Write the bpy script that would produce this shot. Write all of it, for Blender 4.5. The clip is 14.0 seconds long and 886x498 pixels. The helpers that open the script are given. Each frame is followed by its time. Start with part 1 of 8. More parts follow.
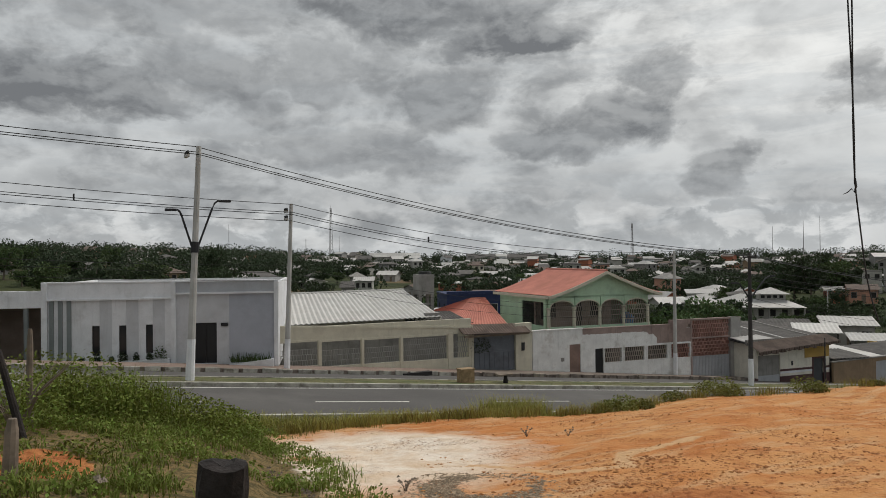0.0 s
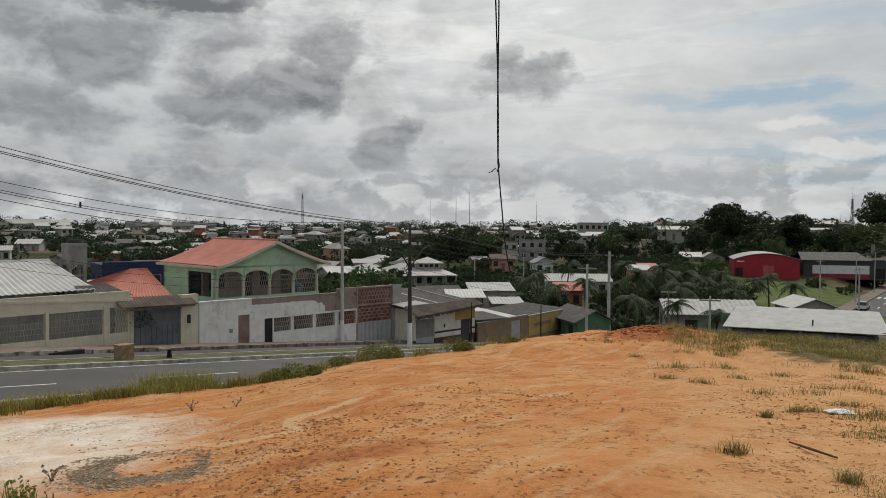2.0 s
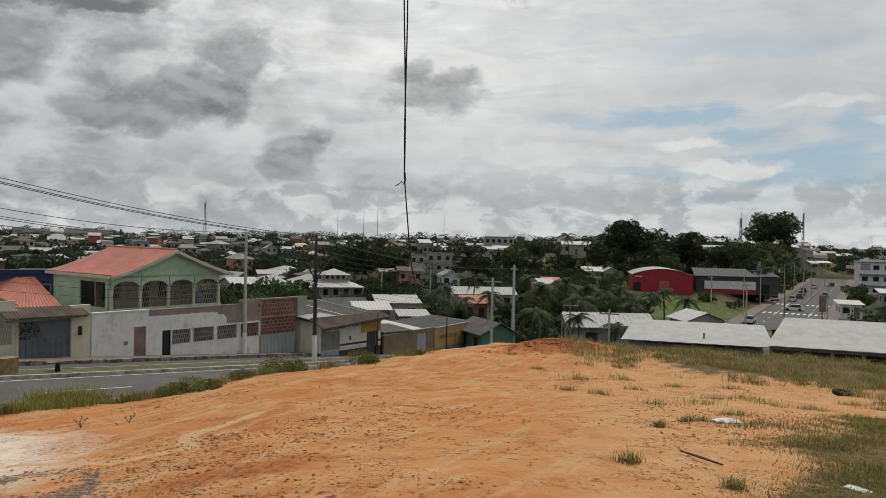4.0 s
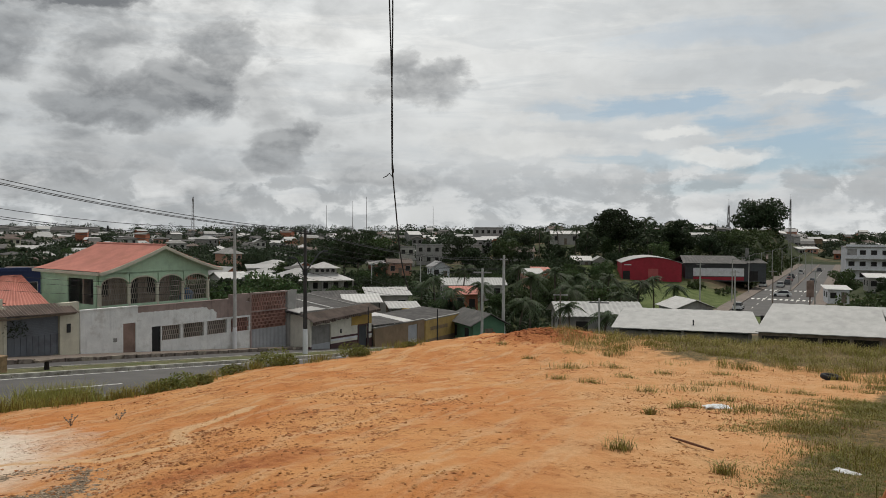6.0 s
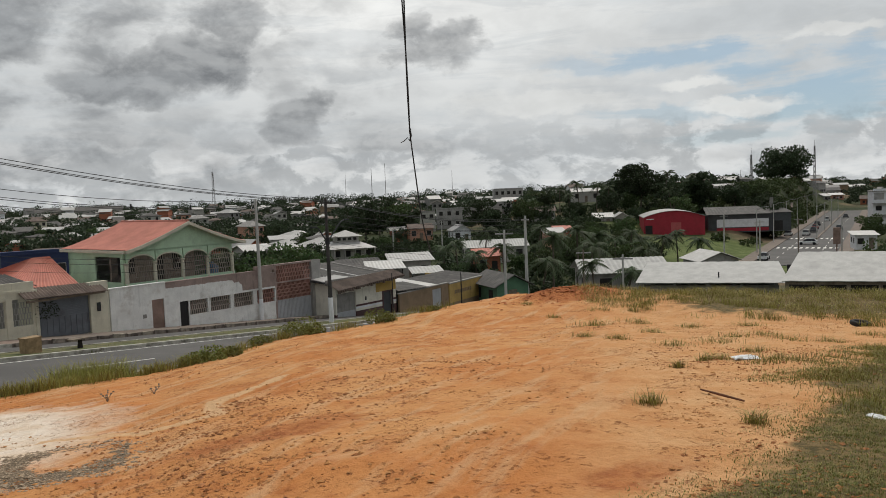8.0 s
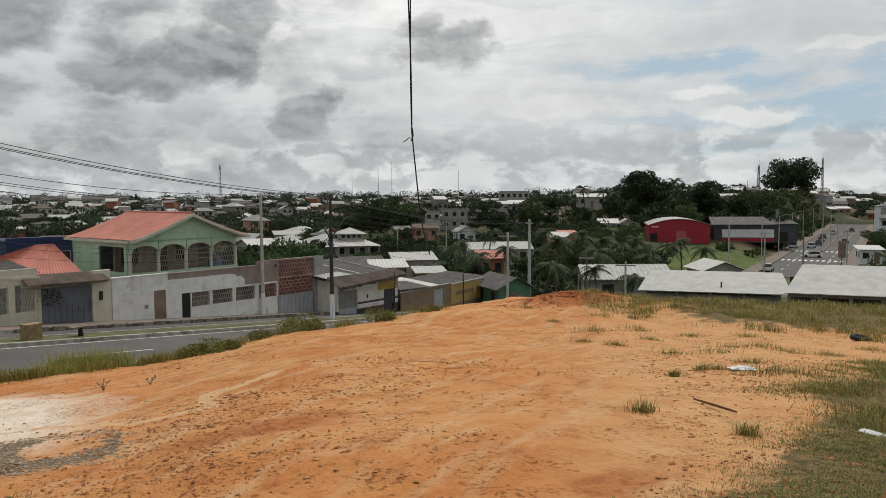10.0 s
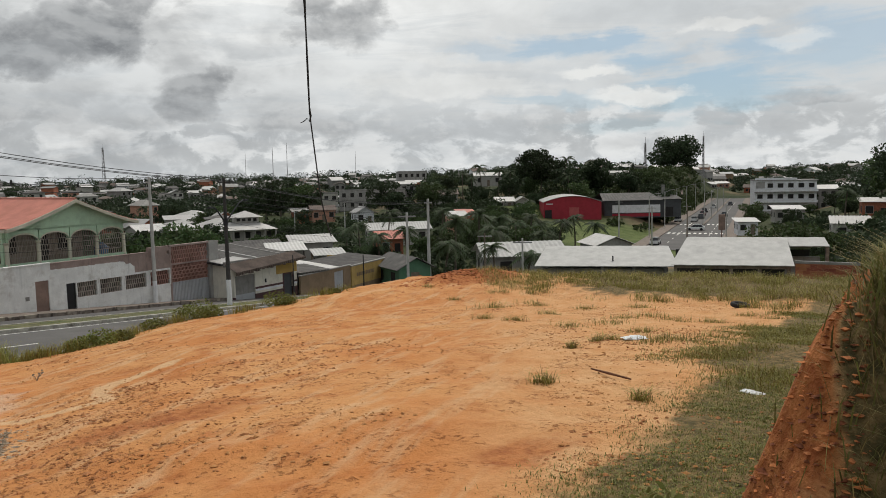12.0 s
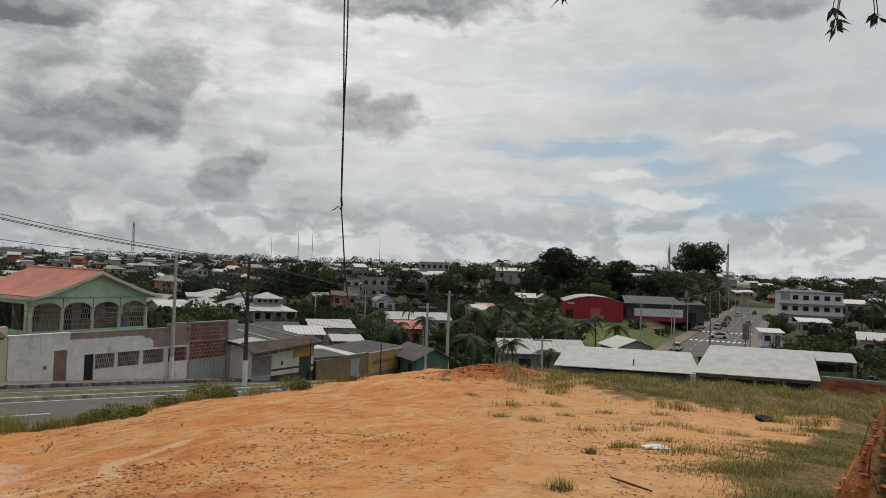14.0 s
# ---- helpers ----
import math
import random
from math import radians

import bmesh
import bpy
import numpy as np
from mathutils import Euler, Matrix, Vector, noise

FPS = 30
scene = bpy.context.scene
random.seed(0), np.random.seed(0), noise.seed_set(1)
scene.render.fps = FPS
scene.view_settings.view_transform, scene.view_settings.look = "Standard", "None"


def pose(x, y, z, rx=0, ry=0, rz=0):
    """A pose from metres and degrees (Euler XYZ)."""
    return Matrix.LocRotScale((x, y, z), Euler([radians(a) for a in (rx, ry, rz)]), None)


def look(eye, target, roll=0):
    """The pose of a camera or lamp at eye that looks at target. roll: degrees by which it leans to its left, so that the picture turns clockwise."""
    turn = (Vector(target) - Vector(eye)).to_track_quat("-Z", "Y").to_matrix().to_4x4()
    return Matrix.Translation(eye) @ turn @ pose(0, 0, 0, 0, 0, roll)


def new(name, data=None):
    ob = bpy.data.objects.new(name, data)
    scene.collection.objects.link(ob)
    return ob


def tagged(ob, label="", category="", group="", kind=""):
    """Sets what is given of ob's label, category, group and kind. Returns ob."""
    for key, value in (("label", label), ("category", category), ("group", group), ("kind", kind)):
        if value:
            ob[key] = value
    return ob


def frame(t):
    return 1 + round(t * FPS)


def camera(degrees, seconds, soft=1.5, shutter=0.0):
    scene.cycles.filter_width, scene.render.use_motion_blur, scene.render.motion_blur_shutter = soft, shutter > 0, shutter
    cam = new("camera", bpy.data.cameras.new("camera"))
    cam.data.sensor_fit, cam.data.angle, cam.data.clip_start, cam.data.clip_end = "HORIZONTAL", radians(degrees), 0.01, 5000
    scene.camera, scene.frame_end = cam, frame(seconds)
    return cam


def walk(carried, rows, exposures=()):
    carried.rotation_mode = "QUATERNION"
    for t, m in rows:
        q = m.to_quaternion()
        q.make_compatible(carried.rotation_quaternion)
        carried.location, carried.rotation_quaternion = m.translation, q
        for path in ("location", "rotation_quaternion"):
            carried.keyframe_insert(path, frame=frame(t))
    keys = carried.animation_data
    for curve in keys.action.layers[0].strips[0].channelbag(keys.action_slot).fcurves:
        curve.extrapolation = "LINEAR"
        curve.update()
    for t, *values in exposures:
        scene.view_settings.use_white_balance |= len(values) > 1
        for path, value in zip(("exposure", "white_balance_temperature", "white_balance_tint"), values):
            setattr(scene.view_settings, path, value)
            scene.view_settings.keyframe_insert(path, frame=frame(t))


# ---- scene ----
cam = camera(59.39, 14.0, soft=0.9)
EYE = 1.65
# seconds, yaw, pitch, roll, x, y, z from the eye
PATH = [
    (0.0, 0.000, 0.400, 0.600, -0.000, 0.000, 0.000),
    (0.5, -10.436, -0.005, -0.367, 0.007, 0.036, -0.022),
    (1.0, -19.259, -1.081, -0.554, 0.001, -0.012, -0.016),
    (1.5, -22.970, -1.610, -0.284, 0.002, -0.018, -0.017),
    (2.0, -23.943, -1.868, -0.333, 0.002, -0.010, -0.015),
    (2.5, -24.712, -1.682, -0.687, 0.001, -0.019, -0.015),
    (3.0, -27.419, -1.187, -0.742, 0.012, -0.032, -0.009),
    (3.5, -29.992, -0.873, -1.123, 0.021, -0.026, -0.015),
    (3.7, -30.480, -0.867, -1.288, 0.020, -0.040, -0.007),
    (5.8, -31.388, -0.923, -1.056, 0.039, -0.023, -0.009),
    (6.0, -31.524, -1.484, -0.408, 0.032, -0.031, -0.010),
    (6.5, -31.739, -2.221, 0.263, 0.024, -0.030, -0.009),
    (7.0, -31.127, -2.997, 0.807, 0.034, -0.015, -0.014),
    (7.5, -29.196, -3.695, 1.932, 0.026, 0.004, -0.016),
    (8.0, -30.094, -4.143, 2.226, 0.028, -0.007, -0.019),
    (8.2, -31.786, -4.167, 1.876, 0.036, -0.029, -0.020),
    (10.3, -28.936, -4.093, -0.045, 0.104, -0.065, -0.015),
    (10.5, -28.048, -4.110, 0.384, 0.100, -0.075, -0.006),
    (11.0, -31.123, -3.514, -0.161, 0.085, -0.055, -0.002),
    (11.5, -36.216, -4.811, -0.398, 0.049, -0.073, -0.011),
    (12.0, -37.164, -5.642, 1.138, 0.043, -0.068, -0.012),
    (12.5, -36.187, -3.827, 0.849, 0.071, -0.039, -0.002),
    (13.0, -36.499, -1.373, -1.543, 0.060, -0.018, 0.017),
    (13.5, -36.134, 0.369, -2.273, 0.028, -0.027, 0.006),
    (14.0, -35.489, 1.119, -2.125, 0.016, -0.028, 0.010),
]
walk(cam, [(t, pose(x, y, EYE + z, 90 + p, r, w)) for t, w, p, r, x, y, z in PATH],
     ((0, -0.06), (1.5, -0.08), (3.5, -0.05), (6, 0.0), (8, 0.03), (10.5, 0.08), (11.2, 0.06), (12, 0.12), (12.5, 0.08), (13, 0.02), (14, -0.06)))

# ---- world and light ----
SUN_AZ, SUN_EL = 62.0, 58.0      # degrees to the right of the first view, and up
world = bpy.data.worlds.new("sky")
scene.world = world
world.use_nodes = True


class Nodes:
    """Short hand for node trees."""

    def __init__(self, tree):
        self.tree, self.links = tree, tree.links

    def add(self, kind, **props):
        node = self.tree.nodes.new(kind)
        for key, value in props.items():
            if key == "op":
                node.operation = value
            elif key == "blend":
                node.data_type, node.blend_type = "RGBA", value
        return node

    def put(self, socket, value):
        if isinstance(value, bpy.types.NodeSocket):
            self.links.new(value, socket)
        elif isinstance(value, (tuple, list)) and len(value) == 3 and socket.type == "RGBA":
            socket.default_value = (*value, 1)
        else:
            socket.default_value = value

    def math(self, op, a, b=None, c=None, clamp=False):
        node = self.add("ShaderNodeMath", op=op)
        node.use_clamp = clamp
        for k, v in enumerate((a, b, c)):
            if v is not None:
                self.put(node.inputs[k], v)
        return node.outputs[0]

    def vec(self, op, a, b=None, scale=None):
        node = self.add("ShaderNodeVectorMath", op=op)
        self.put(node.inputs[0], a)
        if b is not None:
            self.put(node.inputs[1], b)
        if scale is not None:
            self.put(node.inputs["Scale"], scale)
        return node.outputs[0]

    def mix(self, f, a, b, blend="MIX"):
        node = self.add("ShaderNodeMix", blend=blend)
        self.put(node.inputs[0], f)
        self.put(node.inputs[6], a)
        self.put(node.inputs[7], b)
        return node.outputs[2]

    def noise(self, at, scale, detail=4, rough=0.55, distort=0.0):
        node = self.add("ShaderNodeTexNoise")
        if at is not None:
            self.put(node.inputs["Vector"], at)
        for key, v in (("Scale", scale), ("Detail", detail), ("Roughness", rough), ("Distortion", distort)):
            self.put(node.inputs[key], v)
        return node.outputs[0]

    def ramp(self, f, lo, hi, a=0.0, b=1.0):
        node = self.add("ShaderNodeMapRange")
        node.interpolation_type = "SMOOTHSTEP"
        for k, v in enumerate((f, lo, hi, a, b)):
            self.put(node.inputs[k], v)
        return node.outputs[0]

    def xyz(self, v):
        node = self.add("ShaderNodeSeparateXYZ")
        self.put(node.inputs[0], v)
        return node.outputs

    def join(self, x, y, z):
        node = self.add("ShaderNodeCombineXYZ")
        for k, v in enumerate((x, y, z)):
            self.put(node.inputs[k], v)
        return node.outputs[0]


def build_sky():
    n = Nodes(world.node_tree)
    back = world.node_tree.nodes["Background"]
    way = n.vec("NORMALIZE", n.add("ShaderNodeTexCoord").outputs["Generated"])
    x, y, z = n.xyz(way)
    az = n.math("MULTIPLY", n.math("ARCTAN2", x, y), 57.2958)
    el = n.math("MULTIPLY", n.math("ARCSINE", z), 57.2958)

    def place(fa, fe, seed):
        return n.join(n.math("MULTIPLY", az, fa), n.math("MULTIPLY", el, fe), seed)

    # the whole field of clouds is curled by noise, so that rims are ragged at every size
    curl = n.add("ShaderNodeTexNoise")
    for key, v in (("Vector", place(0.13, 0.20, 1.7)), ("Scale", 1.0), ("Detail", 9.0), ("Roughness", 0.60)):
        n.put(curl.inputs[key], v)
    cx, cy, _ = n.xyz(n.vec("SUBTRACT", curl.outputs["Color"], (0.5, 0.5, 0.5)))
    waz, wel = n.math("MULTIPLY_ADD", cx, 8.0, az), n.math("MULTIPLY_ADD", cy, 4.6, el)
    puff_at = place(0.30, 0.48, 4.2)
    puff = n.noise(puff_at, 1.0, 8, 0.58, 0.25)
    above = n.noise(n.vec("ADD", puff_at, (0.10, 0.30, 0.0)), 1.0, 8, 0.58, 0.25)
    lit = n.ramp(n.math("SUBTRACT", puff, above), -0.14, 0.16)
    fine = n.noise(place(0.12, 0.22, 7.3), 1.6, 9, 0.56, 0.2)
    wisp = n.noise(place(0.07, 0.46, 6.1), 1.4, 9, 0.64, 0.6)
    rough = n.math("MULTIPLY_ADD", n.math("SUBTRACT", puff, 0.50), 1.9, 0.12)

    def body(list_of, lo, hi, by, sink=0.0):
        """Ragged banks of cloud: azimuth, height, half width, half height, weight. sink: how much the tops are paler."""
        total = None
        for ca, ce, ra, re, amount in list_of:
            dx = n.math("MULTIPLY", n.math("SUBTRACT", waz, ca), 1.0 / ra)
            dy = n.math("MULTIPLY", n.math("SUBTRACT", wel, ce), 1.0 / re)
            r = n.math("SQRT", n.math("ADD", n.math("MULTIPLY", dx, dx), n.math("MULTIPLY", dy, dy)))
            f = n.ramp(n.math("SUBTRACT", n.math("ADD", 1.0, by), r), lo, hi, 0.0, amount)
            if sink:
                f = n.math("MULTIPLY", f, n.math("SUBTRACT", 1.0 - sink * 0.4, n.math("MULTIPLY", dy, sink), clamp=True))
            total = f if total is None else n.math("MAXIMUM", total, f)
        return total

    heavy = body([(-0.8, 17.6, 14.8, 3.0, 0.85), (4.6, 15.4, 7.0, 2.0, 0.95), (-26.0, 11.6, 10.5, 3.0, 0.95), (-17.0, 13.0, 8.5, 3.0, 0.7), (-9.1, 13.1, 5.4, 2.9, 0.6),
                  (0.8, 11.3, 5.6, 2.5, 0.8), (16.2, 12.3, 3.2, 2.6, 0.75), (13.5, 10.0, 5.2, 2.9, 0.85), (8.6, 8.6, 5.4, 2.1, 0.8), (19.4, 5.6, 3.6, 2.2, 0.75),
                  (-8.0, 7.7, 7.9, 2.1, 0.65), (-20.4, 16.9, 11.7, 1.8, 0.55), (29.9, 10.8, 3.6, 2.1, 0.7), (31.5, 11.5, 2.2, 1.6, 0.6), (32.9, 19.0, 10.0, 2.2, 0.8),
                  (58.8, 18.5, 5.0, 1.4, 0.6), (-45, 22, 25, 6, 0.8), (95, 25, 25, 9, 0.7), (150, 30, 50, 14, 0.8), (-120, 30, 50, 14, 0.8), (30, 48, 40, 12, 0.5)], -0.02, 0.62, rough, 0.14)
    light = body([(3.2, 3.7, 8.6, 1.2, 0.5), (-23.7, 5.2, 9.7, 1.5, 0.55), (-6.8, 4.4, 6.6, 1.2, 0.5), (9.8, 5.3, 4.4, 1.6, 0.6), (25.6, 3.9, 3.8, 1.2, 0.65), (29.4, 3.8, 2.5, 1.2, 0.6),
                  (14.0, 4.0, 4.5, 1.1, 0.5), (34.0, 3.6, 4.0, 1.0, 0.45), (38.5, 2.9, 3.5, 0.9, 0.45), (43.5, 3.6, 3.0, 0.8, 0.4), (62.2, 4.5, 2.6, 0.7, 0.5), (23.0, 8.6, 3.0, 1.0, 0.4),
                  (54.0, 1.8, 6.0, 0.7, 0.35), (-15, 9.0, 6, 1.0, 0.5)], -0.15, 0.60, rough, 0.35)
    broken = n.math("MULTIPLY", n.math("SUBTRACT", wisp, 0.5), 2.4)
    blue = body([(47.9, 9.0, 8.0, 1.1, 0.85), (52.7, 7.7, 5.5, 1.3, 0.9), (57.0, 5.2, 6.5, 2.3, 1.0), (47.2, 5.1, 5.6, 0.6, 0.6), (58.5, 8.0, 4.5, 1.4, 0.8), (51.7, 3.2, 7.5, 0.9, 0.6), (64, 8, 6, 3, 0.7),
                 (40.5, 8.6, 5.5, 0.8, 0.5), (52, 13.5, 12, 1.2, 0.35), (-70, 12, 12, 3, 0.6), (110, 12, 14, 3, 0.7)], 0.0, 0.75, broken)
    streak = body([(48.5, 7.0, 3.7, 0.62, 1.0), (52.0, 5.3, 4.6, 0.60, 1.0), (56.2, 9.5, 3.4, 0.5, 0.8), (38.0, 6.2, 9.4, 0.9, 0.7), (61.0, 8.2, 3.0, 0.7, 0.6), (36.0, 7.9, 5.3, 0.5, 0.5)], 0.0, 0.5, n.math("MULTIPLY", broken, 0.4))
    left = n.ramp(az, 34.0, 6.0)
    low = n.ramp(el, 6.0, 2.8)
    veil = n.math("MULTIPLY", n.ramp(fine, 0.36, 0.66), n.math("MULTIPLY_ADD", left, 0.44, 0.14))
    veil = n.math("MULTIPLY", veil, n.math("SUBTRACT", 1.0, n.math("MULTIPLY", blue, 0.8)))
    heaps = n.math("MULTIPLY", n.math("MULTIPLY", n.ramp(puff, 0.56, 0.44), low), n.math("MULTIPLY_ADD", left, 0.10, 0.36))
    shade = n.math("MAXIMUM", n.math("MAXIMUM", veil, heaps), n.math("MAXIMUM", heavy, n.math("MULTIPLY", light, 0.85)))
    shade = n.math("MULTIPLY", shade, n.math("SUBTRACT", 1.16, n.math("MULTIPLY", lit, 0.36)))
    shade = n.math("MULTIPLY", shade, n.math("MULTIPLY_ADD", n.ramp(fine, 0.30, 0.70), 0.30, 0.80))
    shade = n.math("MULTIPLY", shade, n.math("SUBTRACT", 1.0, n.math("MULTIPLY", n.ramp(el, 2.2, -0.5), 0.35)))
    glow = n.math("MULTIPLY", n.ramp(n.math("ABSOLUTE", n.math("SUBTRACT", az, 27.0)), 30.0, 2.0), n.ramp(el, 3.0, 15.0))
    white = n.mix(glow, (0.60, 0.62, 0.625), (0.90, 0.905, 0.885))
    white = n.mix(n.math("MULTIPLY", n.ramp(puff, 0.46, 0.58), n.math("MULTIPLY", low, 0.55)), white, (0.80, 0.805, 0.795))
    white = n.mix(n.math("MULTIPLY", n.ramp(wisp, 0.56, 0.40), 0.30), white, (0.50, 0.54, 0.57))
    sky = n.add("ShaderNodeTexSky")
    sky.sky_type, sky.sun_disc = "NISHITA", False
    sky.sun_elevation, sky.sun_rotation = radians(SUN_EL), radians(SUN_AZ)
    clear = n.mix(1.0, sky.outputs[0], (0.075, 0.075, 0.075), "MULTIPLY")
    clear = n.mix(0.6, clear, (0.31, 0.46, 0.59))
    col = n.mix(n.math("MULTIPLY", blue, 0.9), white, clear)
    col = n.mix(n.math("MULTIPLY", streak, 0.8), col, (0.77, 0.775, 0.755))
    col = n.mix(n.math("MINIMUM", shade, 1.0), col, (0.185, 0.195, 0.207))
    n.put(back.inputs[0], col)
    n.put(back.inputs[1], 1.0)


build_sky()
sun_data = bpy.data.lights.new("sun", "SUN")
sun_data.energy, sun_data.angle, sun_data.color = 2.15, radians(11), (1.0, 0.95, 0.87)
sun = new("sun", sun_data)
_a, _e = radians(SUN_AZ), radians(SUN_EL)
sun.matrix_world = look((80 * math.sin(_a), 80 * math.cos(_a), 90), (0, 0, 90 - 80 * math.tan(_e)))
scene.view_settings.exposure = 0.0

# ---- materials ----
MATS = {}


def material(name, colour, rough=0.8, metal=0.0, var=0.25, scale=1.2, bump=0.15, fine=30.0, stain=None, stain_amount=0.35, spread=0.0, coat=0.0, streaks=0.0):
    """A painted, mineral or metal surface with broad stains and fine grain. spread: variation from thing to thing."""
    if name in MATS:
        return MATS[name]
    m = bpy.data.materials.new(name)
    m.use_nodes = True
    n = Nodes(m.node_tree)
    b = m.node_tree.nodes["Principled BSDF"]
    geo = n.add("ShaderNodeNewGeometry").outputs["Position"]
    big = n.noise(geo, scale, 5, 0.6)
    small = n.noise(geo, fine, 3, 0.6)
    dark = tuple(c * (1 - var) for c in colour)
    light = tuple(min(c * (1 + var), 0.95) for c in colour)
    col = n.mix(n.ramp(big, 0.3, 0.7), dark, light)
    col = n.mix(n.math("MULTIPLY", n.ramp(small, 0.4, 0.75), 0.5), col, tuple(c * 0.72 for c in colour))
    if stain:
        col = n.mix(n.math("MULTIPLY", n.ramp(n.noise(geo, scale * 0.6, 8, 0.68), 0.5, 0.66), stain_amount), col, stain)
    if streaks:
        sx, sy, sz = n.xyz(geo)
        run = n.noise(n.join(n.math("MULTIPLY", sx, 5.0), n.math("MULTIPLY", sy, 5.0), n.math("MULTIPLY", sz, 0.5)), 1.0, 5, 0.65)
        col = n.mix(n.math("MULTIPLY", n.ramp(run, 0.52, 0.75), streaks), col, tuple(c * 0.42 for c in colour))
    if spread:
        rnd = n.add("ShaderNodeObjectInfo").outputs["Random"]
        hsv = n.add("ShaderNodeHueSaturation")
        n.put(hsv.inputs["Value"], n.math("MULTIPLY_ADD", rnd, spread * 2, 1 - spread))
        n.put(hsv.inputs["Hue"], n.math("MULTIPLY_ADD", rnd, spread * 0.12, 0.5 - spread * 0.06))
        n.put(hsv.inputs["Color"], col)
        col = hsv.outputs[0]
    n.put(b.inputs["Base Color"], col)
    n.put(b.inputs["Roughness"], n.math("MULTIPLY_ADD", small, 0.2, max(rough - 0.1, 0.02)))
    n.put(b.inputs["Metallic"], metal)
    n.put(b.inputs["Specular IOR Level"], 0.35)
    if coat:
        n.put(b.inputs["Coat Weight"], coat)
    if bump:
        bn = n.add("ShaderNodeBump")
        n.put(bn.inputs["Strength"], bump)
        n.put(bn.inputs["Distance"], 0.02)
        n.put(bn.inputs["Height"], n.math("ADD", small, n.math("MULTIPLY", big, 0.6)))
        n.put(b.inputs["Normal"], bn.outputs[0])
    MATS[name] = m
    return m


def leaf_material(name, colour, spread=0.35, through_light=0.25):
    if name in MATS:
        return MATS[name]
    m = bpy.data.materials.new(name)
    m.use_nodes = True
    n = Nodes(m.node_tree)
    b = m.node_tree.nodes["Principled BSDF"]
    g = n.add("ShaderNodeNewGeometry")
    isl = g.outputs["Random Per Island"]
    rnd = n.add("ShaderNodeObjectInfo").outputs["Random"]
    hsv = n.add("ShaderNodeHueSaturation")
    n.put(hsv.inputs["Color"], n.mix(n.noise(g.outputs["Position"], 0.7, 3), tuple(c * 0.7 for c in colour), tuple(c * 1.3 for c in colour)))
    n.put(hsv.inputs["Value"], n.math("MULTIPLY_ADD", isl, spread * 2, n.math("MULTIPLY_ADD", rnd, 0.4, 0.8 - spread)))
    n.put(hsv.inputs["Hue"], n.math("MULTIPLY_ADD", rnd, 0.03, n.math("MULTIPLY_ADD", isl, 0.045, 0.450)))
    n.put(b.inputs["Base Color"], hsv.outputs[0])
    n.put(b.inputs["Roughness"], 0.6)
    n.put(b.inputs["Specular IOR Level"], 0.12)
    if through_light:
        tr = n.add("ShaderNodeBsdfTranslucent")
        n.put(tr.inputs[0], hsv.outputs[0])
        mx = n.add("ShaderNodeMixShader")
        n.put(mx.inputs[0], through_light)
        n.links.new(b.outputs[0], mx.inputs[1])
        n.links.new(tr.outputs[0], mx.inputs[2])
        n.links.new(mx.outputs[0], m.node_tree.nodes["Material Output"].inputs[0])
    MATS[name] = m
    return m


WHITE = material("white_paint", (0.74, 0.75, 0.77), 0.75, var=0.07, stain=(0.40, 0.39, 0.37), stain_amount=0.35, streaks=0.25)
CREAM = material("cream_paint", (0.60, 0.57, 0.46), 0.8, var=0.08, stain=(0.36, 0.33, 0.26), streaks=0.25)
GREYP = material("grey_paint", (0.42, 0.43, 0.45), 0.75, var=0.08, stain=(0.30, 0.30, 0.30), streaks=0.2)
STRIPE = material("grey_green_stripe", (0.20, 0.22, 0.22), 0.75, var=0.1)
GREEN = material("mint_green_paint", (0.48, 0.65, 0.47), 0.8, var=0.08, stain=(0.25, 0.33, 0.25), streaks=0.2)
OLDWALL = material("old_white_wall", (0.78, 0.78, 0.765), 0.85, var=0.1, stain=(0.42, 0.38, 0.34), stain_amount=0.55, streaks=0.35)
PINKCEM = material("bare_pinkish_plaster", (0.33, 0.25, 0.225), 0.9, var=0.18, stain=(0.18, 0.15, 0.14), stain_amount=0.5, streaks=0.5)
CEMENT = material("grey_cement", (0.27, 0.26, 0.245), 0.9, var=0.18, stain=(0.14, 0.13, 0.12), streaks=0.5)
CONCRETE = material("pole_concrete", (0.46, 0.45, 0.43), 0.85, var=0.12, stain=(0.25, 0.24, 0.22), fine=60)
KERB = material("kerb_concrete", (0.38, 0.365, 0.32), 0.9, var=0.3, scale=2.2, stain=(0.11, 0.10, 0.075), stain_amount=0.85)
DIRTYKERB = material("dirty_kerb", (0.24, 0.205, 0.17), 0.9, var=0.35, scale=2.5, stain=(0.07, 0.055, 0.045), stain_amount=0.85, spread=0.3)
PAVE = material("pavement_tiles", (0.22, 0.16, 0.13), 0.85, var=0.2, stain=(0.30, 0.27, 0.24))
PAVE2 = material("pavement_cement", (0.175, 0.14, 0.115), 0.9, var=0.2, stain=(0.18, 0.16, 0.14))
ASPHALT = material("asphalt", (0.088, 0.083, 0.079), 0.85, var=0.12, scale=0.3, fine=45, stain=(0.16, 0.15, 0.14), stain_amount=0.3)
LINE = material("road_paint", (0.68, 0.67, 0.62), 0.7, var=0.12, stain=(0.3, 0.29, 0.27), stain_amount=0.5)
TILE = material("orange_roof_tile", (0.47, 0.185, 0.140), 0.75, var=0.15, scale=0.8, stain=(0.36, 0.15, 0.10), stain_amount=0.45)
OLDTILE = material("old_brown_tile", (0.13, 0.098, 0.082), 0.85, var=0.3, stain=(0.07, 0.06, 0.05))
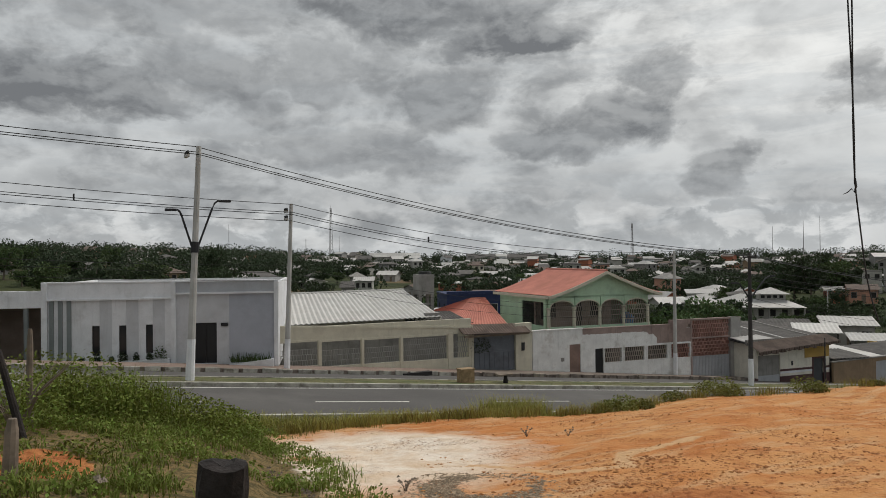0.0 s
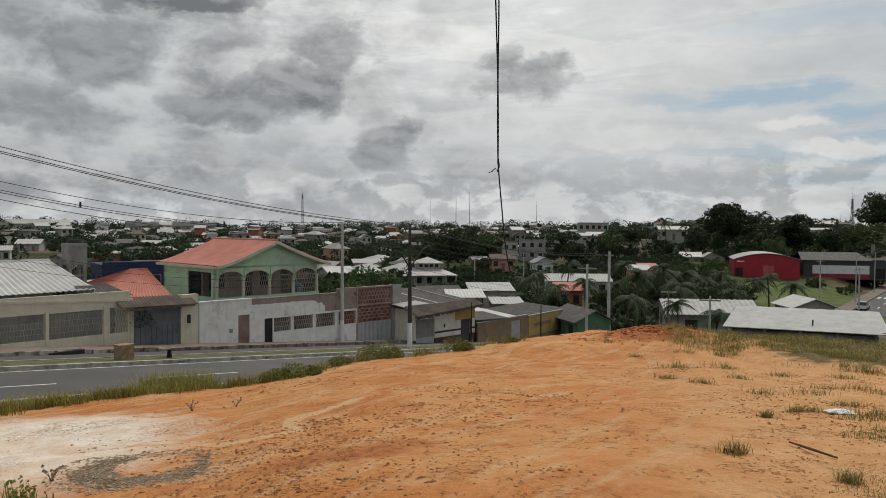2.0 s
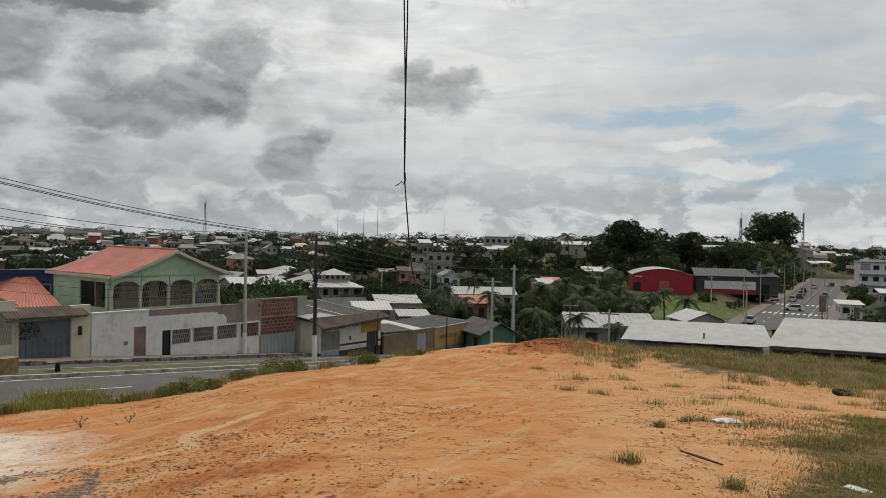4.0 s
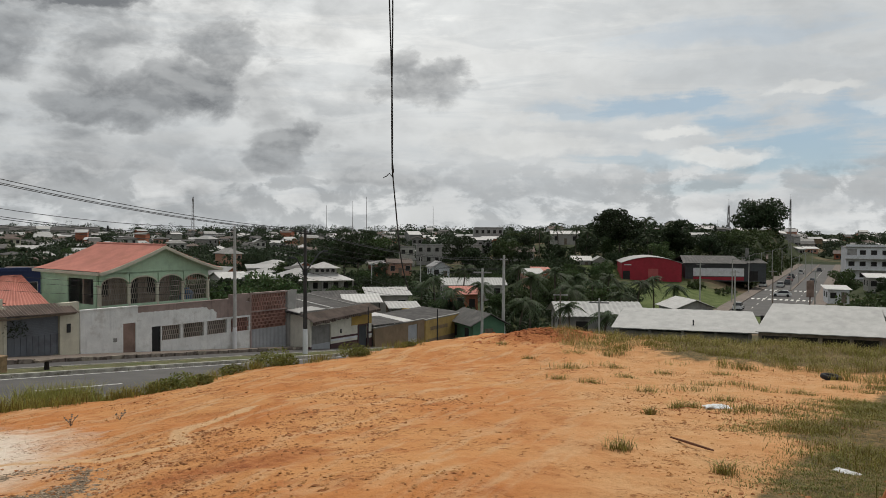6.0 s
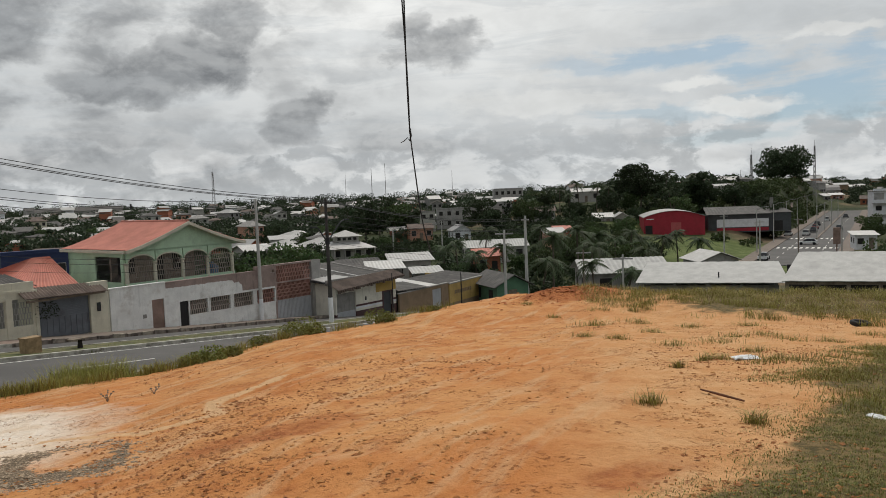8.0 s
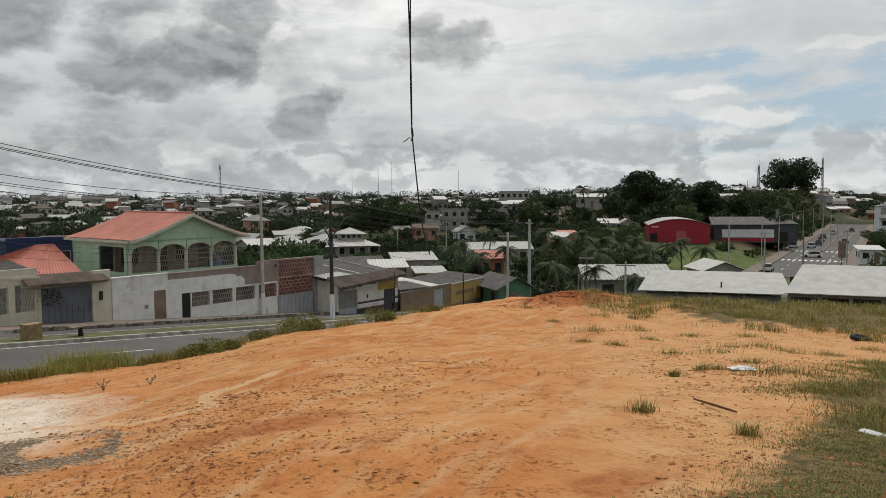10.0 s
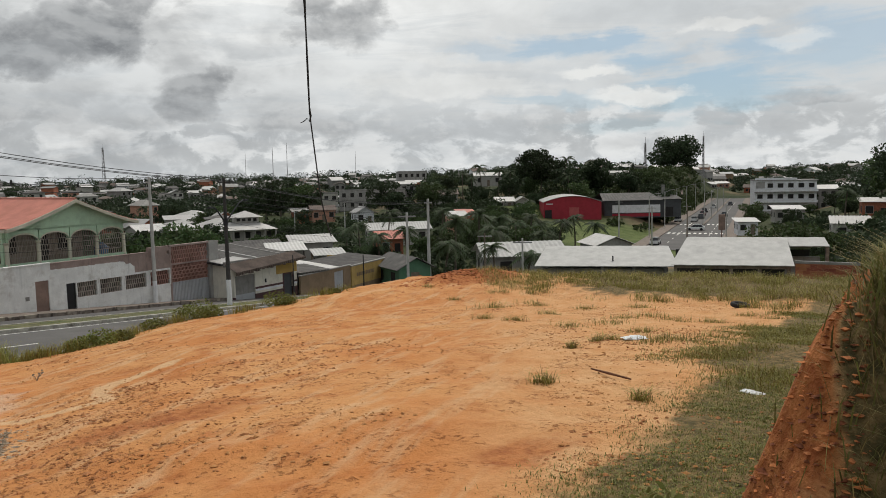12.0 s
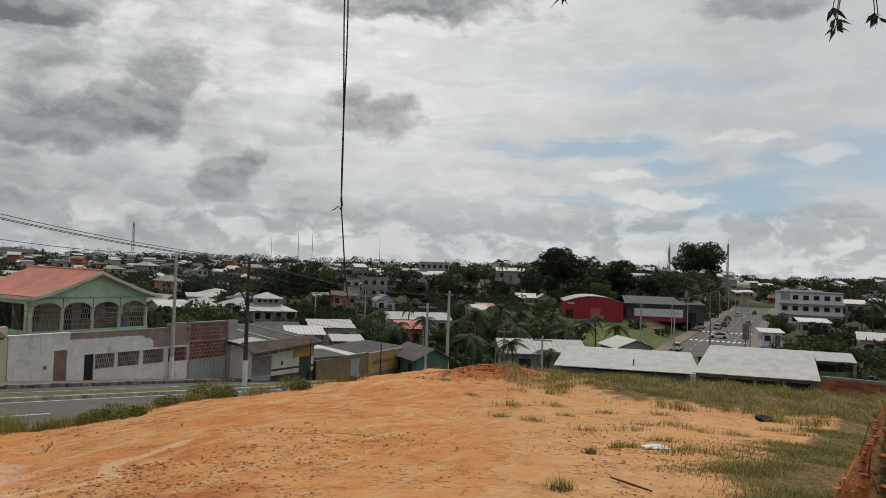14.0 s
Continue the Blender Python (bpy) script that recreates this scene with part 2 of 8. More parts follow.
SHEET = material("weathered_roof_sheet", (0.38, 0.375, 0.36), 0.7, var=0.12, stain=(0.25, 0.245, 0.24), stain_amount=0.4, streaks=0.2, spread=0.15)
ZINC = material("pale_metal_sheet", (0.44, 0.43, 0.415), 0.55, metal=0.15, var=0.1, stain=(0.33, 0.30, 0.28), stain_amount=0.35, spread=0.22)
DARKSHEET = material("dark_fibre_sheet", (0.088, 0.083, 0.079), 0.85, var=0.25, stain=(0.22, 0.20, 0.18), spread=0.2)
IRON = material("dark_iron", (0.035, 0.035, 0.038), 0.55, metal=0.4, var=0.2)
BLACK = material("black_door_paint", (0.018, 0.018, 0.020), 0.4, var=0.2)
STEELGATE = material("blue_grey_steel", (0.16, 0.175, 0.20), 0.55, metal=0.3, var=0.12, stain=(0.09, 0.09, 0.10), stain_amount=0.5, streaks=0.3)
RUST = material("rusty_brown_door", (0.25, 0.17, 0.14), 0.85, var=0.25, stain=(0.14, 0.10, 0.09))
LATTICE = material("lattice_block", (0.36, 0.31, 0.27), 0.9, var=0.15, stain=(0.2, 0.16, 0.14))
REDLATTICE = material("red_lattice_block", (0.34, 0.19, 0.155), 0.9, var=0.2, stain=(0.2, 0.12, 0.10))
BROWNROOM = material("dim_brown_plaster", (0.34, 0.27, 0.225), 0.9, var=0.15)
WOOD = material("weathered_wood", (0.20, 0.16, 0.125), 0.9, var=0.3, scale=4, stain=(0.09, 0.075, 0.06))
CHAR = material("charred_wood", (0.022, 0.018, 0.017), 0.9, var=0.4, scale=6, bump=0.6, stain=(0.05, 0.04, 0.035))
BARK = material("tree_bark", (0.12, 0.10, 0.08), 0.95, var=0.3, scale=3, bump=0.5)
MAROON = material("maroon_paint", (0.095, 0.05, 0.05), 0.75, var=0.15)
OCHRE = material("ochre_paint", (0.46, 0.30, 0.085), 0.8, var=0.12, stain=(0.33, 0.22, 0.09))
YELLOW = material("yellow_wall_paint", (0.50, 0.34, 0.115), 0.8, var=0.12, stain=(0.3, 0.2, 0.09), streaks=0.3)
BROWNWALL = material("brown_wall_paint", (0.27, 0.19, 0.12), 0.85, var=0.15, stain=(0.17, 0.13, 0.09), streaks=0.3)
TEALGREEN = material("green_house_paint", (0.10, 0.21, 0.135), 0.8, var=0.15)
REDPAINT = material("crimson_wall_paint", (0.36, 0.028, 0.045), 0.7, var=0.1, stain=(0.25, 0.03, 0.04))
BRICK = material("raw_brick", (0.36, 0.13, 0.075), 0.9, var=0.25, scale=3, stain=(0.25, 0.12, 0.08))
PINK = material("salmon_paint", (0.50, 0.27, 0.19), 0.8, var=0.12, stain=(0.33, 0.2, 0.15))
PALE = material("pale_house_paint", (0.40, 0.385, 0.355), 0.85, var=0.1, stain=(0.3, 0.28, 0.25), streaks=0.3, spread=0.25)
GREYWALL = material("raw_grey_render", (0.36, 0.35, 0.335), 0.9, var=0.15, stain=(0.17, 0.16, 0.15), streaks=0.4)
BLUE = material("dark_blue_sheet", (0.022, 0.034, 0.095), 0.6, var=0.15)
DARKGREY = material("dark_grey_cladding", (0.065, 0.07, 0.075), 0.7, var=0.15)
# near-black for openings and backings, their shade put into the colour
DARKIN = material("dark_interior", (0.03, 0.028, 0.027), 0.95, var=0.2, bump=0)
CABLE = material("black_cable", (0.02, 0.02, 0.02), 0.6, var=0.1, bump=0)
MASTM = material("mast_steel", (0.30, 0.29, 0.29), 0.6, var=0.2, bump=0)
PLASTIC = material("white_plastic_litter", (0.72, 0.74, 0.75), 0.45, var=0.1, bump=0.3)
RUBBER = material("tyre_rubber", (0.02, 0.02, 0.021), 0.8, var=0.2)
CLOD = material("clod_soil", (0.37, 0.165, 0.06), 0.95, var=0.3, scale=8, spread=0.1)
CARW = material("car_paint_white", (0.7, 0.7, 0.7), 0.3, coat=0.5, var=0.03, bump=0)
CARD = material("car_paint_dark", (0.03, 0.03, 0.035), 0.3, coat=0.5, var=0.03, bump=0)
CARR = material("car_paint_red", (0.35, 0.03, 0.03), 0.3, coat=0.5, var=0.03, bump=0)
LEAF = leaf_material("broad_leaf", (0.058, 0.088, 0.034))
LEAFD = leaf_material("dark_leaf", (0.038, 0.057, 0.028))
PALM = leaf_material("palm_leaf", (0.045, 0.066, 0.030))
GRASS = leaf_material("fresh_grass", (0.25, 0.245, 0.062))
DRYGRASS = leaf_material("dry_grass", (0.31, 0.26, 0.10))
LUSH = leaf_material("lush_grass", (0.135, 0.172, 0.036), 0.5)
WEED = leaf_material("weed_leaf", (0.150, 0.165, 0.048))
# far leaves paler and bluer than dark_leaf: distance haze put into the colour
HAZELEAF = leaf_material("haze_tinted_leaf", (0.042, 0.060, 0.034), 0.35)


def glass_material():
    m = bpy.data.materials.new("window_glass")
    m.use_nodes = True
    b = m.node_tree.nodes["Principled BSDF"]
    b.inputs["Base Color"].default_value = (0.02, 0.022, 0.025, 1)
    b.inputs["Roughness"].default_value = 0.08
    b.inputs["Specular IOR Level"].default_value = 0.6
    return m


GLASS = glass_material()


def ground_material():
    """Soil of the lot: orange clay, pale sand, red clay, gravel, grass earth; mixed by the mesh's own masks and by noise."""
    m = bpy.data.materials.new("ground_soil")
    m.use_nodes = True
    n = Nodes(m.node_tree)
    b = m.node_tree.nodes["Principled BSDF"]
    p = n.add("ShaderNodeNewGeometry").outputs["Position"]

    def mask(name):
        a = n.add("ShaderNodeAttribute")
        a.attribute_name = name
        return a.outputs["Fac"]

    big, mid, small, tiny = n.noise(p, 0.28, 5, 0.62), n.noise(p, 1.5, 6, 0.65), n.noise(p, 9.0, 5, 0.65), n.noise(p, 55.0, 3, 0.6)
    sx, sy, sz = n.xyz(p)
    ruts = n.noise(n.join(n.math("MULTIPLY", n.math("ADD", n.math("MULTIPLY", sx, 0.8), n.math("MULTIPLY", sy, 0.6)), 0.35),
                          n.math("MULTIPLY", n.math("SUBTRACT", n.math("MULTIPLY", sy, 0.8), n.math("MULTIPLY", sx, 0.6)), 2.2), 0.0), 1.0, 5, 0.6)
    orange = n.mix(n.ramp(big, 0.35, 0.65), (0.485, 0.192, 0.060), (0.565, 0.285, 0.112))
    orange = n.mix(n.math("MULTIPLY", n.ramp(mid, 0.50, 0.68), 0.75), orange, (0.37, 0.125, 0.038))
    orange = n.mix(n.math("MULTIPLY", n.ramp(ruts, 0.48, 0.66), 0.6), orange, (0.58, 0.385, 0.215))
    sand = n.mix(n.ramp(mid, 0.35, 0.7), (0.76, 0.68, 0.585), (0.64, 0.49, 0.35))
    peach = n.mix(n.ramp(mid, 0.3, 0.7), (0.60, 0.365, 0.182), (0.53, 0.268, 0.108))
    col = n.mix(n.math("MULTIPLY", mask("peach"), 0.8), orange, peach)
    edge = n.math("ADD", mask("sand"), n.math("MULTIPLY", n.math("SUBTRACT", mid, 0.5), 0.9))
    col = n.mix(n.ramp(edge, 0.25, 0.7), col, sand)
    col = n.mix(n.ramp(n.math("ADD", mask("track"), n.math("MULTIPLY", n.math("SUBTRACT", small, 0.5), 0.8)), 0.3, 0.7), col, (0.58, 0.37, 0.20))
    redc = n.mix(n.ramp(small, 0.3, 0.7), (0.25, 0.075, 0.025), (0.50, 0.205, 0.075))
    col = n.mix(n.ramp(n.math("ADD", mask("red"), n.math("MULTIPLY", n.math("SUBTRACT", mid, 0.5), 0.7)), 0.35, 0.65), col, redc)
    vor = n.add("ShaderNodeTexVoronoi")
    n.put(vor.inputs["Vector"], p)
    n.put(vor.inputs["Scale"], 34.0)
    grav = n.mix(n.ramp(vor.outputs["Distance"], 0.15, 0.6), (0.33, 0.255, 0.175), (0.14, 0.105, 0.072))
    col = n.mix(n.ramp(n.math("ADD", mask("gravel"), n.math("MULTIPLY", n.math("SUBTRACT", small, 0.5), 1.4)), 0.4, 0.6), col, grav)
    # scattered dark crumbs and foot prints
    crumbs = n.ramp(n.noise(p, 0.9, 4, 0.6), 0.50, 0.60)
    crumbs = n.math("MULTIPLY", crumbs, n.ramp(n.noise(p, 17.0, 3, 0.6), 0.56, 0.62))
    prints = n.math("MULTIPLY", n.ramp(n.noise(p, 0.55, 3, 0.55), 0.46, 0.62), n.ramp(n.noise(p, 7.0, 4, 0.62), 0.60, 0.66))
    crumbs = n.math("MAXIMUM", n.math("MULTIPLY", crumbs, 0.8), n.math("MULTIPLY", prints, 0.75))
    crumbs = n.math("MULTIPLY", crumbs, n.math("SUBTRACT", 1.0, n.math("MULTIPLY", mask("track"), 0.9)))
    bare = n.math("SUBTRACT", 1.0, mask("grass"))
    col = n.mix(n.math("MULTIPLY", n.ramp(small, 0.45, 0.70), 0.22), col, n.mix(1.0, col, (0.62, 0.52, 0.45), "MULTIPLY"))
    col = n.mix(n.math("MULTIPLY", n.ramp(tiny, 0.42, 0.66), 0.18), col, n.mix(1.0, col, (0.60, 0.52, 0.46), "MULTIPLY"))
    col = n.mix(n.math("MULTIPLY", n.ramp(small, 0.48, 0.30), 0.22), col, n.mix(1.0, col, (1.3, 1.35, 1.45), "MULTIPLY"))
    col = n.mix(n.math("MULTIPLY", n.math("MULTIPLY", crumbs, bare), 0.95), col, (0.25, 0.088, 0.028))
    earth = n.mix(n.ramp(small, 0.35, 0.65), (0.070, 0.060, 0.026), (0.21, 0.145, 0.066))
    gr = n.math("ADD", mask("grass"), n.math("MULTIPLY", n.math("SUBTRACT", mid, 0.5), 1.1))
    col = n.mix(n.ramp(gr, 0.38, 0.68), col, earth)
    town = n.mix(n.ramp(n.noise(p, 0.05, 6, 0.6), 0.35, 0.65), (0.026, 0.036, 0.014), (0.055, 0.062, 0.026))
    town = n.mix(n.ramp(n.noise(p, 0.022, 4, 0.6), 0.55, 0.7), town, (0.20, 0.14, 0.09))
    col = n.mix(mask("town"), col, town)
    col = n.mix(mask("meadow"), col, n.mix(n.ramp(n.noise(p, 0.3, 5), 0.35, 0.65), (0.070, 0.095, 0.028), (0.12, 0.145, 0.05)))
    n.put(b.inputs["Base Color"], col)
    n.put(b.inputs["Roughness"], 0.95)
    n.put(b.inputs["Specular IOR Level"], 0.15)
    bn = n.add("ShaderNodeBump")
    n.put(bn.inputs["Strength"], 0.8)
    n.put(bn.inputs["Distance"], 0.09)
    n.put(bn.inputs["Height"], n.math("ADD", n.math("ADD", n.math("MULTIPLY", small, 0.5), n.math("MULTIPLY", tiny, 0.15)), n.math("SUBTRACT", n.math("MULTIPLY", mid, 0.7), n.math("MULTIPLY", crumbs, 0.5))))
    n.put(b.inputs["Normal"], bn.outputs[0])
    return m


SOIL = ground_material()

# ---- mesh helpers ----
class Geo:
    """Collects boxes, tubes and sheets of one mesh."""

    def __init__(self):
        self.v, self.f = [], []

    def add(self, verts, faces):
        k = len(self.v)
        self.v.extend(verts)
        self.f.extend([tuple(i + k for i in f) for f in faces])
        return self

    def box(self, x0, x1, y0, y1, z0, z1):
        return self.add([(x, y, z) for x in (x0, x1) for y in (y0, y1) for z in (z0, z1)],
                        [(0, 1, 3, 2), (4, 6, 7, 5), (0, 4, 5, 1), (2, 3, 7, 6), (0, 2, 6, 4), (1, 5, 7, 3)])

    def slab(self, corners, thick):
        """A flat or bent plate of four corners, thickened downwards."""
        low = [(x, y, z - thick) for x, y, z in corners]
        return self.add(list(corners) + low, [(0, 1, 2, 3), (7, 6, 5, 4), (0, 4, 5, 1), (1, 5, 6, 2), (2, 6, 7, 3), (3, 7, 4, 0)])

    def tube(self, points, radii, n=8, caps=True):
        pts = [Vector(p) for p in points]
        if not isinstance(radii, (list, tuple)):
            radii = [radii] * len(pts)
        k = len(self.v)
        for i, p in enumerate(pts):
            t = (pts[min(i + 1, len(pts) - 1)] - pts[max(i - 1, 0)]).normalized()
            side = t.cross(Vector((0, 0, 1)) if abs(t.z) < 0.9 else Vector((1, 0, 0))).normalized()
            up = side.cross(t)
            for j in range(n):
                a = 2 * math.pi * j / n
                self.v.append(tuple(p + radii[i] * (math.cos(a) * side + math.sin(a) * up)))
        for i in range(len(pts) - 1):
            for j in range(n):
                a, b = k + i * n + j, k + i * n + (j + 1) % n
                self.f.append((a, b, b + n, a + n))
        if caps:
            self.f.append(tuple(k + j for j in range(n))[::-1])
            self.f.append(tuple(k + (len(pts) - 1) * n + j for j in range(n)))
        return self

    def wall(self, x0, x1, z0, z1, y0, y1, holes=()):
        """A wall of thickness y0..y1 with rectangular holes (xa, xb, za, zb) that go through it."""
        xs = sorted({x0, x1, *[min(max(h[k], x0), x1) for h in holes for k in (0, 1)]})
        zs = sorted({z0, z1, *[min(max(h[k], z0), z1) for h in holes for k in (2, 3)]})
        for i in range(len(xs) - 1):
            start = None
            for j in range(len(zs)):
                solid = False
                if j < len(zs) - 1:
                    cx, cz = (xs[i] + xs[i + 1]) / 2, (zs[j] + zs[j + 1]) / 2
                    solid = not any(h[0] < cx < h[1] and h[2] < cz < h[3] for h in holes)
                if solid and start is None:
                    start = zs[j]
                if not solid and start is not None:
                    self.box(xs[i], xs[i + 1], y0, y1, start, zs[j])
                    start = None
        return self

    def mesh(self, name, mat, smooth=False):
        me = bpy.data.meshes.new(name)
        me.from_pydata(self.v, [], self.f)
        me.materials.append(mat)
        if smooth:
            me.polygons.foreach_set("use_smooth", [True] * len(me.polygons))
        me.update()
        return me


def part(name, geo, mat, parent, label="", smooth=False):
    ob = new(name, geo.mesh(name, mat, smooth) if isinstance(geo, Geo) else geo)
    ob.parent = parent
    return tagged(ob, label)


def thing(name, x, y, z, rot=0.0, label="", category="", group="", kind=""):
    ob = new(name)
    ob.matrix_world = pose(x, y, z, 0, 0, rot)
    ob.empty_display_size = 0.2
    return tagged(ob, label, category, group, kind)


def single(name, geo, mat, m, label, category, group="", kind="", smooth=False):
    ob = new(name, geo.mesh(name, mat, smooth) if isinstance(geo, Geo) else geo)
    ob.matrix_world = m
    return tagged(ob, label, category, group, kind)


def corrugated(geo, a, b, c, d, pitch, depth, rows=1):
    """A corrugated roof slope: a to b along the eave, d to c along the ridge, waves running from eave to ridge."""
    a, b, c, d = map(Vector, (a, b, c, d))
    n = max(4, int((b - a).length / pitch) * 2)
    nrm = (b - a).cross(d - a).normalized()
    if nrm.z < 0:
        nrm = -nrm
    k = len(geo.v)
    for r in range(rows + 1):
        for layer in (0, 1):
            for i in range(n + 1):
                lo, hi = a.lerp(b, i / n), d.lerp(c, i / n)
                p = lo.lerp(hi, r / rows) + nrm * ((depth if i % 2 else 0.0) - (0.05 if layer else 0.0))
                geo.v.append(tuple(p))
    w = n + 1
    for r in range(rows):
        for i in range(n):
            t = k + r * 2 * w + i
            geo.f.append((t, t + 1, t + 2 * w + 1, t + 2 * w))
            u = t + w
            geo.f.append((u, u + 2 * w, u + 2 * w + 1, u + 1))
    for i in range(n):
        geo.f.append((k + i, k + w + i, k + w + i + 1, k + i + 1))
    return geo


# ---- the lie of the land ----
TH = radians(28.5)                      # the street's heading
UX, UY = math.cos(TH), math.sin(TH)
PX, PY = -10.45, 31.9                   # a point of its median


def street(s, q):
    return PX + UX * s - UY * q, PY + UY * s + UX * q


def to_street(x, y):
    return UX * (x - PX) + UY * (y - PY), -UY * (x - PX) + UX * (y - PY)


def street_z(s, q):
    return -3.5 - 0.0973 * s - 0.06 * np.maximum(q, 0)


def smooth(x):
    x = np.clip(x, 0, 1)
    return x * x * (3 - 2 * x)


VD = np.array([0, 60, 90, 120, 150, 200, 250, 300, 400, 600, 1000, 5000])
VA = np.array([-60, -40, -20, 0, 10, 20, 30, 38, 46, 51, 54.5, 58, 62, 68, 80])
VZ = np.array([[-6, -6, -7, -8, -8, -6, -3, 0, 4, 8, 8, 8], [-6, -6, -8, -10, -10, -9, -6, -2, 3, 7, 7, 0], [-6.5, -6.5, -9, -11, -11, -10.5, -8, -5, -1, 1.5, 0, -20],
               [-8.5, -8.5, -11, -12, -12, -12, -11, -9.5, -8, -5.5, -6, -30], [-9, -9, -12, -13, -13, -13, -12.5, -12, -10, -7, -6, -30], [-9, -9, -12, -13, -12.5, -12.5, -12.5, -12, -10, -7, -6, -30],
               [-9, -9, -11.5, -12, -12, -12, -11, -9.5, -7, -5, -5, -30], [-9, -9, -11, -11.5, -10.5, -8.5, -6, -5, -4, -4, -4, -30], [-9, -9, -11.5, -12.5, -12.5, -10.7, -3.4, -1, -1, -1, -2, -20],
               [-9, -9, -11.5, -12.5, -13, -11.3, -4.5, -0.5, -1, -1, -2, -20], [-9, -9, -11.5, -12.5, -13, -12.5, -8, 0, 0, -2, -2, -20], [-9, -9, -11.5, -12.5, -13, -13, -13, -13, -12, -7, -2, -20], [-9, -9, -11, -11.5, -11.5, -12, -12, -11, -8, -4, 0, -10],
               [-8, -8, -8, -7, -6, -5, -5, -5, -4, 0, 3, 0], [-6, -6, -6, -5, -4, -4, -4, -4, -3, 0, 3, 0]], float)
AVX, AVY, AVC, AVS = 142.5, 100.0, math.cos(radians(30.5)), math.sin(radians(30.5))   # the far avenue
LOT_A = np.array([-180, -60, -40, -28, -18, -12, 0, 8, 13, 20, 27, 35, 70, 90, 110, 180])
LOT_K = np.array([0, 0.02, 0.03, 0.045, 0.085, 0.135, 0.135, 0.135, 0.125, 0.113, 0.113, 0.113, 0.113, 0.06, 0, 0])
LOT_D = np.array([70, 18, 13, 12.5, 13.5, 18, 21.5, 21.8, 23, 27.5, 31, 37.5, 38, 45, 70, 70])


def height(x, y):
    """The ground's height, for numbers or arrays."""
    x, y = np.asarray(x, float), np.asarray(y, float)
    d, a = np.hypot(x, y), np.degrees(np.arctan2(x, y))
    ia = np.clip(np.interp(a, VA, np.arange(len(VA))), 0, len(VA) - 1.001)
    jd = np.clip(np.interp(d, VD, np.arange(len(VD))), 0, len(VD) - 1.001)
    i, j = ia.astype(int), jd.astype(int)
    fi, fj = ia - i, jd - j
    base = (VZ[i, j] * (1 - fi) + VZ[i + 1, j] * fi) * (1 - fj) + (VZ[i, j + 1] * (1 - fi) + VZ[i + 1, j + 1] * fi) * fj
    # the avenue in the valley
    al, ac = (x - AVX) * AVC + (y - AVY) * AVS, np.abs(-(x - AVX) * AVS + (y - AVY) * AVC)
    w = smooth((19 - ac) / 9) * smooth((al + 45) / 20) * smooth((330 - al) / 120)
    base = base * (1 - w) - 13.15 * w
    s, q = to_street(x, y)
    w = smooth((q + 16) / 6) * smooth((24 - q) / 10) * smooth((s + 130) / 40) * smooth((100 - s) / 35)
    base = base * (1 - w) + (street_z(s, q) - 0.12) * w
    k, edge = np.interp(a, LOT_A, LOT_K), np.interp(a, LOT_A, LOT_D)
    inside = np.minimum(d, edge)
    lot = -k * np.minimum(inside, 28) - 0.02 * np.maximum(inside - 28, 0) * (k > 0.05) - 0.36 * np.maximum(d - edge, 0)
    # the cut bank beside the lot
    ang = radians(23.4)
    along, right = x * math.cos(ang) + y * math.sin(ang), (x - 6.07) * math.sin(ang) - (y - 3.48) * math.cos(ang)
    wob = 0.16 * np.sin(along * 1.7) + 0.10 * np.sin(along * 4.3 + 1) + 0.05 * np.sin(along * 11.0)
    lot = lot + 1.55 * smooth((right + wob - 0.28) / 0.70) * smooth((along - 3.4) / 1.6) * smooth((36 - along) / 8) + 0.45 * smooth((right - 0.7) / 2.5) * smooth((along - 5) / 3) * smooth((36 - along) / 8)
    lot = lot + 0.42 * np.exp(-(((x - 22.5) / 2.6) ** 2 + ((y - 27.8) / 0.9) ** 2))
    return np.maximum(base, lot)


def uneven(x, y):
    """Small rise and fall of the lot's surface."""
    d = math.hypot(x, y)
    if not 0.5 < d < 60:
        return 0.0
    s, q = to_street(x, y)
    f = (1 - (float(smooth((q + 11) / 2.5)) if -110 < s < 80 else 0.0)) * float(smooth(d / 3)) * float(smooth((60 - d) / 20))
    if f < 0.001:
        return 0.0
    return f * (0.10 * noise.noise((x * 0.35, y * 0.35, 0)) + 0.045 * noise.noise((x * 1.3, y * 1.3, 3)) + 0.028 * noise.noise((x * 3.6, y * 3.6, 7)) + 0.012 * noise.noise((x * 9, y * 9, 5)))


def ground_z(x, y):
    return float(height(x, y)) + uneven(x, y)


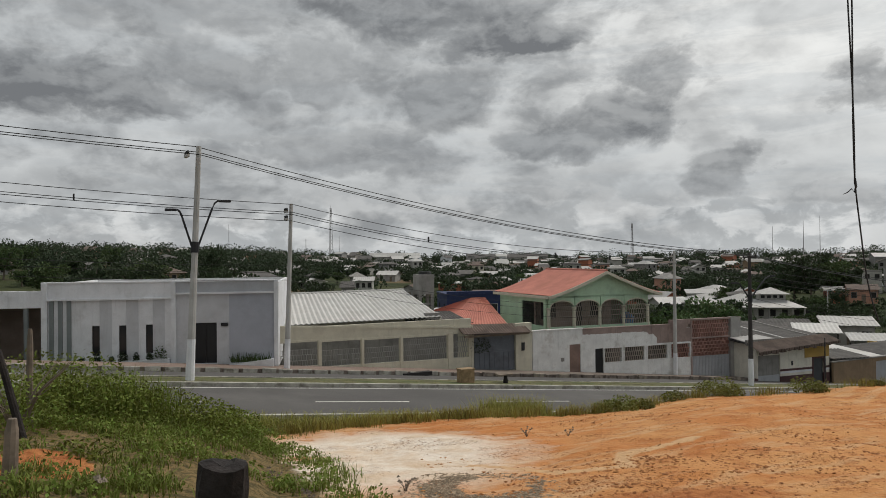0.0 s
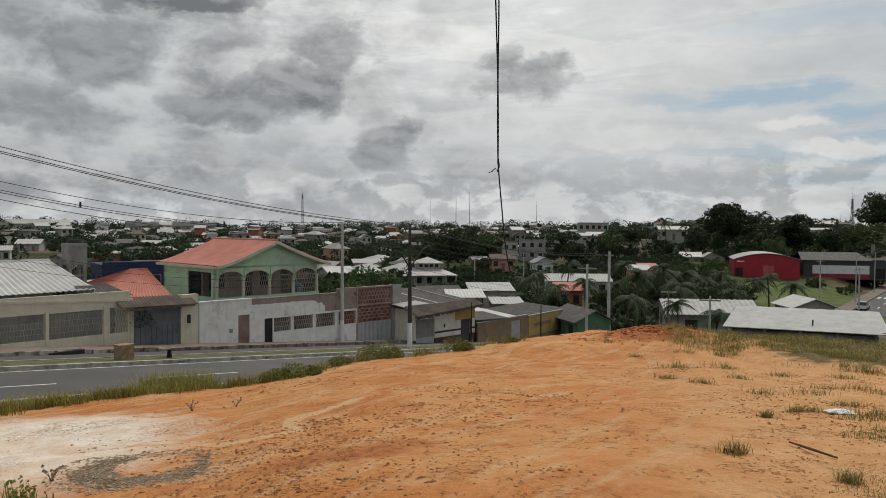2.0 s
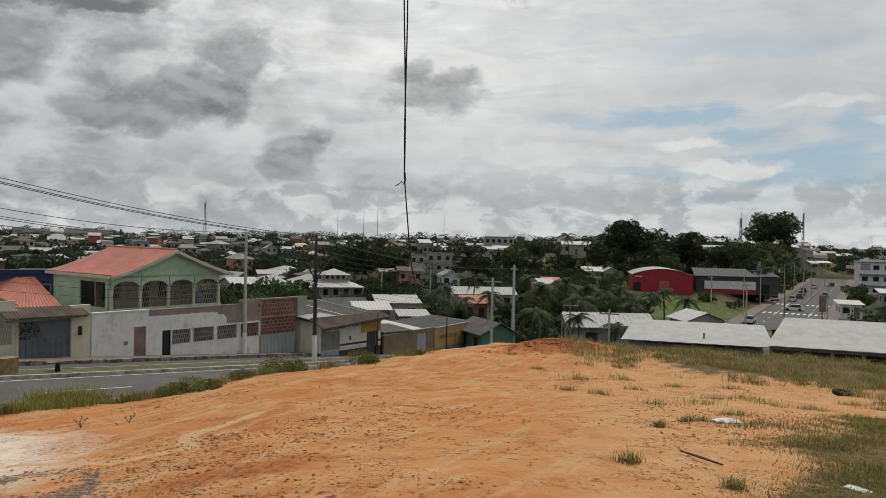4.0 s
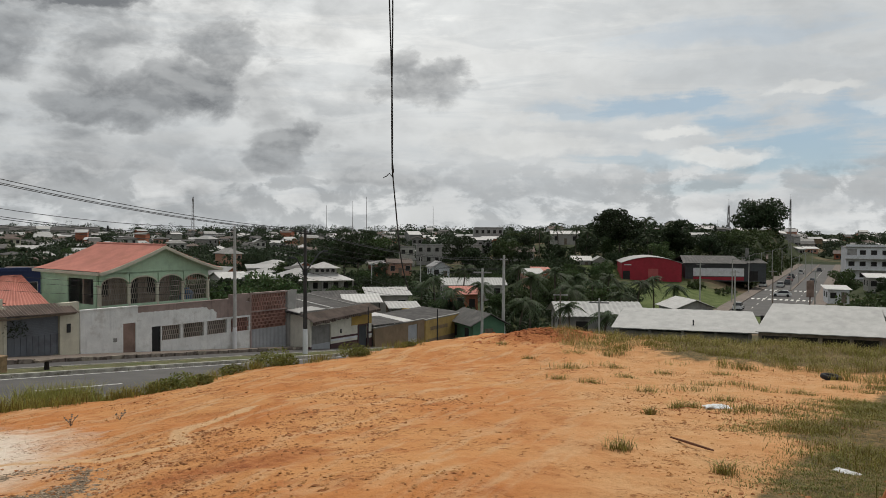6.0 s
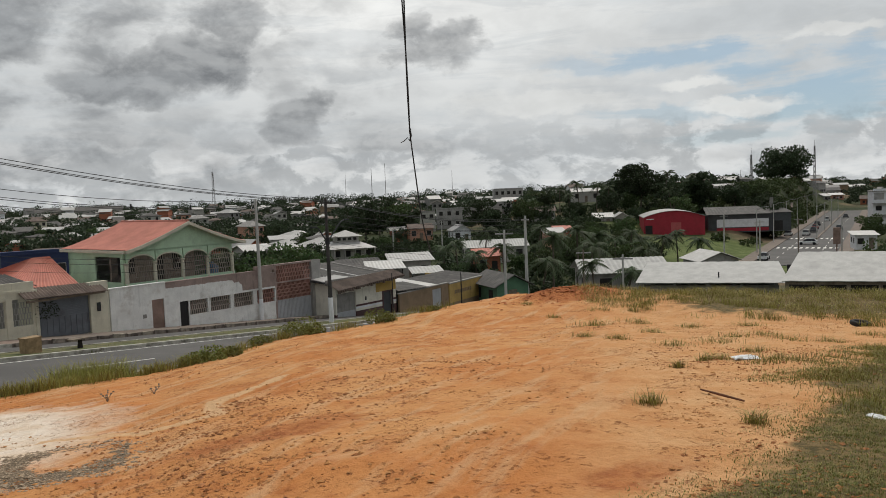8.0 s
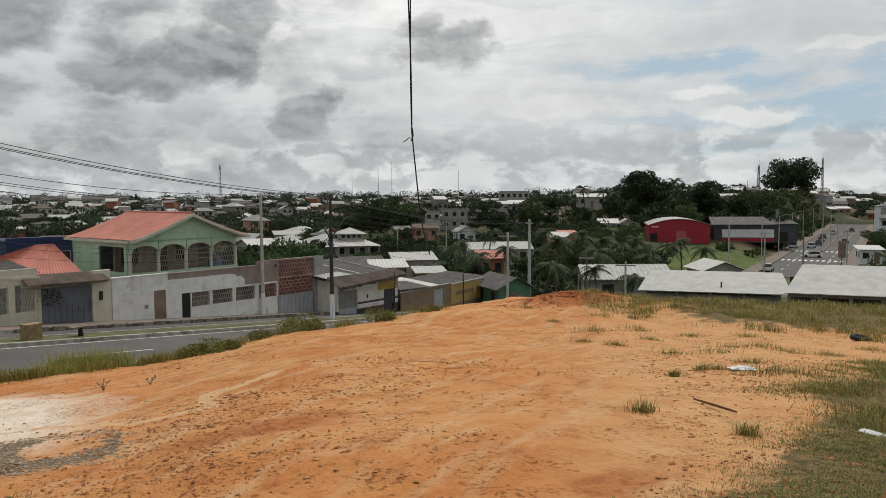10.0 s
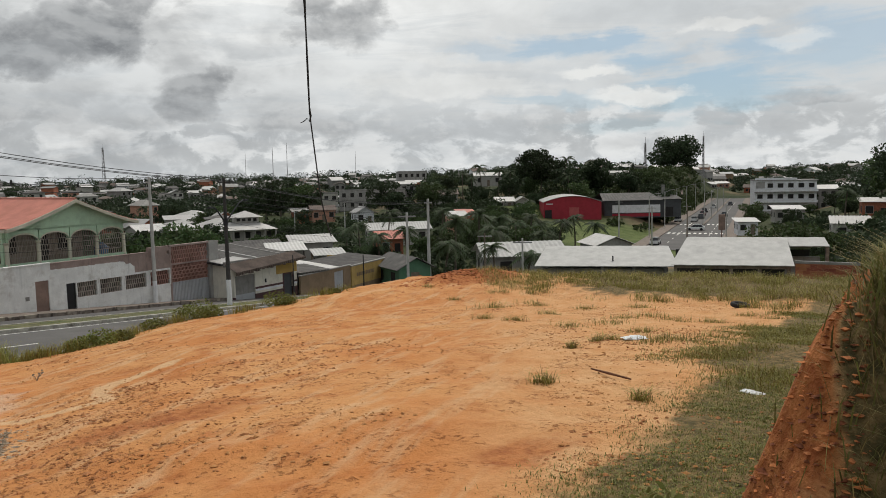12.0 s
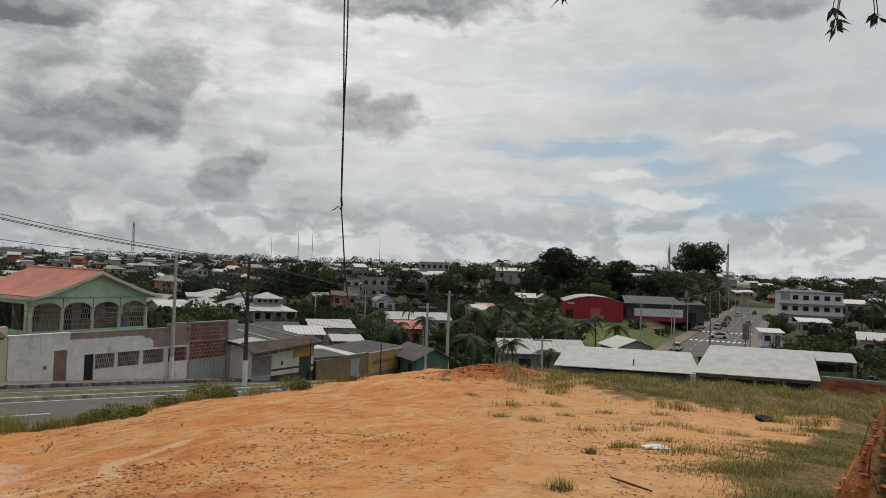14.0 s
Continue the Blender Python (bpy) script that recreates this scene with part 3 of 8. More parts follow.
def build_ground():
    az = np.radians(np.concatenate([np.arange(-36, 72, 0.36), np.arange(72, 324, 4.0)]))
    rings = np.concatenate([[0.0], 0.8 * (4600 / 0.8) ** (np.arange(400) / 399)])
    na, nr = len(az), len(rings)
    A, R = np.meshgrid(az, rings)
    X, Y = R * np.sin(A), R * np.cos(A)
    Z = height(X, Y)
    S, Q = to_street(X, Y)
    for i, j in zip(*np.nonzero((R > 0.5) & (R < 60))):
        Z[i, j] += uneven(X[i, j], Y[i, j])
    deg = np.degrees(A)
    deg = np.where(deg > 180, deg - 360, deg)
    edge = np.interp(deg, LOT_A, LOT_D)
    masks = {}
    g = smooth((-4.0 + 0.325 * (17.4 - Y) - X) / 1.4 + 0.5) * (deg < 60)
    g = np.maximum(g, smooth((0.42 * X + 2.5 - Y) / 1.6 + 0.25) * smooth((14 - R) / 3) * smooth((deg - 30) / 8) * 0.95)
    g = np.maximum(g, smooth((R - 27.5) / 5) * smooth((deg - 42) / 9) * 0.85)
    g = np.maximum(g, smooth((0.42 * (X - 9.5) + 7.6 - Y) / 1.6) * smooth((R - 11) / 1.5) * smooth((deg - 50) / 5) * 0.75)
    g = np.maximum(g, smooth((R - edge + 0.5) / 1.5) * 0.9)
    ang = radians(23.4)
    along, right = X * math.cos(ang) + Y * math.sin(ang), (X - 6.07) * math.sin(ang) - (Y - 3.48) * math.cos(ang)
    wob = 0.16 * np.sin(along * 1.7) + 0.10 * np.sin(along * 4.3 + 1)
    face = smooth((right + wob - 0.18) / 0.2) * smooth((1.05 - right - wob) / 0.25) * smooth((along - 3.6) / 1.0) * smooth((36 - along) / 6)
    g = np.maximum(g, smooth((right + wob - 0.8) / 0.2) * (along > 4) * (along < 40))
    red = np.maximum(face, np.exp(-(((X - 22.5) / 3.2) ** 2 + ((Y - 27.5) / 1.6) ** 2)))
    red = np.maximum(red, 0.62 * np.exp(-(((X - 2.5) / 2.2) ** 2 + ((Y - 8.6) / 0.9) ** 2)))
    red = np.maximum(red, 0.8 * np.exp(-(((X + 4.2) / 1.3) ** 2 + ((Y - 7.6) / 1.5) ** 2)))
    red = np.maximum(red, 0.6 * np.exp(-(((X + 2.6) / 1.2) ** 2 + ((Y - 13.5) / 0.8) ** 2)))
    red = np.maximum(red, 0.62 * np.exp(-(((X - 4.4) / 1.0) ** 2 + ((Y - 4.6) / 0.7) ** 2)))
    masks["grass"] = np.clip(g * (1 - face) * (1 - 0.7 * (red > 0.6)), 0, 1)
    masks["red"] = red
    masks["sand"] = np.exp(-(((X + 1.5 - 0.05 * (Y - 13)) / 3.3) ** 2 + ((Y - 13.6) / 5.0) ** 2) * 1.1)
    rr, inner = np.hypot((X - 0.45) / 0.95, (Y - 9.95) / 1.3), np.hypot((X - 0.62) / 0.5, (Y - 10.15) / 0.72)
    masks["gravel"] = 0.8 * smooth((1.12 - rr) / 0.45) * smooth((inner - 0.6) / 0.6)
    track = np.full_like(X, 9.0)
    way = [(4.6, 14.3), (3.85, 13.5), (2.95, 12.8), (2.72, 11.9), (2.62, 11.1), (2.0, 11.0), (1.2, 11.6), (0.4, 12.4)]
    for (xa, ya), (xb, yb) in zip(way, way[1:]):
        k = np.clip(((X - xa) * (xb - xa) + (Y - ya) * (yb - ya)) / ((xb - xa) ** 2 + (yb - ya) ** 2), 0, 1)
        track = np.minimum(track, np.hypot(X - xa - k * (xb - xa), Y - ya - k * (yb - ya)))
    masks["track"] = np.exp(-(track / 0.17) ** 2)
    masks["peach"] = smooth((deg - 34) / 14)
    masks["town"] = smooth((R - edge - 1.5) / 4)
    mw = smooth((deg - 43.5) / 3) * smooth((56 - deg) / 2) * smooth((R - 125) / 12) * smooth((196 - R) / 8)
    masks["meadow"] = np.maximum(mw, smooth((deg - 40) / 3) * smooth((50 - deg) / 3) * smooth((R - 190) / 10) * smooth((240 - R) / 20) * 0.8)
    verts = np.stack([X, Y, Z], -1).reshape(-1, 3)[na - 1:]
    me = bpy.data.meshes.new("ground")
    faces = [(0, 1 + (j + 1) % na, 1 + j) for j in range(na)]
    for i in range(nr - 2):
        b = 1 + i * na
        faces.extend((b + j, b + (j + 1) % na, b + na + (j + 1) % na, b + na + j) for j in range(na))
    me.from_pydata(verts.tolist(), [], faces)
    for key, m in masks.items():
        at = me.attributes.new(key, "FLOAT", "POINT")
        at.data.foreach_set("value", np.clip(m, 0, 1).reshape(-1)[na - 1:].astype(np.float32))
    me.materials.append(SOIL)
    me.polygons.foreach_set("use_smooth", [True] * len(me.polygons))
    me.update()
    tagged(new("ground", me), "bare orange clay lot with pale sand and grassy edges, valley beyond", "ground", kind="structure")


build_ground()


# ---- the street ----
def strip(name, q0, q1, s0, s1, top, thick, mat, label, step=2.0, zfun=street_z):
    """A band along the street between two distances from its median."""
    n = max(1, int((s1 - s0) / step))
    g = Geo()
    for i in range(n + 1):
        s = s0 + (s1 - s0) * i / n
        for q in (q0, q1):
            x, y = street(s, q)
            z = float(zfun(s, q)) + top
            g.v += [(x, y, z), (x, y, z - thick)]
    for i in range(n):
        a = i * 4
        g.f += [(a, a + 4, a + 6, a + 2), (a, a + 1, a + 5, a + 4), (a + 2, a + 6, a + 7, a + 3)]
    g.f += [(0, 2, 3, 1), (n * 4, n * 4 + 1, n * 4 + 3, n * 4 + 2)]
    return tagged(new(name, g.mesh(name, mat)), label, name.split("_")[0], kind="structure")


strip("road_near", -7.7, -1.05, -100, 78, 0.0, 0.3, ASPHALT, "grey asphalt carriageway running downhill")
strip("road_far", 1.7, 6.9, -100, 78, 0.0, 0.3, ASPHALT, "narrow grey asphalt carriageway beside the houses")
strip("median", -0.8, 1.45, -100, 78, 0.13, 0.4, material("median_earth", (0.115, 0.110, 0.05), 0.95, var=0.35, stain=(0.06, 0.09, 0.025), stain_amount=0.7), "grassy earth median between pale kerbs")
strip("kerb_near_median", -1.05, -0.8, -100, 78, 0.16, 0.4, KERB, "pale worn concrete kerb of the median")
strip("kerb_far_median", 1.45, 1.7, -100, 78, 0.16, 0.4, KERB, "worn concrete kerb of the median")
strip("kerb_pavement", 6.9, 7.1, -100, 78, 0.2, 0.5, DIRTYKERB, "broken concrete kerb beside the pavement")
strip("pavement", 7.1, 11.0, -100, 19, 0.19, 0.5, PAVE, "dull red tiled pavement in front of the houses")
strip("pavement_lower", 7.1, 10.9, 19, 78, 0.19, 0.5, PAVE2, "cracked cement pavement with earth and moss")
strip("kerb_verge", -7.95, -7.7, -100, 78, 0.06, 0.4, KERB, "low earth-covered kerb beside the lot")


def lane_marks():
    for k in range(-12, 11):
        s = 3.7 + k * 8.0
        strip("road_marking", -4.98, -4.86, s, s + 3.9, 0.005, 0.003, LINE, "worn white dashed lane marking", 2.0)
    strip("road_edge_line", -1.42, -1.32, -100, 78, 0.005, 0.003, LINE, "worn white edge line along the median kerb", 4.0)


lane_marks()


def stones_of_kerb():
    """Separate kerb stones of the tiled stretch of pavement, some of them tilted."""
    rnd = random.Random(4)
    base = thing("kerb_stones", *street(-6, 7.0), 0, 28.5, "row of dark-gapped kerb stones, whitewash worn", "kerb", kind="structure")
    pale = Geo().box(-0.36, 0.36, -0.07, 0.07, -0.2, 0.03).mesh("kerb_stone", KERB)
    dirty = Geo().box(-0.36, 0.36, -0.07, 0.07, -0.2, 0.03).mesh("kerb_stone", DIRTYKERB)
    for k in range(56):
        s = -9 + k * 0.95 + rnd.uniform(-0.06, 0.06)
        if s > 16 and rnd.random() < 0.25:
            continue
        ob = new("kerb_stone", pale if s < 16 else dirty)
        ob.parent = base
        x, y = s + 6, -0.16
        ob.matrix_local = pose(x, y, float(street_z(s, 6.8)) + 0.2 + rnd.uniform(-0.04, 0.02), rnd.uniform(-6, 6), rnd.uniform(-3, 3) + 5.5, rnd.uniform(-4, 4))


stones_of_kerb()


# ---- poles and wires ----
def pole(x, y, h, r, lean_x, lean_y, name="utility_pole", paint=2.0, dark=False, label="", lamps=False, arms=()):
    z = ground_z(x, y) - 0.1
    mat = IRON if dark else CONCRETE
    if dark:
        mat = material("dark_weathered_pole", (0.055, 0.05, 0.048), 0.85, var=0.25, stain=(0.12, 0.11, 0.1))
    p = thing(name, x, y, z, 28.5, label or "grey concrete utility pole with a whitewashed foot", "pole")

    def at(t):
        return (lean_x * t, lean_y * t, t)
    g = Geo().tube([at(paint), at(h * 0.5), at(h)], [r * 0.9, r * 0.75, r * 0.58], 10)
    part("shaft", g, mat, p, smooth=False)
    part("painted_foot", Geo().tube([at(0), at(paint)], [r * 1.08, r * 0.95], 10), WHITE, p, "whitewashed foot")
    for zz, half, yy in arms:
        a = part("crossarm", Geo().box(-0.06, 0.06, -half + yy, half + yy, zz - 0.06, zz + 0.06), mat, p)
        for t in (-half * 0.92, 0, half * 0.92):
            q = part("insulator", Geo().tube([(0, t + yy, zz + 0.05), (0, t + yy, zz + 0.12), (0, t + yy, zz + 0.2)], [0.03, 0.055, 0.03], 8), CABLE, a)
    if lamps:
        for sgn, reach, top in ((-1, 0.62, 7.3), (1, 0.92, 7.7)) if not dark else ((-1, 1.0, 6.75), (1, 1.75, 7.1)):
            x0 = lean_x * 5.8 + sgn * r * 0.7
            pts = [(x0 + sgn * reach * u, 0, 5.8 + (top - 5.8) * v) for u, v in (((0, 0), (0.32, 0.42), (0.62, 0.82), (0.75, 0.95), (0.88, 1.0), (1.0, 1.0)) if not dark else ((0, 0), (0.25, 0.3), (0.55, 0.66), (0.75, 0.88), (0.9, 0.97), (1.0, 1.0)))]
            a = part("lamp_arm", Geo().tube(pts, 0.045, 6), IRON, p, "dark steel lamp arm")
            e = pts[-1]
            part("lamp_head", Geo().box(min(e[0], e[0] + sgn * 0.42), max(e[0], e[0] + sgn * 0.42), -0.1, 0.1, e[2] - 0.05, e[2] + 0.05), IRON, a)
        part("clamp", Geo().tube([at(5.55), at(6.0)], [r * 0.98, r * 0.95], 10), IRON, p)
    return p


P1 = (PX, PY)
P2 = (-8.55, 42.2)
P3 = (16.95, 57.0)
PD = (19.1, 48.4)
pole(*P1, 9.95, 0.175, 0.045, 0.0, lamps=True, arms=((9.55, 0.3, 0.2),), label="tall leaning concrete pole with two lamp arms on the median")
pole(*P2, 9.35, 0.16, 0.036, 0.0, arms=((8.9, 0.2, -0.15), (8.5, 0.2, -0.15)))
pole(*P3, 9.5, 0.165, 0.0, 0.0, arms=((9.1, 0.2, 0.15), (8.7, 0.2, 0.15)))
pole(*PD, 8.6, 0.16, -0.004, 0.0, dark=True, lamps=True, arms=((8.3, 0.5, 0.0),), label="dark steel pole with two curved lamp arms on the median")
PL1, PL2 = street(-40, 0.2), street(-36, 8.2)
pole(*PL1, 10.2, 0.215, 0, 0, arms=((9.8, 0.4, 0.0),))
pole(*PL2, 9.4, 0.2, 0, 0, arms=((8.9, 0.2, -0.15),))
PR = street(64, 0.3)
pole(*PR, 9.0, 0.2, 0, 0, arms=((8.6, 0.4, 0.0),))


def wire(p0, p1, sag, r=0.018, name="overhead_wire", label="black overhead wire strung between street poles", group="overhead wires", n=24):
    p0, p1 = Vector(p0), Vector(p1)
    pts = [p0.lerp(p1, i / n) - Vector((0, 0, 4 * sag * (i / n) * (1 - i / n))) for i in range(n + 1)]
    single(name, Geo().tube(pts, r, 5), CABLE, Matrix(), label, "wire", group)
    return pts


def top_of(p, h, dx=0.0, dy=0.0, lean=0.0):
    x, y = p
    return (x + UX * (dx + lean * h) - UY * dy, y + UY * (dx + lean * h) + UX * dy, ground_z(*p) - 0.1 + h)


for k, (dy, dz) in enumerate(((0.5, 0.28), (0.12, 0.0), (-0.1, -0.12))):
    wire(top_of(PL1, 9.85 + dz, 0, dy), top_of(P1, 9.72 + dz, 0, dy, 0.045), 0.55)
    wire(top_of(P1, 9.72 + dz, 0, dy, 0.045), top_of(PD, 8.45 + dz * 0.5, 0, dy), 0.75)
    wire(top_of(PD, 8.45 + dz * 0.5, 0, dy), top_of(PR, 8.7 + dz * 0.5, 0, dy), 0.7)
for k, dz in enumerate((0.55, 0.12, 0.0, -0.35)):
    a = wire(top_of(PL2, 8.9 + dz, 0, -0.3), top_of(P2, 8.75 + dz, 0, -0.28, 0.036), 0.75)
    b = wire(top_of(P2, 8.75 + dz, 0, -0.28, 0.036), top_of(P3, 8.9 + dz, 0, 0.28), 0.85)
    wire(top_of(P3, 8.9 + dz, 0, 0.28), top_of(PR, 7.6 + dz, 0, 0.28), 0.8)
    if k == 1:
        for pts, places in ((a, (0.78, 0.48)), (b, (0.315, 0.63, 0.82))):
            for f in places:
                q = pts[int(f * 24)]
                single("wire_spacer", Geo().box(-0.04, 0.04, -0.04, 0.04, -0.12, 0.2), CABLE, pose(q.x, q.y, q.z, 0, 0, 28.5), "small black spacer clamped on overhead cables", "spacer", "wire spacers")
for dz, sag in ((6.0, 0.9), (5.6, 0.8), (5.2, 0.9)):
    wire(top_of(PL2, dz, 0, 0), top_of(P2, dz, 0, 0), sag, 0.01)
    wire(top_of(P2, dz, 0, 0), top_of(P3, dz - 0.4, 0, 0), sag, 0.01)
    wire(top_of(PD, dz + 0.2, 0, 0), top_of(PR, dz, 0, 0), sag, 0.01)


# ---- the white building ----
def lattice(g, x0, x1, z0, z1, y, cell=0.16, bar=0.045, depth=0.08, stagger=True):
    """Pierced screen blocks: short staggered uprights between rails."""
    rows = max(1, round((z1 - z0) / (cell * 2)))
    dz = (z1 - z0) / rows
    cols = max(2, round((x1 - x0) / cell))
    dx = (x1 - x0) / cols
    for r in range(rows + 1):
        z = z0 + r * dz
        g.box(x0, x1, y, y + depth, max(z0, z - bar / 2), min(z1, z + bar / 2))
    for r in range(rows):
        off = dx / 2 if (stagger and r % 2) else 0
        for c in range(cols + 1):
            x = x0 + c * dx + off
            if x + bar / 2 <= x1 + 1e-6:
                g.box(max(x0, x - bar / 2), x + bar / 2, y + 0.002, y + depth - 0.002, z0 + r * dz + bar / 2, z0 + (r + 1) * dz - bar / 2)
    return g


def bars(parent, x0, x1, z0, z1, y, gap=0.14, r=0.014, name="grille", label="dark iron bars"):
    g = Geo()
    n = max(2, round((x1 - x0) / gap))
    for i in range(n + 1):
        x = x0 + (x1 - x0) * i / n
        g.box(x - r, x + r, y - r, y + r, z0, z1)
    g.box(x0, x1, y - r, y + r, z0 + 0.05, z0 + 0.09)
    g.box(x0, x1, y - r, y + r, z1 - 0.09, z1 - 0.05)
    return part(name, g, IRON, parent, label)


def bush_geo(rnd, r, h, n, leaf=0.06, flat=0.5):
    """Leaves of a small shrub: little bent quads within a low dome."""
    g = Geo()
    for _ in range(n):
        a, q, t = rnd.uniform(0, 6.283), math.sqrt(rnd.random()), rnd.random()
        x, y, z = math.cos(a) * q * r, math.sin(a) * q * r, h * t * (1 - 0.5 * q * q)
        u = Vector((rnd.gauss(0, 1), rnd.gauss(0, 1), rnd.gauss(0, 0.6))).normalized() * leaf * rnd.uniform(0.6, 1.4)
        w = u.cross(Vector((rnd.gauss(0, 1), rnd.gauss(0, 1), rnd.gauss(0, 1)))).normalized() * leaf * flat
        p = Vector((x, y, z + 0.02))
        g.add([tuple(p - u), tuple(p + w), tuple(p + u), tuple(p - w)], [(0, 1, 2, 3)])
    return g


def white_building():
    x0, y0, zb = -9.56, 43.99, -4.55
    b = thing("white_building", x0, y0, zb, 8, "white and grey commercial building with dark slit windows", "building")
    Z = lambda z: z - zb
    holes = [(-9.82, -9.41, Z(-3.72), Z(-2.08)), (-8.41, -7.99, Z(-3.70), Z(-2.08)), (-7.0, -6.58, Z(-3.66), Z(-2.06)), (-4.43, -3.19, Z(-4.3), Z(-2.03))]
    part("front_wall", Geo().wall(-12.1, -5.62, 0, Z(-0.62), 0.0, 0.25, holes[:3]), WHITE, b)
    part("entrance_wall", Geo().wall(-5.38, -0.03, 0, Z(-0.36), 0.02, 0.27, holes[3:]), material("pale_grey_paint", (0.56, 0.57, 0.59), 0.75, var=0.07, stain=(0.40, 0.40, 0.40), streaks=0.2), b, "pale grey painted entrance wall")
    part("side_wall", Geo().box(0.0, 0.22, 0.3, 9.5, 0, Z(0.2)), WHITE, b)
    part("side_wall", Geo().box(-12.4, -12.2, 0.3, 9.5, 0, Z(0.2)), WHITE, b)
    part("back_wall", Geo().box(-12.4, 0.2, 9.5, 9.7, 0, Z(0.2)), WHITE, b)
    part("flat_roof", Geo().box(-12.2, 0.0, 0.3, 9.5, Z(-0.3), Z(-0.15)), CEMENT, b)
    part("parapet", Geo().box(-12.2, -5.62, -0.06, 0.3, Z(-0.60), Z(0.27)), WHITE, b)
    part("parapet", Geo().box(-5.38, -0.03, -0.04, 0.3, Z(-0.34), Z(0.27)), GREYP, b)
    part("coping", Geo().box(-12.42, 0.24, -0.12, 0.34, Z(0.27), Z(0.34)), WHITE, b)
    part("cornice", Geo().box(-12.2, -5.62, -0.2, -0.002, Z(-0.67), Z(-0.57)), WHITE, b)
    part("cornice", Geo().box(-5.38, -0.03, -0.2, -0.002, Z(-0.42), Z(-0.32)), WHITE, b)
    part("pilaster", Geo().box(-5.62, -5.38, -0.16, 0.3, 0, Z(0.27)), WHITE, b)
    part("pilaster", Geo().box(-0.03, 0.2, -0.16, 0.3, 0, Z(0.27)), WHITE, b)
    part("pilaster", Geo().box(-12.4, -12.1, -0.16, 0.3, 0, Z(0.27)), WHITE, b)
    for x in (-11.9, -11.45, -11.0):
        part("stripe", Geo().box(x - 0.11, x + 0.11, -0.09, 0.0, 0, Z(-0.67)), STRIPE, b, "grey vertical stripe")
    for x in (-9.1, -7.7, -6.3):
        part("pale_band", Geo().box(x - 0.32, x + 0.32, -0.012, -0.001, 0.35, Z(-0.67)), material("pale_grey_paint", (0.56, 0.57, 0.59)), b)
    part("grey_panel", Geo().box(-2.5, -0.05, -0.02, 0.018, 0.4, Z(-0.42)), material("blue_grey_panel", (0.40, 0.42, 0.47), 0.7, var=0.06, stain=(0.3, 0.31, 0.34)), b, "blue-grey painted panel")
    for xa, xb, za, zb2 in holes[:3]:
        w = part("window", Geo().box(xa, xb, 0.1, 0.13, za, zb2), GLASS, b, "dark slit window")
        part("window_frame", Geo().box(xa, xa + 0.03, 0.06, 0.1, za, zb2).box(xb - 0.03, xb, 0.06, 0.1, za, zb2).box(xa, xb, 0.06, 0.1, zb2 - 0.03, zb2).box(xa, xb, 0.06, 0.1, za, za + 0.03), BLACK, w)
    xa, xb, za, zt = holes[3]
    d = part("door", Geo().box(xa, xb, 0.14, 0.19, 0.0, zt), BLACK, b, "black metal entrance door")
    part("door_rail", Geo().box((xa + xb) / 2 - 0.03, (xa + xb) / 2 + 0.03, 0.1, 0.14, 0.02, zt), BLACK, d)
    part("sign_plate", Geo().box(-2.96, -2.56, -0.03, 0.018, Z(-2.25), Z(-2.05)), BLACK, b, "small black plate beside the door")
    # raised planters at the foot of the wall
    part("planter_ledge", Geo().add([(-10.6, -0.5, 0), (-5.7, -0.5, 0), (-5.7, -0.02, 0), (-10.6, -0.02, 0), (-10.6, -0.5, 0.45), (-5.7, -0.5, 0.62), (-5.7, -0.02, 0.62), (-10.6, -0.02, 0.45)],
         [(0, 1, 5, 4), (1, 2, 6, 5), (4, 5, 6, 7), (0, 4, 7, 3), (3, 7, 6, 2)]), WHITE, b)
    part("planter_ledge", Geo().add([(-2.5, -0.5, 0), (-0.05, -0.5, 0), (-0.05, -0.03, 0), (-2.5, -0.03, 0), (-2.5, -0.5, 0.2), (-0.05, -0.5, 0.46), (-0.05, -0.03, 0.46), (-2.5, -0.03, 0.2)],
         [(0, 1, 5, 4), (1, 2, 6, 5), (4, 5, 6, 7), (0, 4, 7, 3), (3, 7, 6, 2)]), WHITE, b)
    # the open bay beside it
    part("bay_fascia", Geo().box(-22, -12.42, 0.1, 0.4, Z(-1.05), Z(-0.12)), WHITE, b)
    part("bay_roof", Geo().box(-22, -12.42, 0.4, 6, Z(-0.5), Z(-0.4)), CEMENT, b)
    part("bay_back_wall", Geo().box(-22, -12.42, 5.9, 6.1, 0, Z(-0.5)), BROWNROOM, b)
    part("bay_floor", Geo().box(-22, -12.42, 0.0, 5.9, -0.1, 0.06), PAVE, b)
    for x in (-13.3, -16.5, -19.7):
        part("bay_post", Geo().box(x - 0.1, x + 0.1, 0.15, 0.35, 0.06, Z(-1.05)), STRIPE, b)
    part("bay_side", Geo().box(-22.2, -22, 0.1, 6, 0, Z(-0.5)), WHITE, b)
    rnd = random.Random(8)
    m = b.matrix_world
    for x, r, h in ((-10.3, 0.16, 0.34), (-9.5, 0.2, 0.42), (-8.75, 0.13, 0.3), (-8.15, 0.26, 0.55), (-7.45, 0.15, 0.45), (-6.75, 0.17, 0.4), (-6.2, 0.36, 0.75)):
        p = m @ Vector((x, -0.27, 0.45 + 0.17 * (x + 10.6) / 4.9))
        single("potted_shrub", bush_geo(rnd, r, h, 130, 0.07), LEAFD if r < 0.3 else LEAF, pose(*p), "small dark green shrub on the white ledge", "shrub", "shrubs on the ledge")
    g = Geo()
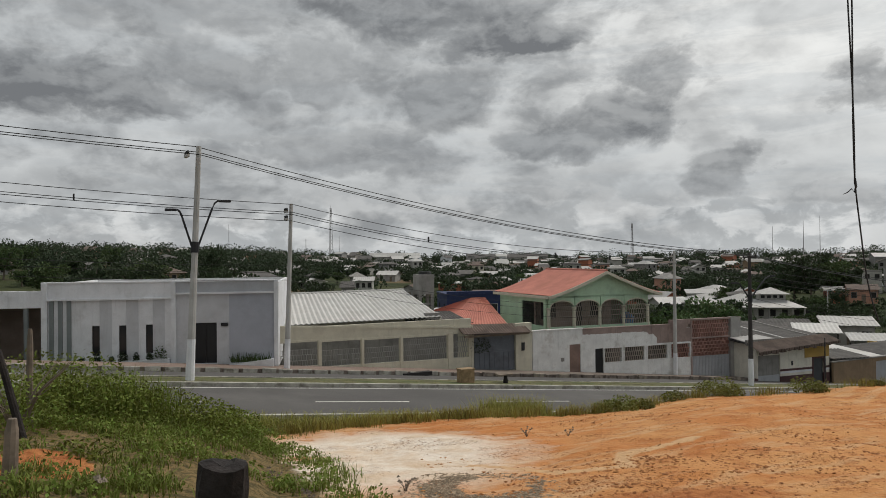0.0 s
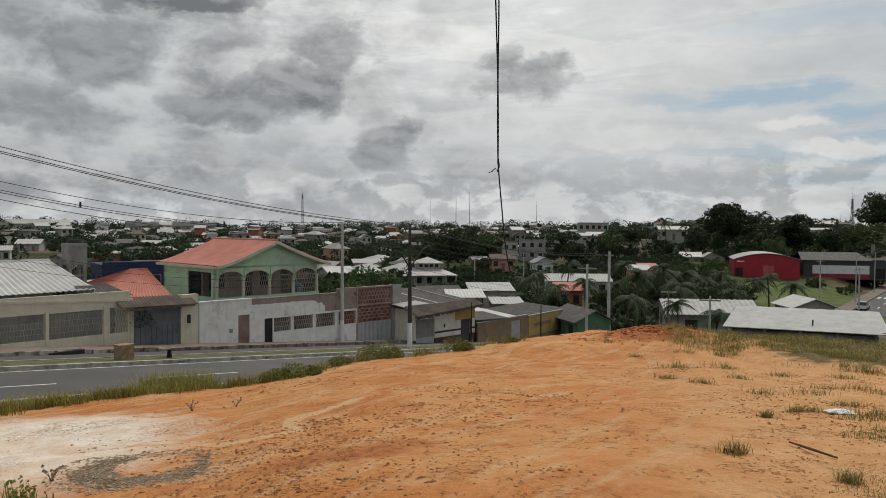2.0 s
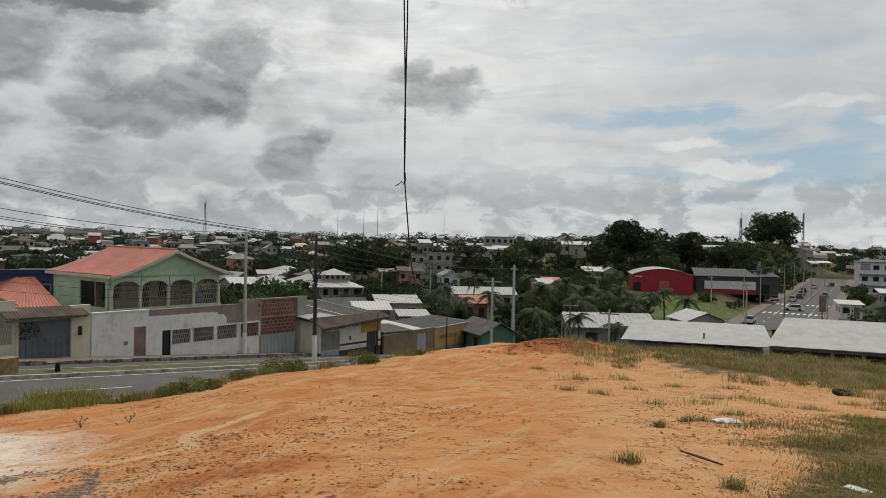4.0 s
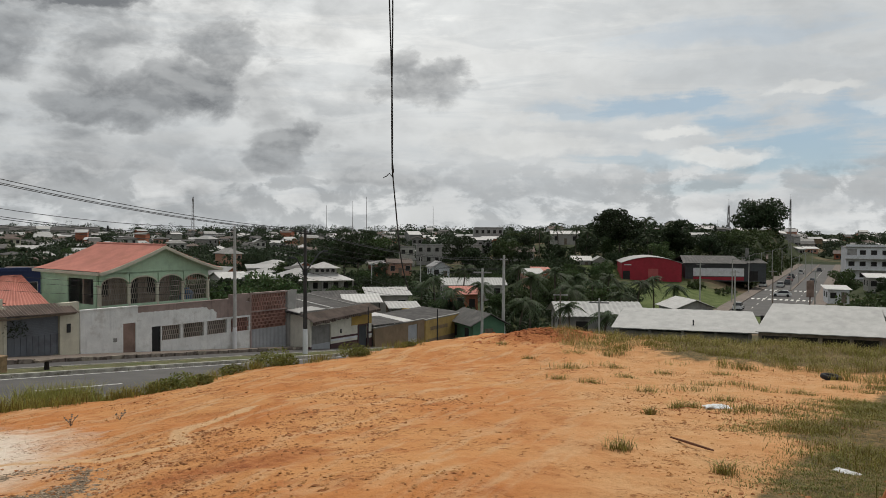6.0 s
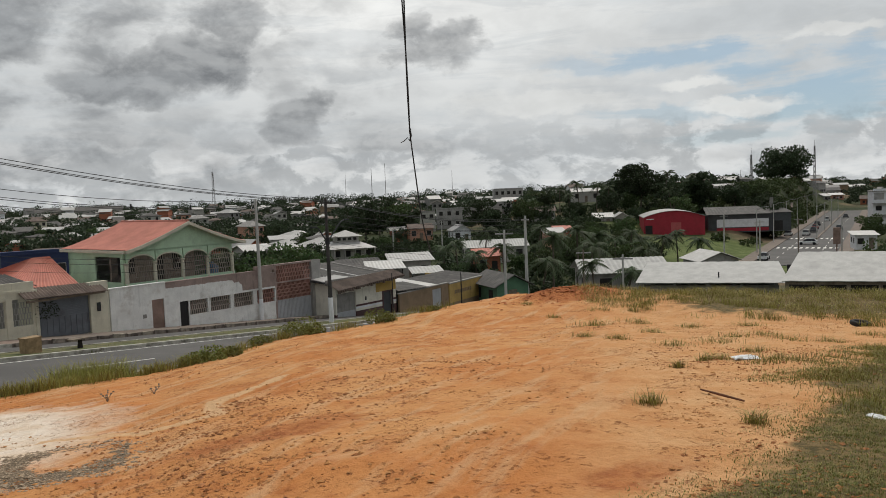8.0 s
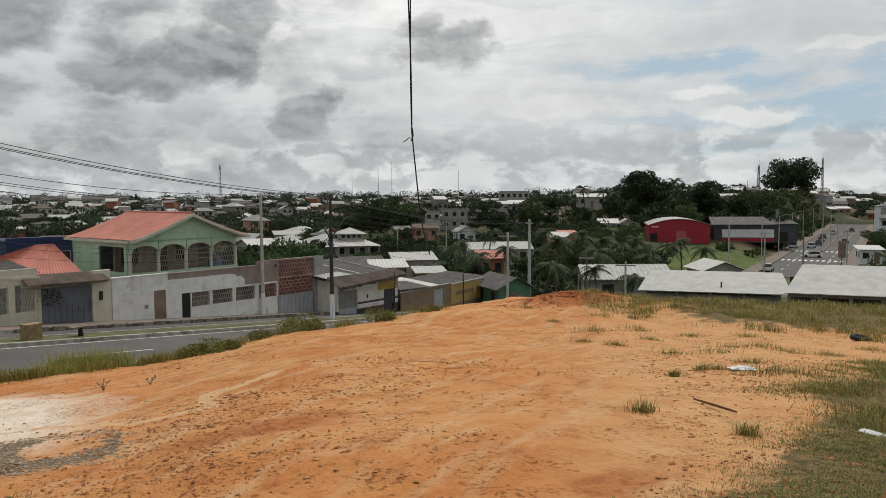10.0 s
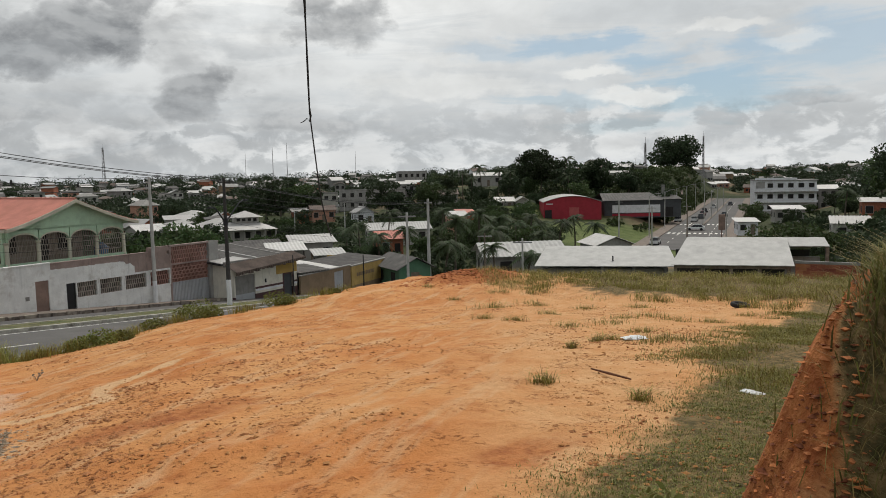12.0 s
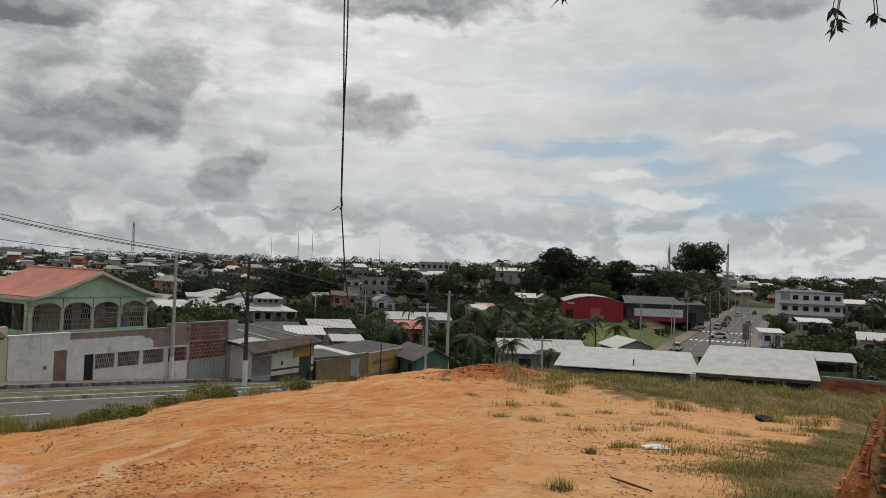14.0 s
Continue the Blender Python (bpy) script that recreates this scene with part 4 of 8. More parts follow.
    for k in range(110):
        x, y, h = rnd.uniform(-2.4, -0.2), rnd.uniform(-0.45, -0.1), rnd.uniform(0.25, 0.62)
        t = rnd.uniform(-0.2, 0.2)
        g.add([(x - 0.03, y, 0), (x + 0.03, y, 0), (x + t, y + rnd.uniform(-0.1, 0.1), h)], [(0, 1, 2)])
    p = m @ Vector((0, 0, 0.3))
    single("spiky_plants", g, LEAF, pose(p.x, p.y, p.z, 0, 0, 8), "row of spiky green plants in the low planter", "plant", kind="stuff")


white_building()


# ---- the cream wall, its gate and the house behind ----
def cream_wall():
    x0, y0, zb = -9.6, 45.0, -6.3
    w = thing("cream_wall", x0, y0, zb, 27, "long cream garden wall with barred openings and posts", "wall")
    Z = lambda z: z - zb
    holes = [(0.1, 2.42, Z(-4.85), Z(-3.42)), (2.63, 5.14, Z(-4.98), Z(-3.48)), (5.32, 7.7, Z(-5.0), Z(-3.53)), (7.92, 11.05, Z(-5.05), Z(-3.55)), (11.45, 12.6, Z(-5.06), Z(-3.5))]
    part("wall", Geo().wall(-0.05, 12.75, 0, Z(-2.55), 0, 0.2, holes), CREAM, w)
    part("coping", Geo().add([(-0.05, -0.05, Z(-2.4)), (-0.05, 0.25, Z(-2.4)), (12.9, 0.25, Z(-3.05)), (12.9, -0.05, Z(-3.05)), (-0.05, -0.05, Z(-2.55)), (-0.05, 0.25, Z(-2.55)), (12.9, 0.25, Z(-3.2)), (12.9, -0.05, Z(-3.2))],
         [(0, 3, 2, 1), (4, 5, 6, 7), (0, 4, 7, 3), (1, 2, 6, 5), (0, 1, 5, 4), (3, 7, 6, 2)]), CREAM, w)
    for h in holes:
        part("lintel", Geo().box(h[0], h[1], -0.04, -0.003, h[3], h[3] + 0.12), CREAM, w)
        low = h[2] + (0.98 if h[0] < 7.9 else 1.36)
        part("pierced_screen", lattice(Geo(), h[0] + 0.02, h[1] - 0.02, h[2] + 0.02, low, 0.1, 0.15, 0.028, 0.05), GREYWALL, w, "pierced pale grey screen blocks")
    for xa, xb in ((2.44, 2.61), (5.16, 5.3), (7.72, 7.9), (11.07, 11.43)):
        part("post", Geo().box(xa, xb, -0.06, -0.002, 0.3, Z(-3.4)), CREAM, w)
    # forecourt wall behind the bars, the house itself
    part("inner_wall", Geo().box(-0.05, 13, 2.3, 2.5, 0, Z(-2.9)), CEMENT, w)
    part("gate_post", Geo().box(12.75, 12.95, -0.05, 0.35, 0, Z(-3.2)), CREAM, w)
    part("gate_post", Geo().box(16.18, 17.45, -0.05, 0.3, 0, Z(-3.05)), CREAM, w, "broad cream pillar with a meter box")
    part("meter_box", Geo().box(16.62, 16.86, -0.1, -0.05, Z(-4.9), Z(-4.35)), IRON, w)
    g = part("gate", Geo().box(12.97, 16.16, 0.1, 0.15, Z(-6.15), Z(-3.5)), STEELGATE, w, "blue-grey sheet steel gate with scuffs")
    for k in range(9):
        x = 13.1 + k * 0.37
        part("gate_rib", Geo().box(x - 0.02, x + 0.02, 0.07, 0.1, Z(-6.12), Z(-4.9)), STEELGATE, g)
    for z in (-4.88, -6.1, -3.55):
        part("gate_rail", Geo().box(12.97, 16.16, 0.065, 0.099, Z(z) - 0.03, Z(z) + 0.03), STEELGATE, g)
    lou = Geo()
    for k in range(12):
        z = Z(-4.8) + k * 0.1
        lou.box(13.0, 16.1, 0.08, 0.099, z, z + 0.05)
    part("louvres", lou, STEELGATE, g)
    can = part("canopy", corrugated(Geo(), (11.85, -0.75, Z(-3.5)), (17.0, -0.75, Z(-3.62)), (17.0, 0.35, Z(-3.1)), (11.85, 0.35, Z(-2.98)), 0.2, 0.06), OLDTILE, w, "weathered brown tiled canopy")
    part("canopy_beam", Geo().box(12.0, 16.9, -0.6, -0.5, Z(-3.74), Z(-3.62)), WOOD, can)
    # hanging plant at the gate
    rnd = random.Random(2)
    part("climber", bush_geo(rnd, 0.7, 1.1, 260, 0.07), LEAFD, w, "dark climbing plant over the gate").location = (13.4, -0.1, Z(-4.8))

    h = thing("grey_roofed_house", -9.4, 49.5, -6.6, 14, "low house with a ribbed pale sheet roof", "house")
    Z2 = lambda z: z + 6.6
    part("wall", Geo().box(-0.5, 9.8, 1.2, 9, 0, Z2(-2.7)), CREAM, h)
    r = part("roof", corrugated(Geo(), (-0.9, -0.3, Z2(-2.75)), (9.7, 0.6, Z2(-2.55)), (8.2, 6.0, Z2(-0.95)), (-0.9, 6.0, Z2(-1.1)), 0.34, 0.07), ZINC, h, "pale ribbed metal roof slope")
    part("roof", corrugated(Geo(), (-0.9, 12.0, Z2(-2.75)), (9.7, 12.0, Z2(-2.75)), (8.2, 6.0, Z2(-0.97)), (-0.9, 6.0, Z2(-1.12)), 0.34, 0.07), ZINC, h)
    part("ridge_cap", Geo().tube([(-0.9, 6.0, Z2(-1.05)), (8.2, 6.0, Z2(-0.9))], 0.09, 6), ZINC, h)
    part("roof", corrugated(Geo(), (7.0, 0.2, Z2(-2.95)), (11.9, 0.6, Z2(-3.0)), (11.0, 3.4, Z2(-2.4)), (8.0, 3.2, Z2(-2.35)), 0.3, 0.06), DARKSHEET, h, "dark lower sheet roof")
    part("gable", Geo().box(8.6, 9.6, 0.7, 8, Z2(-2.7), Z2(-2.3)), CEMENT, h)
    t = thing("water_tank_tower", -1.45, 57.2, -7.6, 22, "grey concrete water tank on four square posts", "water tank")
    Z3 = lambda z: z + 7.6
    for sx in (-0.47, 0.47):
        for sy in (-0.47, 0.47):
            part("post", Geo().box(sx - 0.11, sx + 0.11, sy - 0.11, sy + 0.11, 0, Z3(-1.25)), CEMENT, t)
    part("tank", Geo().box(-0.6, 0.6, -0.6, 0.6, Z3(-1.25), Z3(0.2)), CEMENT, t)
    part("tank_rim", Geo().box(-0.64, 0.64, -0.64, 0.64, Z3(0.0), Z3(0.08)), CEMENT, t)
    part("lid", Geo().tube([(0.1, 0, Z3(0.2)), (0.1, 0, Z3(0.42))], [0.5, 0.45], 14), CABLE, t, "black plastic lid")
    for z in (-2.9, -2.0):
        part("beam", Geo().box(-0.36, 0.36, -0.53, -0.41, Z3(z), Z3(z) + 0.12), CEMENT, t)


cream_wall()


# ---- the green house and its street wall ----
def ribbon(g, rows, y0, y1):
    """One solid board between y0 and y1 that follows rows of (x, lower z, upper z)."""
    k, n = len(g.v), len(rows)
    for x, za, zt in rows:
        g.v += [(x, y0, za), (x, y0, zt), (x, y1, zt), (x, y1, za)]
    for i in range(n - 1):
        a, b = k + 4 * i, k + 4 * i + 4
        g.f += [(a, b, b + 1, a + 1), (a + 1, b + 1, b + 2, a + 2), (a + 2, b + 2, b + 3, a + 3), (a + 3, b + 3, b, a)]
    e = k + 4 * (n - 1)
    g.f += [(k, k + 1, k + 2, k + 3), (e + 3, e + 2, e + 1, e)]
    return g


def green_house():
    zb = -8.3
    Z = lambda z: z - zb
    w = thing("street_wall", 6.1, 53.0, zb, 22, "old white street wall, plaster bare along its top", "wall")
    holes = [(2.84, 3.73, 0.0, Z(-4.72)), (4.93, 5.62, 0.0, Z(-5.12)), (5.68, 7.15, Z(-6.14), Z(-5.14)), (7.38, 9.08, Z(-6.14), Z(-5.14)), (9.38, 11.12, Z(-6.14), Z(-5.14)), (11.48, 13.2, Z(-6.16), Z(-5.14))]
    part("wall", Geo().wall(-0.05, 13.3, 0, Z(-3.98), 0, 0.2, holes), OLDWALL, w)
    part("wall_top", Geo().wall(-0.05, 3.9, Z(-3.98), Z(-3.68), 0, 0.2), OLDWALL, w)
    part("bare_plaster", Geo().wall(3.9, 12.9, Z(-3.98), Z(-3.72), -0.012, 0.2), PINKCEM, w, "bare pinkish plaster strip")
    part("bare_plaster", Geo().wall(10.2, 13.35, Z(-5.0), Z(-3.98), -0.014, -0.001), PINKCEM, w, "bare pinkish plaster patch")
    part("bare_plaster", Geo().wall(11.4, 13.35, Z(-3.72), Z(-3.36), -0.012, 0.2), PINKCEM, w)
    rp = random.Random(51)
    for x0, x1, top, deep in ((3.9, 10.2, -3.98, 0.10), (8.6, 10.25, -3.98, 0.75)):
        n = int((x1 - x0) / 0.18)
        rows = [(x0 + (x1 - x0) * i / n, Z(top) - deep * ((i / n) ** 1.6 if deep > 0.3 else 1.0) * rp.uniform(0.55, 1.1) - 0.02, Z(top)) for i in range(n + 1)]
        part("bare_plaster", ribbon(Geo(), rows, -0.009 - 0.002 * (deep > 0.3), -0.001), PINKCEM, w, "ragged edge where the white paint has flaked off")
    part("coping", Geo().box(-0.1, 3.9, -0.05, 0.25, Z(-3.68), Z(-3.6)), OLDWALL, w)
    part("coping", Geo().box(3.9, 11.4, -0.04, 0.24, Z(-3.72), Z(-3.65)), PINKCEM, w)
    part("door", Geo().box(2.86, 3.71, 0.05, 0.1, 0.2, Z(-4.72)), RUST, w, "walled-up door of bare brown plaster")
    part("door", Geo().box(4.95, 5.6, 0.08, 0.12, 0.2, Z(-5.12)), BLACK, w, "narrow black metal door")
    for h in holes[2:]:
        red = h[0] > 11
        part("pierced_screen", lattice(Geo(), h[0], h[1], h[2], h[3], 0.06, 0.17, 0.05, 0.1), REDLATTICE if red else LATTICE, w, "pierced block screen")
        # added dark sheet and lid, standing in for the shade behind the screen
        part("recess", Geo().box(h[0] - 0.1, h[1] + 0.1, 0.5, 0.56, h[2] - 0.3, h[3] + 0.3).box(h[0] - 0.1, h[1] + 0.1, 0.21, 0.5, h[3] + 0.2, h[3] + 0.26), DARKIN, w, "dark sheet for the shade behind the screen")
        part("screen_frame", Geo().wall(h[0] - 0.08, h[1] + 0.08, h[2] - 0.06, h[3] + 0.08, -0.03, -0.003, [h]), OLDWALL, w)
    part("gate_lattice", lattice(Geo(), 13.4, 16.95, Z(-4.75), Z(-3.48), 0.05, 0.16, 0.055, 0.1), REDLATTICE, w, "large pierced red block screen")
    part("gate_lattice", lattice(Geo(), 13.4, 16.95, Z(-6.15), Z(-4.85), 0.05, 0.13, 0.045, 0.1), REDLATTICE, w, "large pierced block screen")
    # backing added close behind the gate screen to darken its gaps
    part("recess", Geo().box(13.4, 16.95, 0.9, 0.96, 0, Z(-3.6)), BROWNROOM, w, "brown sheet for the shade behind the gate screen")
    part("gate_beam", Geo().box(13.35, 17.0, 0.0, 0.2, Z(-4.85), Z(-4.75)), PINKCEM, w)
    part("gate_beam", Geo().box(13.2, 18.05, -0.05, 0.25, Z(-3.48), Z(-3.36)), PINKCEM, w)
    part("gate_sheet", Geo().box(13.4, 16.95, 0.08, 0.13, 0.1, Z(-6.18)), GREYP, w, "grey ribbed sheet gate")
    rib = Geo()
    for k in range(26):
        x = 13.45 + k * 0.138
        rib.box(x - 0.02, x + 0.02, 0.05, 0.079, 0.15, Z(-6.2))
    part("gate_ribs", rib, GREYP, w)
    part("pillar", Geo().box(17.0, 17.95, -0.08, 0.35, 0, Z(-3.36)), GREYWALL, w, "broad grey cement pillar with dark stains")
    part("pillar_base", Geo().box(13.25, 13.4, -0.03, 0.25, 0, Z(-3.48)), PINKCEM, w)
    part("vent_hole", Geo().box(2.15, 2.4, -0.02, -0.001, Z(-5.85), Z(-5.6)), CEMENT, w)

    h = thing("green_house", 7.56, 56.5, -8.4, 22, "two-storey mint green house with arched porch and orange tile roof", "house")
    Z = lambda z: z + 8.4
    W, D = 9.0, 7.8
    part("lower_storey", Geo().box(0.1, W - 0.1, 1.5, D, 0, Z(-4.25)), OLDWALL, h)
    part("porch_slab", Geo().box(0.0, W, 0.0, D, Z(-4.4), Z(-4.2)), GREEN, h)
    part("porch_parapet", Geo().box(0.0, W, 0.0, 0.15, Z(-4.2), Z(-3.75)), GREEN, h)
    for x in (0.2, 3.0, 6.0, 8.8):
        part("porch_pier", Geo().box(x - 0.15, x + 0.15, 0.05, 0.35, 0, Z(-4.4)), OLDWALL, h)
    bays = [(0.3, 2.14), (2.45, 4.36), (4.68, 6.48), (6.78, 8.7)]
    edges = [0.0, 0.3, 2.14, 2.45, 4.36, 4.68, 6.48, 6.78, 8.7, W]
    for k in range(0, 10, 2):
        xm = (edges[k] + edges[k + 1]) / 2
        part("column", Geo().tube([(xm, 0.12, Z(-4.2)), (xm, 0.12, Z(-2.5)), (xm, 0.12, Z(-2.45)), (xm, 0.12, Z(-2.35))], [0.14, 0.13, 0.18, 0.18], 12), CREAM, h, "pale round porch column")
    for xa, xb in bays:
        rows = []
        for i in range(21):
            u = 0.5 - 0.5 * math.cos(math.pi * i / 20)
            zz = -2.55 + 0.68 * math.sqrt(max(0, 1 - (2 * u - 1) ** 2)) ** 0.8
            rows.append((xa - 0.12 + (xb - xa + 0.24) * u, Z(zz), Z(-1.62)))
        part("arch", ribbon(Geo(), rows, 0.0, 0.24), GREEN, h)
        part("arch_edge", ribbon(Geo(), [(x, z0 - 0.012, z0 + 0.075) for x, z0, _ in rows], -0.03, -0.002), CREAM, h, "pale moulding round the arch")
        part("arch_screen", lattice(Geo(), xa - 0.02, xb + 0.02, Z(-3.75), Z(-1.95), 0.15, 0.17, 0.036, 0.05), LATTICE, h, "pierced screen of thin pale blocks")
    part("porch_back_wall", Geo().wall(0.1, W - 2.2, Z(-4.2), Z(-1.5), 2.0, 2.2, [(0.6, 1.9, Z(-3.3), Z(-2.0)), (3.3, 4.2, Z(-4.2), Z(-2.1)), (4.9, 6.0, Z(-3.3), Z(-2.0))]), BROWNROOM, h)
    for xa, xb, za in ((0.6, 1.9, -3.3), (3.3, 4.2, -4.2), (4.9, 6.0, -3.3)):
        part("window", Geo().box(xa, xb, 2.08, 2.12, Z(za), Z(-2.0)), DARKIN, h, "dark window within the porch")
    part("porch_floor", Geo().box(0.1, W - 0.1, 0.2, D, Z(-4.2), Z(-4.15)), PAVE, h)
    part("ceiling", Geo().box(0.0, W, 0.0, D, Z(-1.62), Z(-1.52)), GREEN, h)
    # side wall with a barred opening
    part("side_wall", Geo().box(0.0, 0.2, 4.0, D, Z(-4.4), Z(-1.62)), GREEN, h)
    part("side_wall", Geo().box(0.0, 0.2, 0.62, 4.0, Z(-4.2), Z(-3.7)), GREEN, h)
    part("side_lintel", Geo().box(0.0, 0.2, 0.62, 4.0, Z(-1.95), Z(-1.62)), GREEN, h)
    g = Geo()
    for i in range(24):
        y = 0.7 + i * 0.14
        g.box(0.08, 0.105, y, y + 0.025, Z(-3.7), Z(-1.95))
    part("side_grille", g, IRON, h, "dark iron bars")
    part("side_pier", Geo().box(0.0, 0.2, 0.3, 0.62, Z(-4.2), Z(-1.62)), GREEN, h)
    part("side_wall", Geo().box(W - 0.2, W, 3.0, D, Z(-4.4), Z(-1.62)), GREEN, h)
    part("back_wall", Geo().box(0, W, D - 0.2, D, Z(-4.4), Z(-1.62)), GREEN, h)
    # gable front, slightly flared
    prof = []
    for i in range(25):
        u = i / 24 * 2 - 1
        prof.append((4.75 + u * 4.95, -1.47 + 1.75 * (1 - abs(u)) ** 1.22))
    g = ribbon(Geo(), [(x, Z(z) - 0.20, Z(z) + 0.02) for x, z in prof], -0.62, -0.5)
    part("fascia", g, CREAM, h, "pale painted gable fascia")
    part("gable", ribbon(Geo(), [(x, Z(-1.63), Z(z) - 0.05) for x, z in prof[1:-1]], 0.0, 0.2), GREEN, h)
    part("fascia", Geo().box(-0.3, -0.2, -0.5, D + 0.7, Z(-1.66), Z(-1.47)), CREAM, h)
    part("fascia", Geo().box(9.7, 9.8, -0.5, D + 0.7, Z(-1.66), Z(-1.47)), CREAM, h)
    for side in (0, 1):
        pr = prof[:13] if side == 0 else prof[12:]
        g = Geo()
        ny = 64
        k = 0
        for i, (x, z) in enumerate(pr):
            for j in range(ny + 1):
                y = -0.55 + (D + 1.25) * j / ny
                g.v.append((x, y, Z(z) + 0.03 + (0.05 if j % 2 else 0.0)))
        for i in range(len(pr) - 1):
            for j in range(ny):
                a = i * (ny + 1) + j
                g.f.append((a, a + ny + 1, a + ny + 2, a + 1))
        part("roof_slope", g, TILE, h, "orange clay tile roof slope")
    part("ridge_tiles", Geo().tube([(4.75, -0.55 + 0.3 * i, Z(0.32)) for i in range(31)], 0.1, 8), TILE, h)
    # something blue stored at the end of the porch
    part("stored_tank", Geo().tube([(7.6, 1.0, Z(-4.15)), (7.6, 1.0, Z(-3.3)), (7.6, 1.0, Z(-2.95))], [0.5, 0.5, 0.15], 14), material("blue_tank_plastic", (0.05, 0.16, 0.32), 0.5, var=0.1), h, "blue plastic tank on the porch")

    e = thing("low_tiled_wing", 0.2, 57.3, -7.6, 22, "low wing with an orange tiled hip roof", "house")
    Z = lambda z: z + 7.6
    part("wall", Geo().box(0.3, 4.6, 0.3, 6.5, 0, Z(-3.5)), CREAM, e)
    part("roof_slope", corrugated(Geo(), (-0.5, -0.6, Z(-3.65)), (4.75, -0.6, Z(-3.65)), (4.75, 3.4, Z(-1.85)), (3.6, 3.4, Z(-1.85)), 0.25, 0.06), TILE, e, "orange clay tile roof slope")
    part("roof_slope", corrugated(Geo(), (-0.5, 7.4, Z(-3.65)), (-0.5, -0.6, Z(-3.65)), (3.6, 3.4, Z(-1.85)), (3.6, 3.45, Z(-1.85)), 0.25, 0.06), TILE, e, "orange clay tile roof slope")
    part("roof_slope", corrugated(Geo(), (4.75, 7.4, Z(-3.65)), (-0.5, 7.4, Z(-3.65)), (3.6, 3.45, Z(-1.85)), (4.75, 3.45, Z(-1.85)), 0.25, 0.06), TILE, e)


green_house()


# ---- buildings down the street and in the valley ----
def at(az, d):
    return d * math.sin(radians(az)), d * math.cos(radians(az))


def window_part(parent, xa, xb, za, zt, y, mat=None, depth=0.06):
    """A recessed dark window with a proud frame on a wall that faces -y."""
    w = part("window", Geo().box(xa, xb, y - 0.02, y - 0.004, za, zt), mat or DARKIN, parent)
    part("window_frame", Geo().wall(xa - 0.07, xb + 0.07, za - 0.07, zt + 0.07, y - depth, y - 0.003, [(xa, xb, za, zt)]), PALE, w)
    return w


def house(x, y, rot, w, d, h, wall=None, roof=None, shape="gable", rise=1.2, wins=3, storeys=1, label="", over=0.5, z=None, category="house", name="house", ridge_x=True, detail=True):
    """A plain house: walls, roof, door and windows towards its front (-y)."""
    wall, roof = wall or PALE, roof or ZINC
    zg = (min(ground_z(x + a * w / 2, y + b * w / 2) for a in (-1, 1) for b in (-1, 1)) - 0.2) if z is None else z
    b = thing(name, x, y, zg, rot, label or "small pale house with a metal sheet roof", category)
    hh = h + 0.2
    g = Geo().box(-w / 2, w / 2, 0, d, 0, hh)
    if shape == "gable" and not ridge_x:
        g.add([(-w / 2, 0, hh), (w / 2, 0, hh), (0, 0, hh + rise), (-w / 2, d, hh), (w / 2, d, hh), (0, d, hh + rise)], [(0, 1, 2), (3, 5, 4), (0, 2, 5, 3), (1, 4, 5, 2)])
    elif shape == "gable":
        g.add([(-w / 2, 0, hh), (-w / 2, d, hh), (-w / 2, d / 2, hh + rise), (w / 2, 0, hh), (w / 2, d, hh), (w / 2, d / 2, hh + rise)], [(0, 2, 1), (3, 4, 5), (0, 3, 5, 2), (1, 2, 5, 4)])
    part("wall", g, wall, b)
    o, e = over, 0.1
    pitch = 0.5 if detail else 1.2
    if shape == "gable" and ridge_x:
        k = rise / (d / 2)
        for s in (0, 1):
            ya, yb = (-o, d / 2) if s == 0 else (d + o, d / 2)
            part("roof", corrugated(Geo(), (-w / 2 - o, ya, hh + e - k * o), (w / 2 + o, ya, hh + e - k * o), (w / 2 + o, yb, hh + rise + e), (-w / 2 - o, yb, hh + rise + e), pitch, 0.05), roof, b)
    elif shape == "gable":
        k = rise / (w / 2)
        for s in (-1, 1):
            part("roof", corrugated(Geo(), (s * (w / 2 + o), -o, hh + e - k * o), (s * (w / 2 + o), d + o, hh + e - k * o), (0, d + o, hh + rise + e), (0, -o, hh + rise + e), pitch, 0.05), roof, b)
    elif shape == "hip":
        c = min(w, d) / 2
        A, B, C, D = (-w / 2 - o, -o, hh), (w / 2 + o, -o, hh), (w / 2 + o, d + o, hh), (-w / 2 - o, d + o, hh)
        if w >= d:
            R0, R1 = (-w / 2 + c, d / 2, hh + rise), (w / 2 - c + 0.01, d / 2, hh + rise)
        else:
            R0, R1 = (0, c, hh + rise), (0.01, d - c, hh + rise)
        g = Geo().add([A, B, C, D, R0, R1], [(0, 1, 5, 4), (1, 2, 5), (2, 3, 4, 5), (3, 0, 4)] if w >= d else [(0, 1, 4), (1, 2, 5, 4), (2, 3, 5), (3, 0, 4, 5)])
        g.add([(p[0], p[1], p[2] - 0.14) for p in (A, B, C, D)] + [A, B, C, D], [(3, 2, 1, 0), (0, 1, 5, 4), (1, 2, 6, 5), (2, 3, 7, 6), (3, 0, 4, 7)])
        part("roof", g, roof, b)
    elif shape == "shed":
        part("roof", corrugated(Geo(), (-w / 2 - o, -o, hh + 0.1), (w / 2 + o, -o, hh + 0.1), (w / 2 + o, d + o, hh + rise), (-w / 2 - o, d + o, hh + rise), pitch, 0.05), roof, b)
    else:
        part("roof", Geo().box(-w / 2 - 0.1, w / 2 + 0.1, -0.1, d + 0.1, hh, hh + 0.18), roof, b)
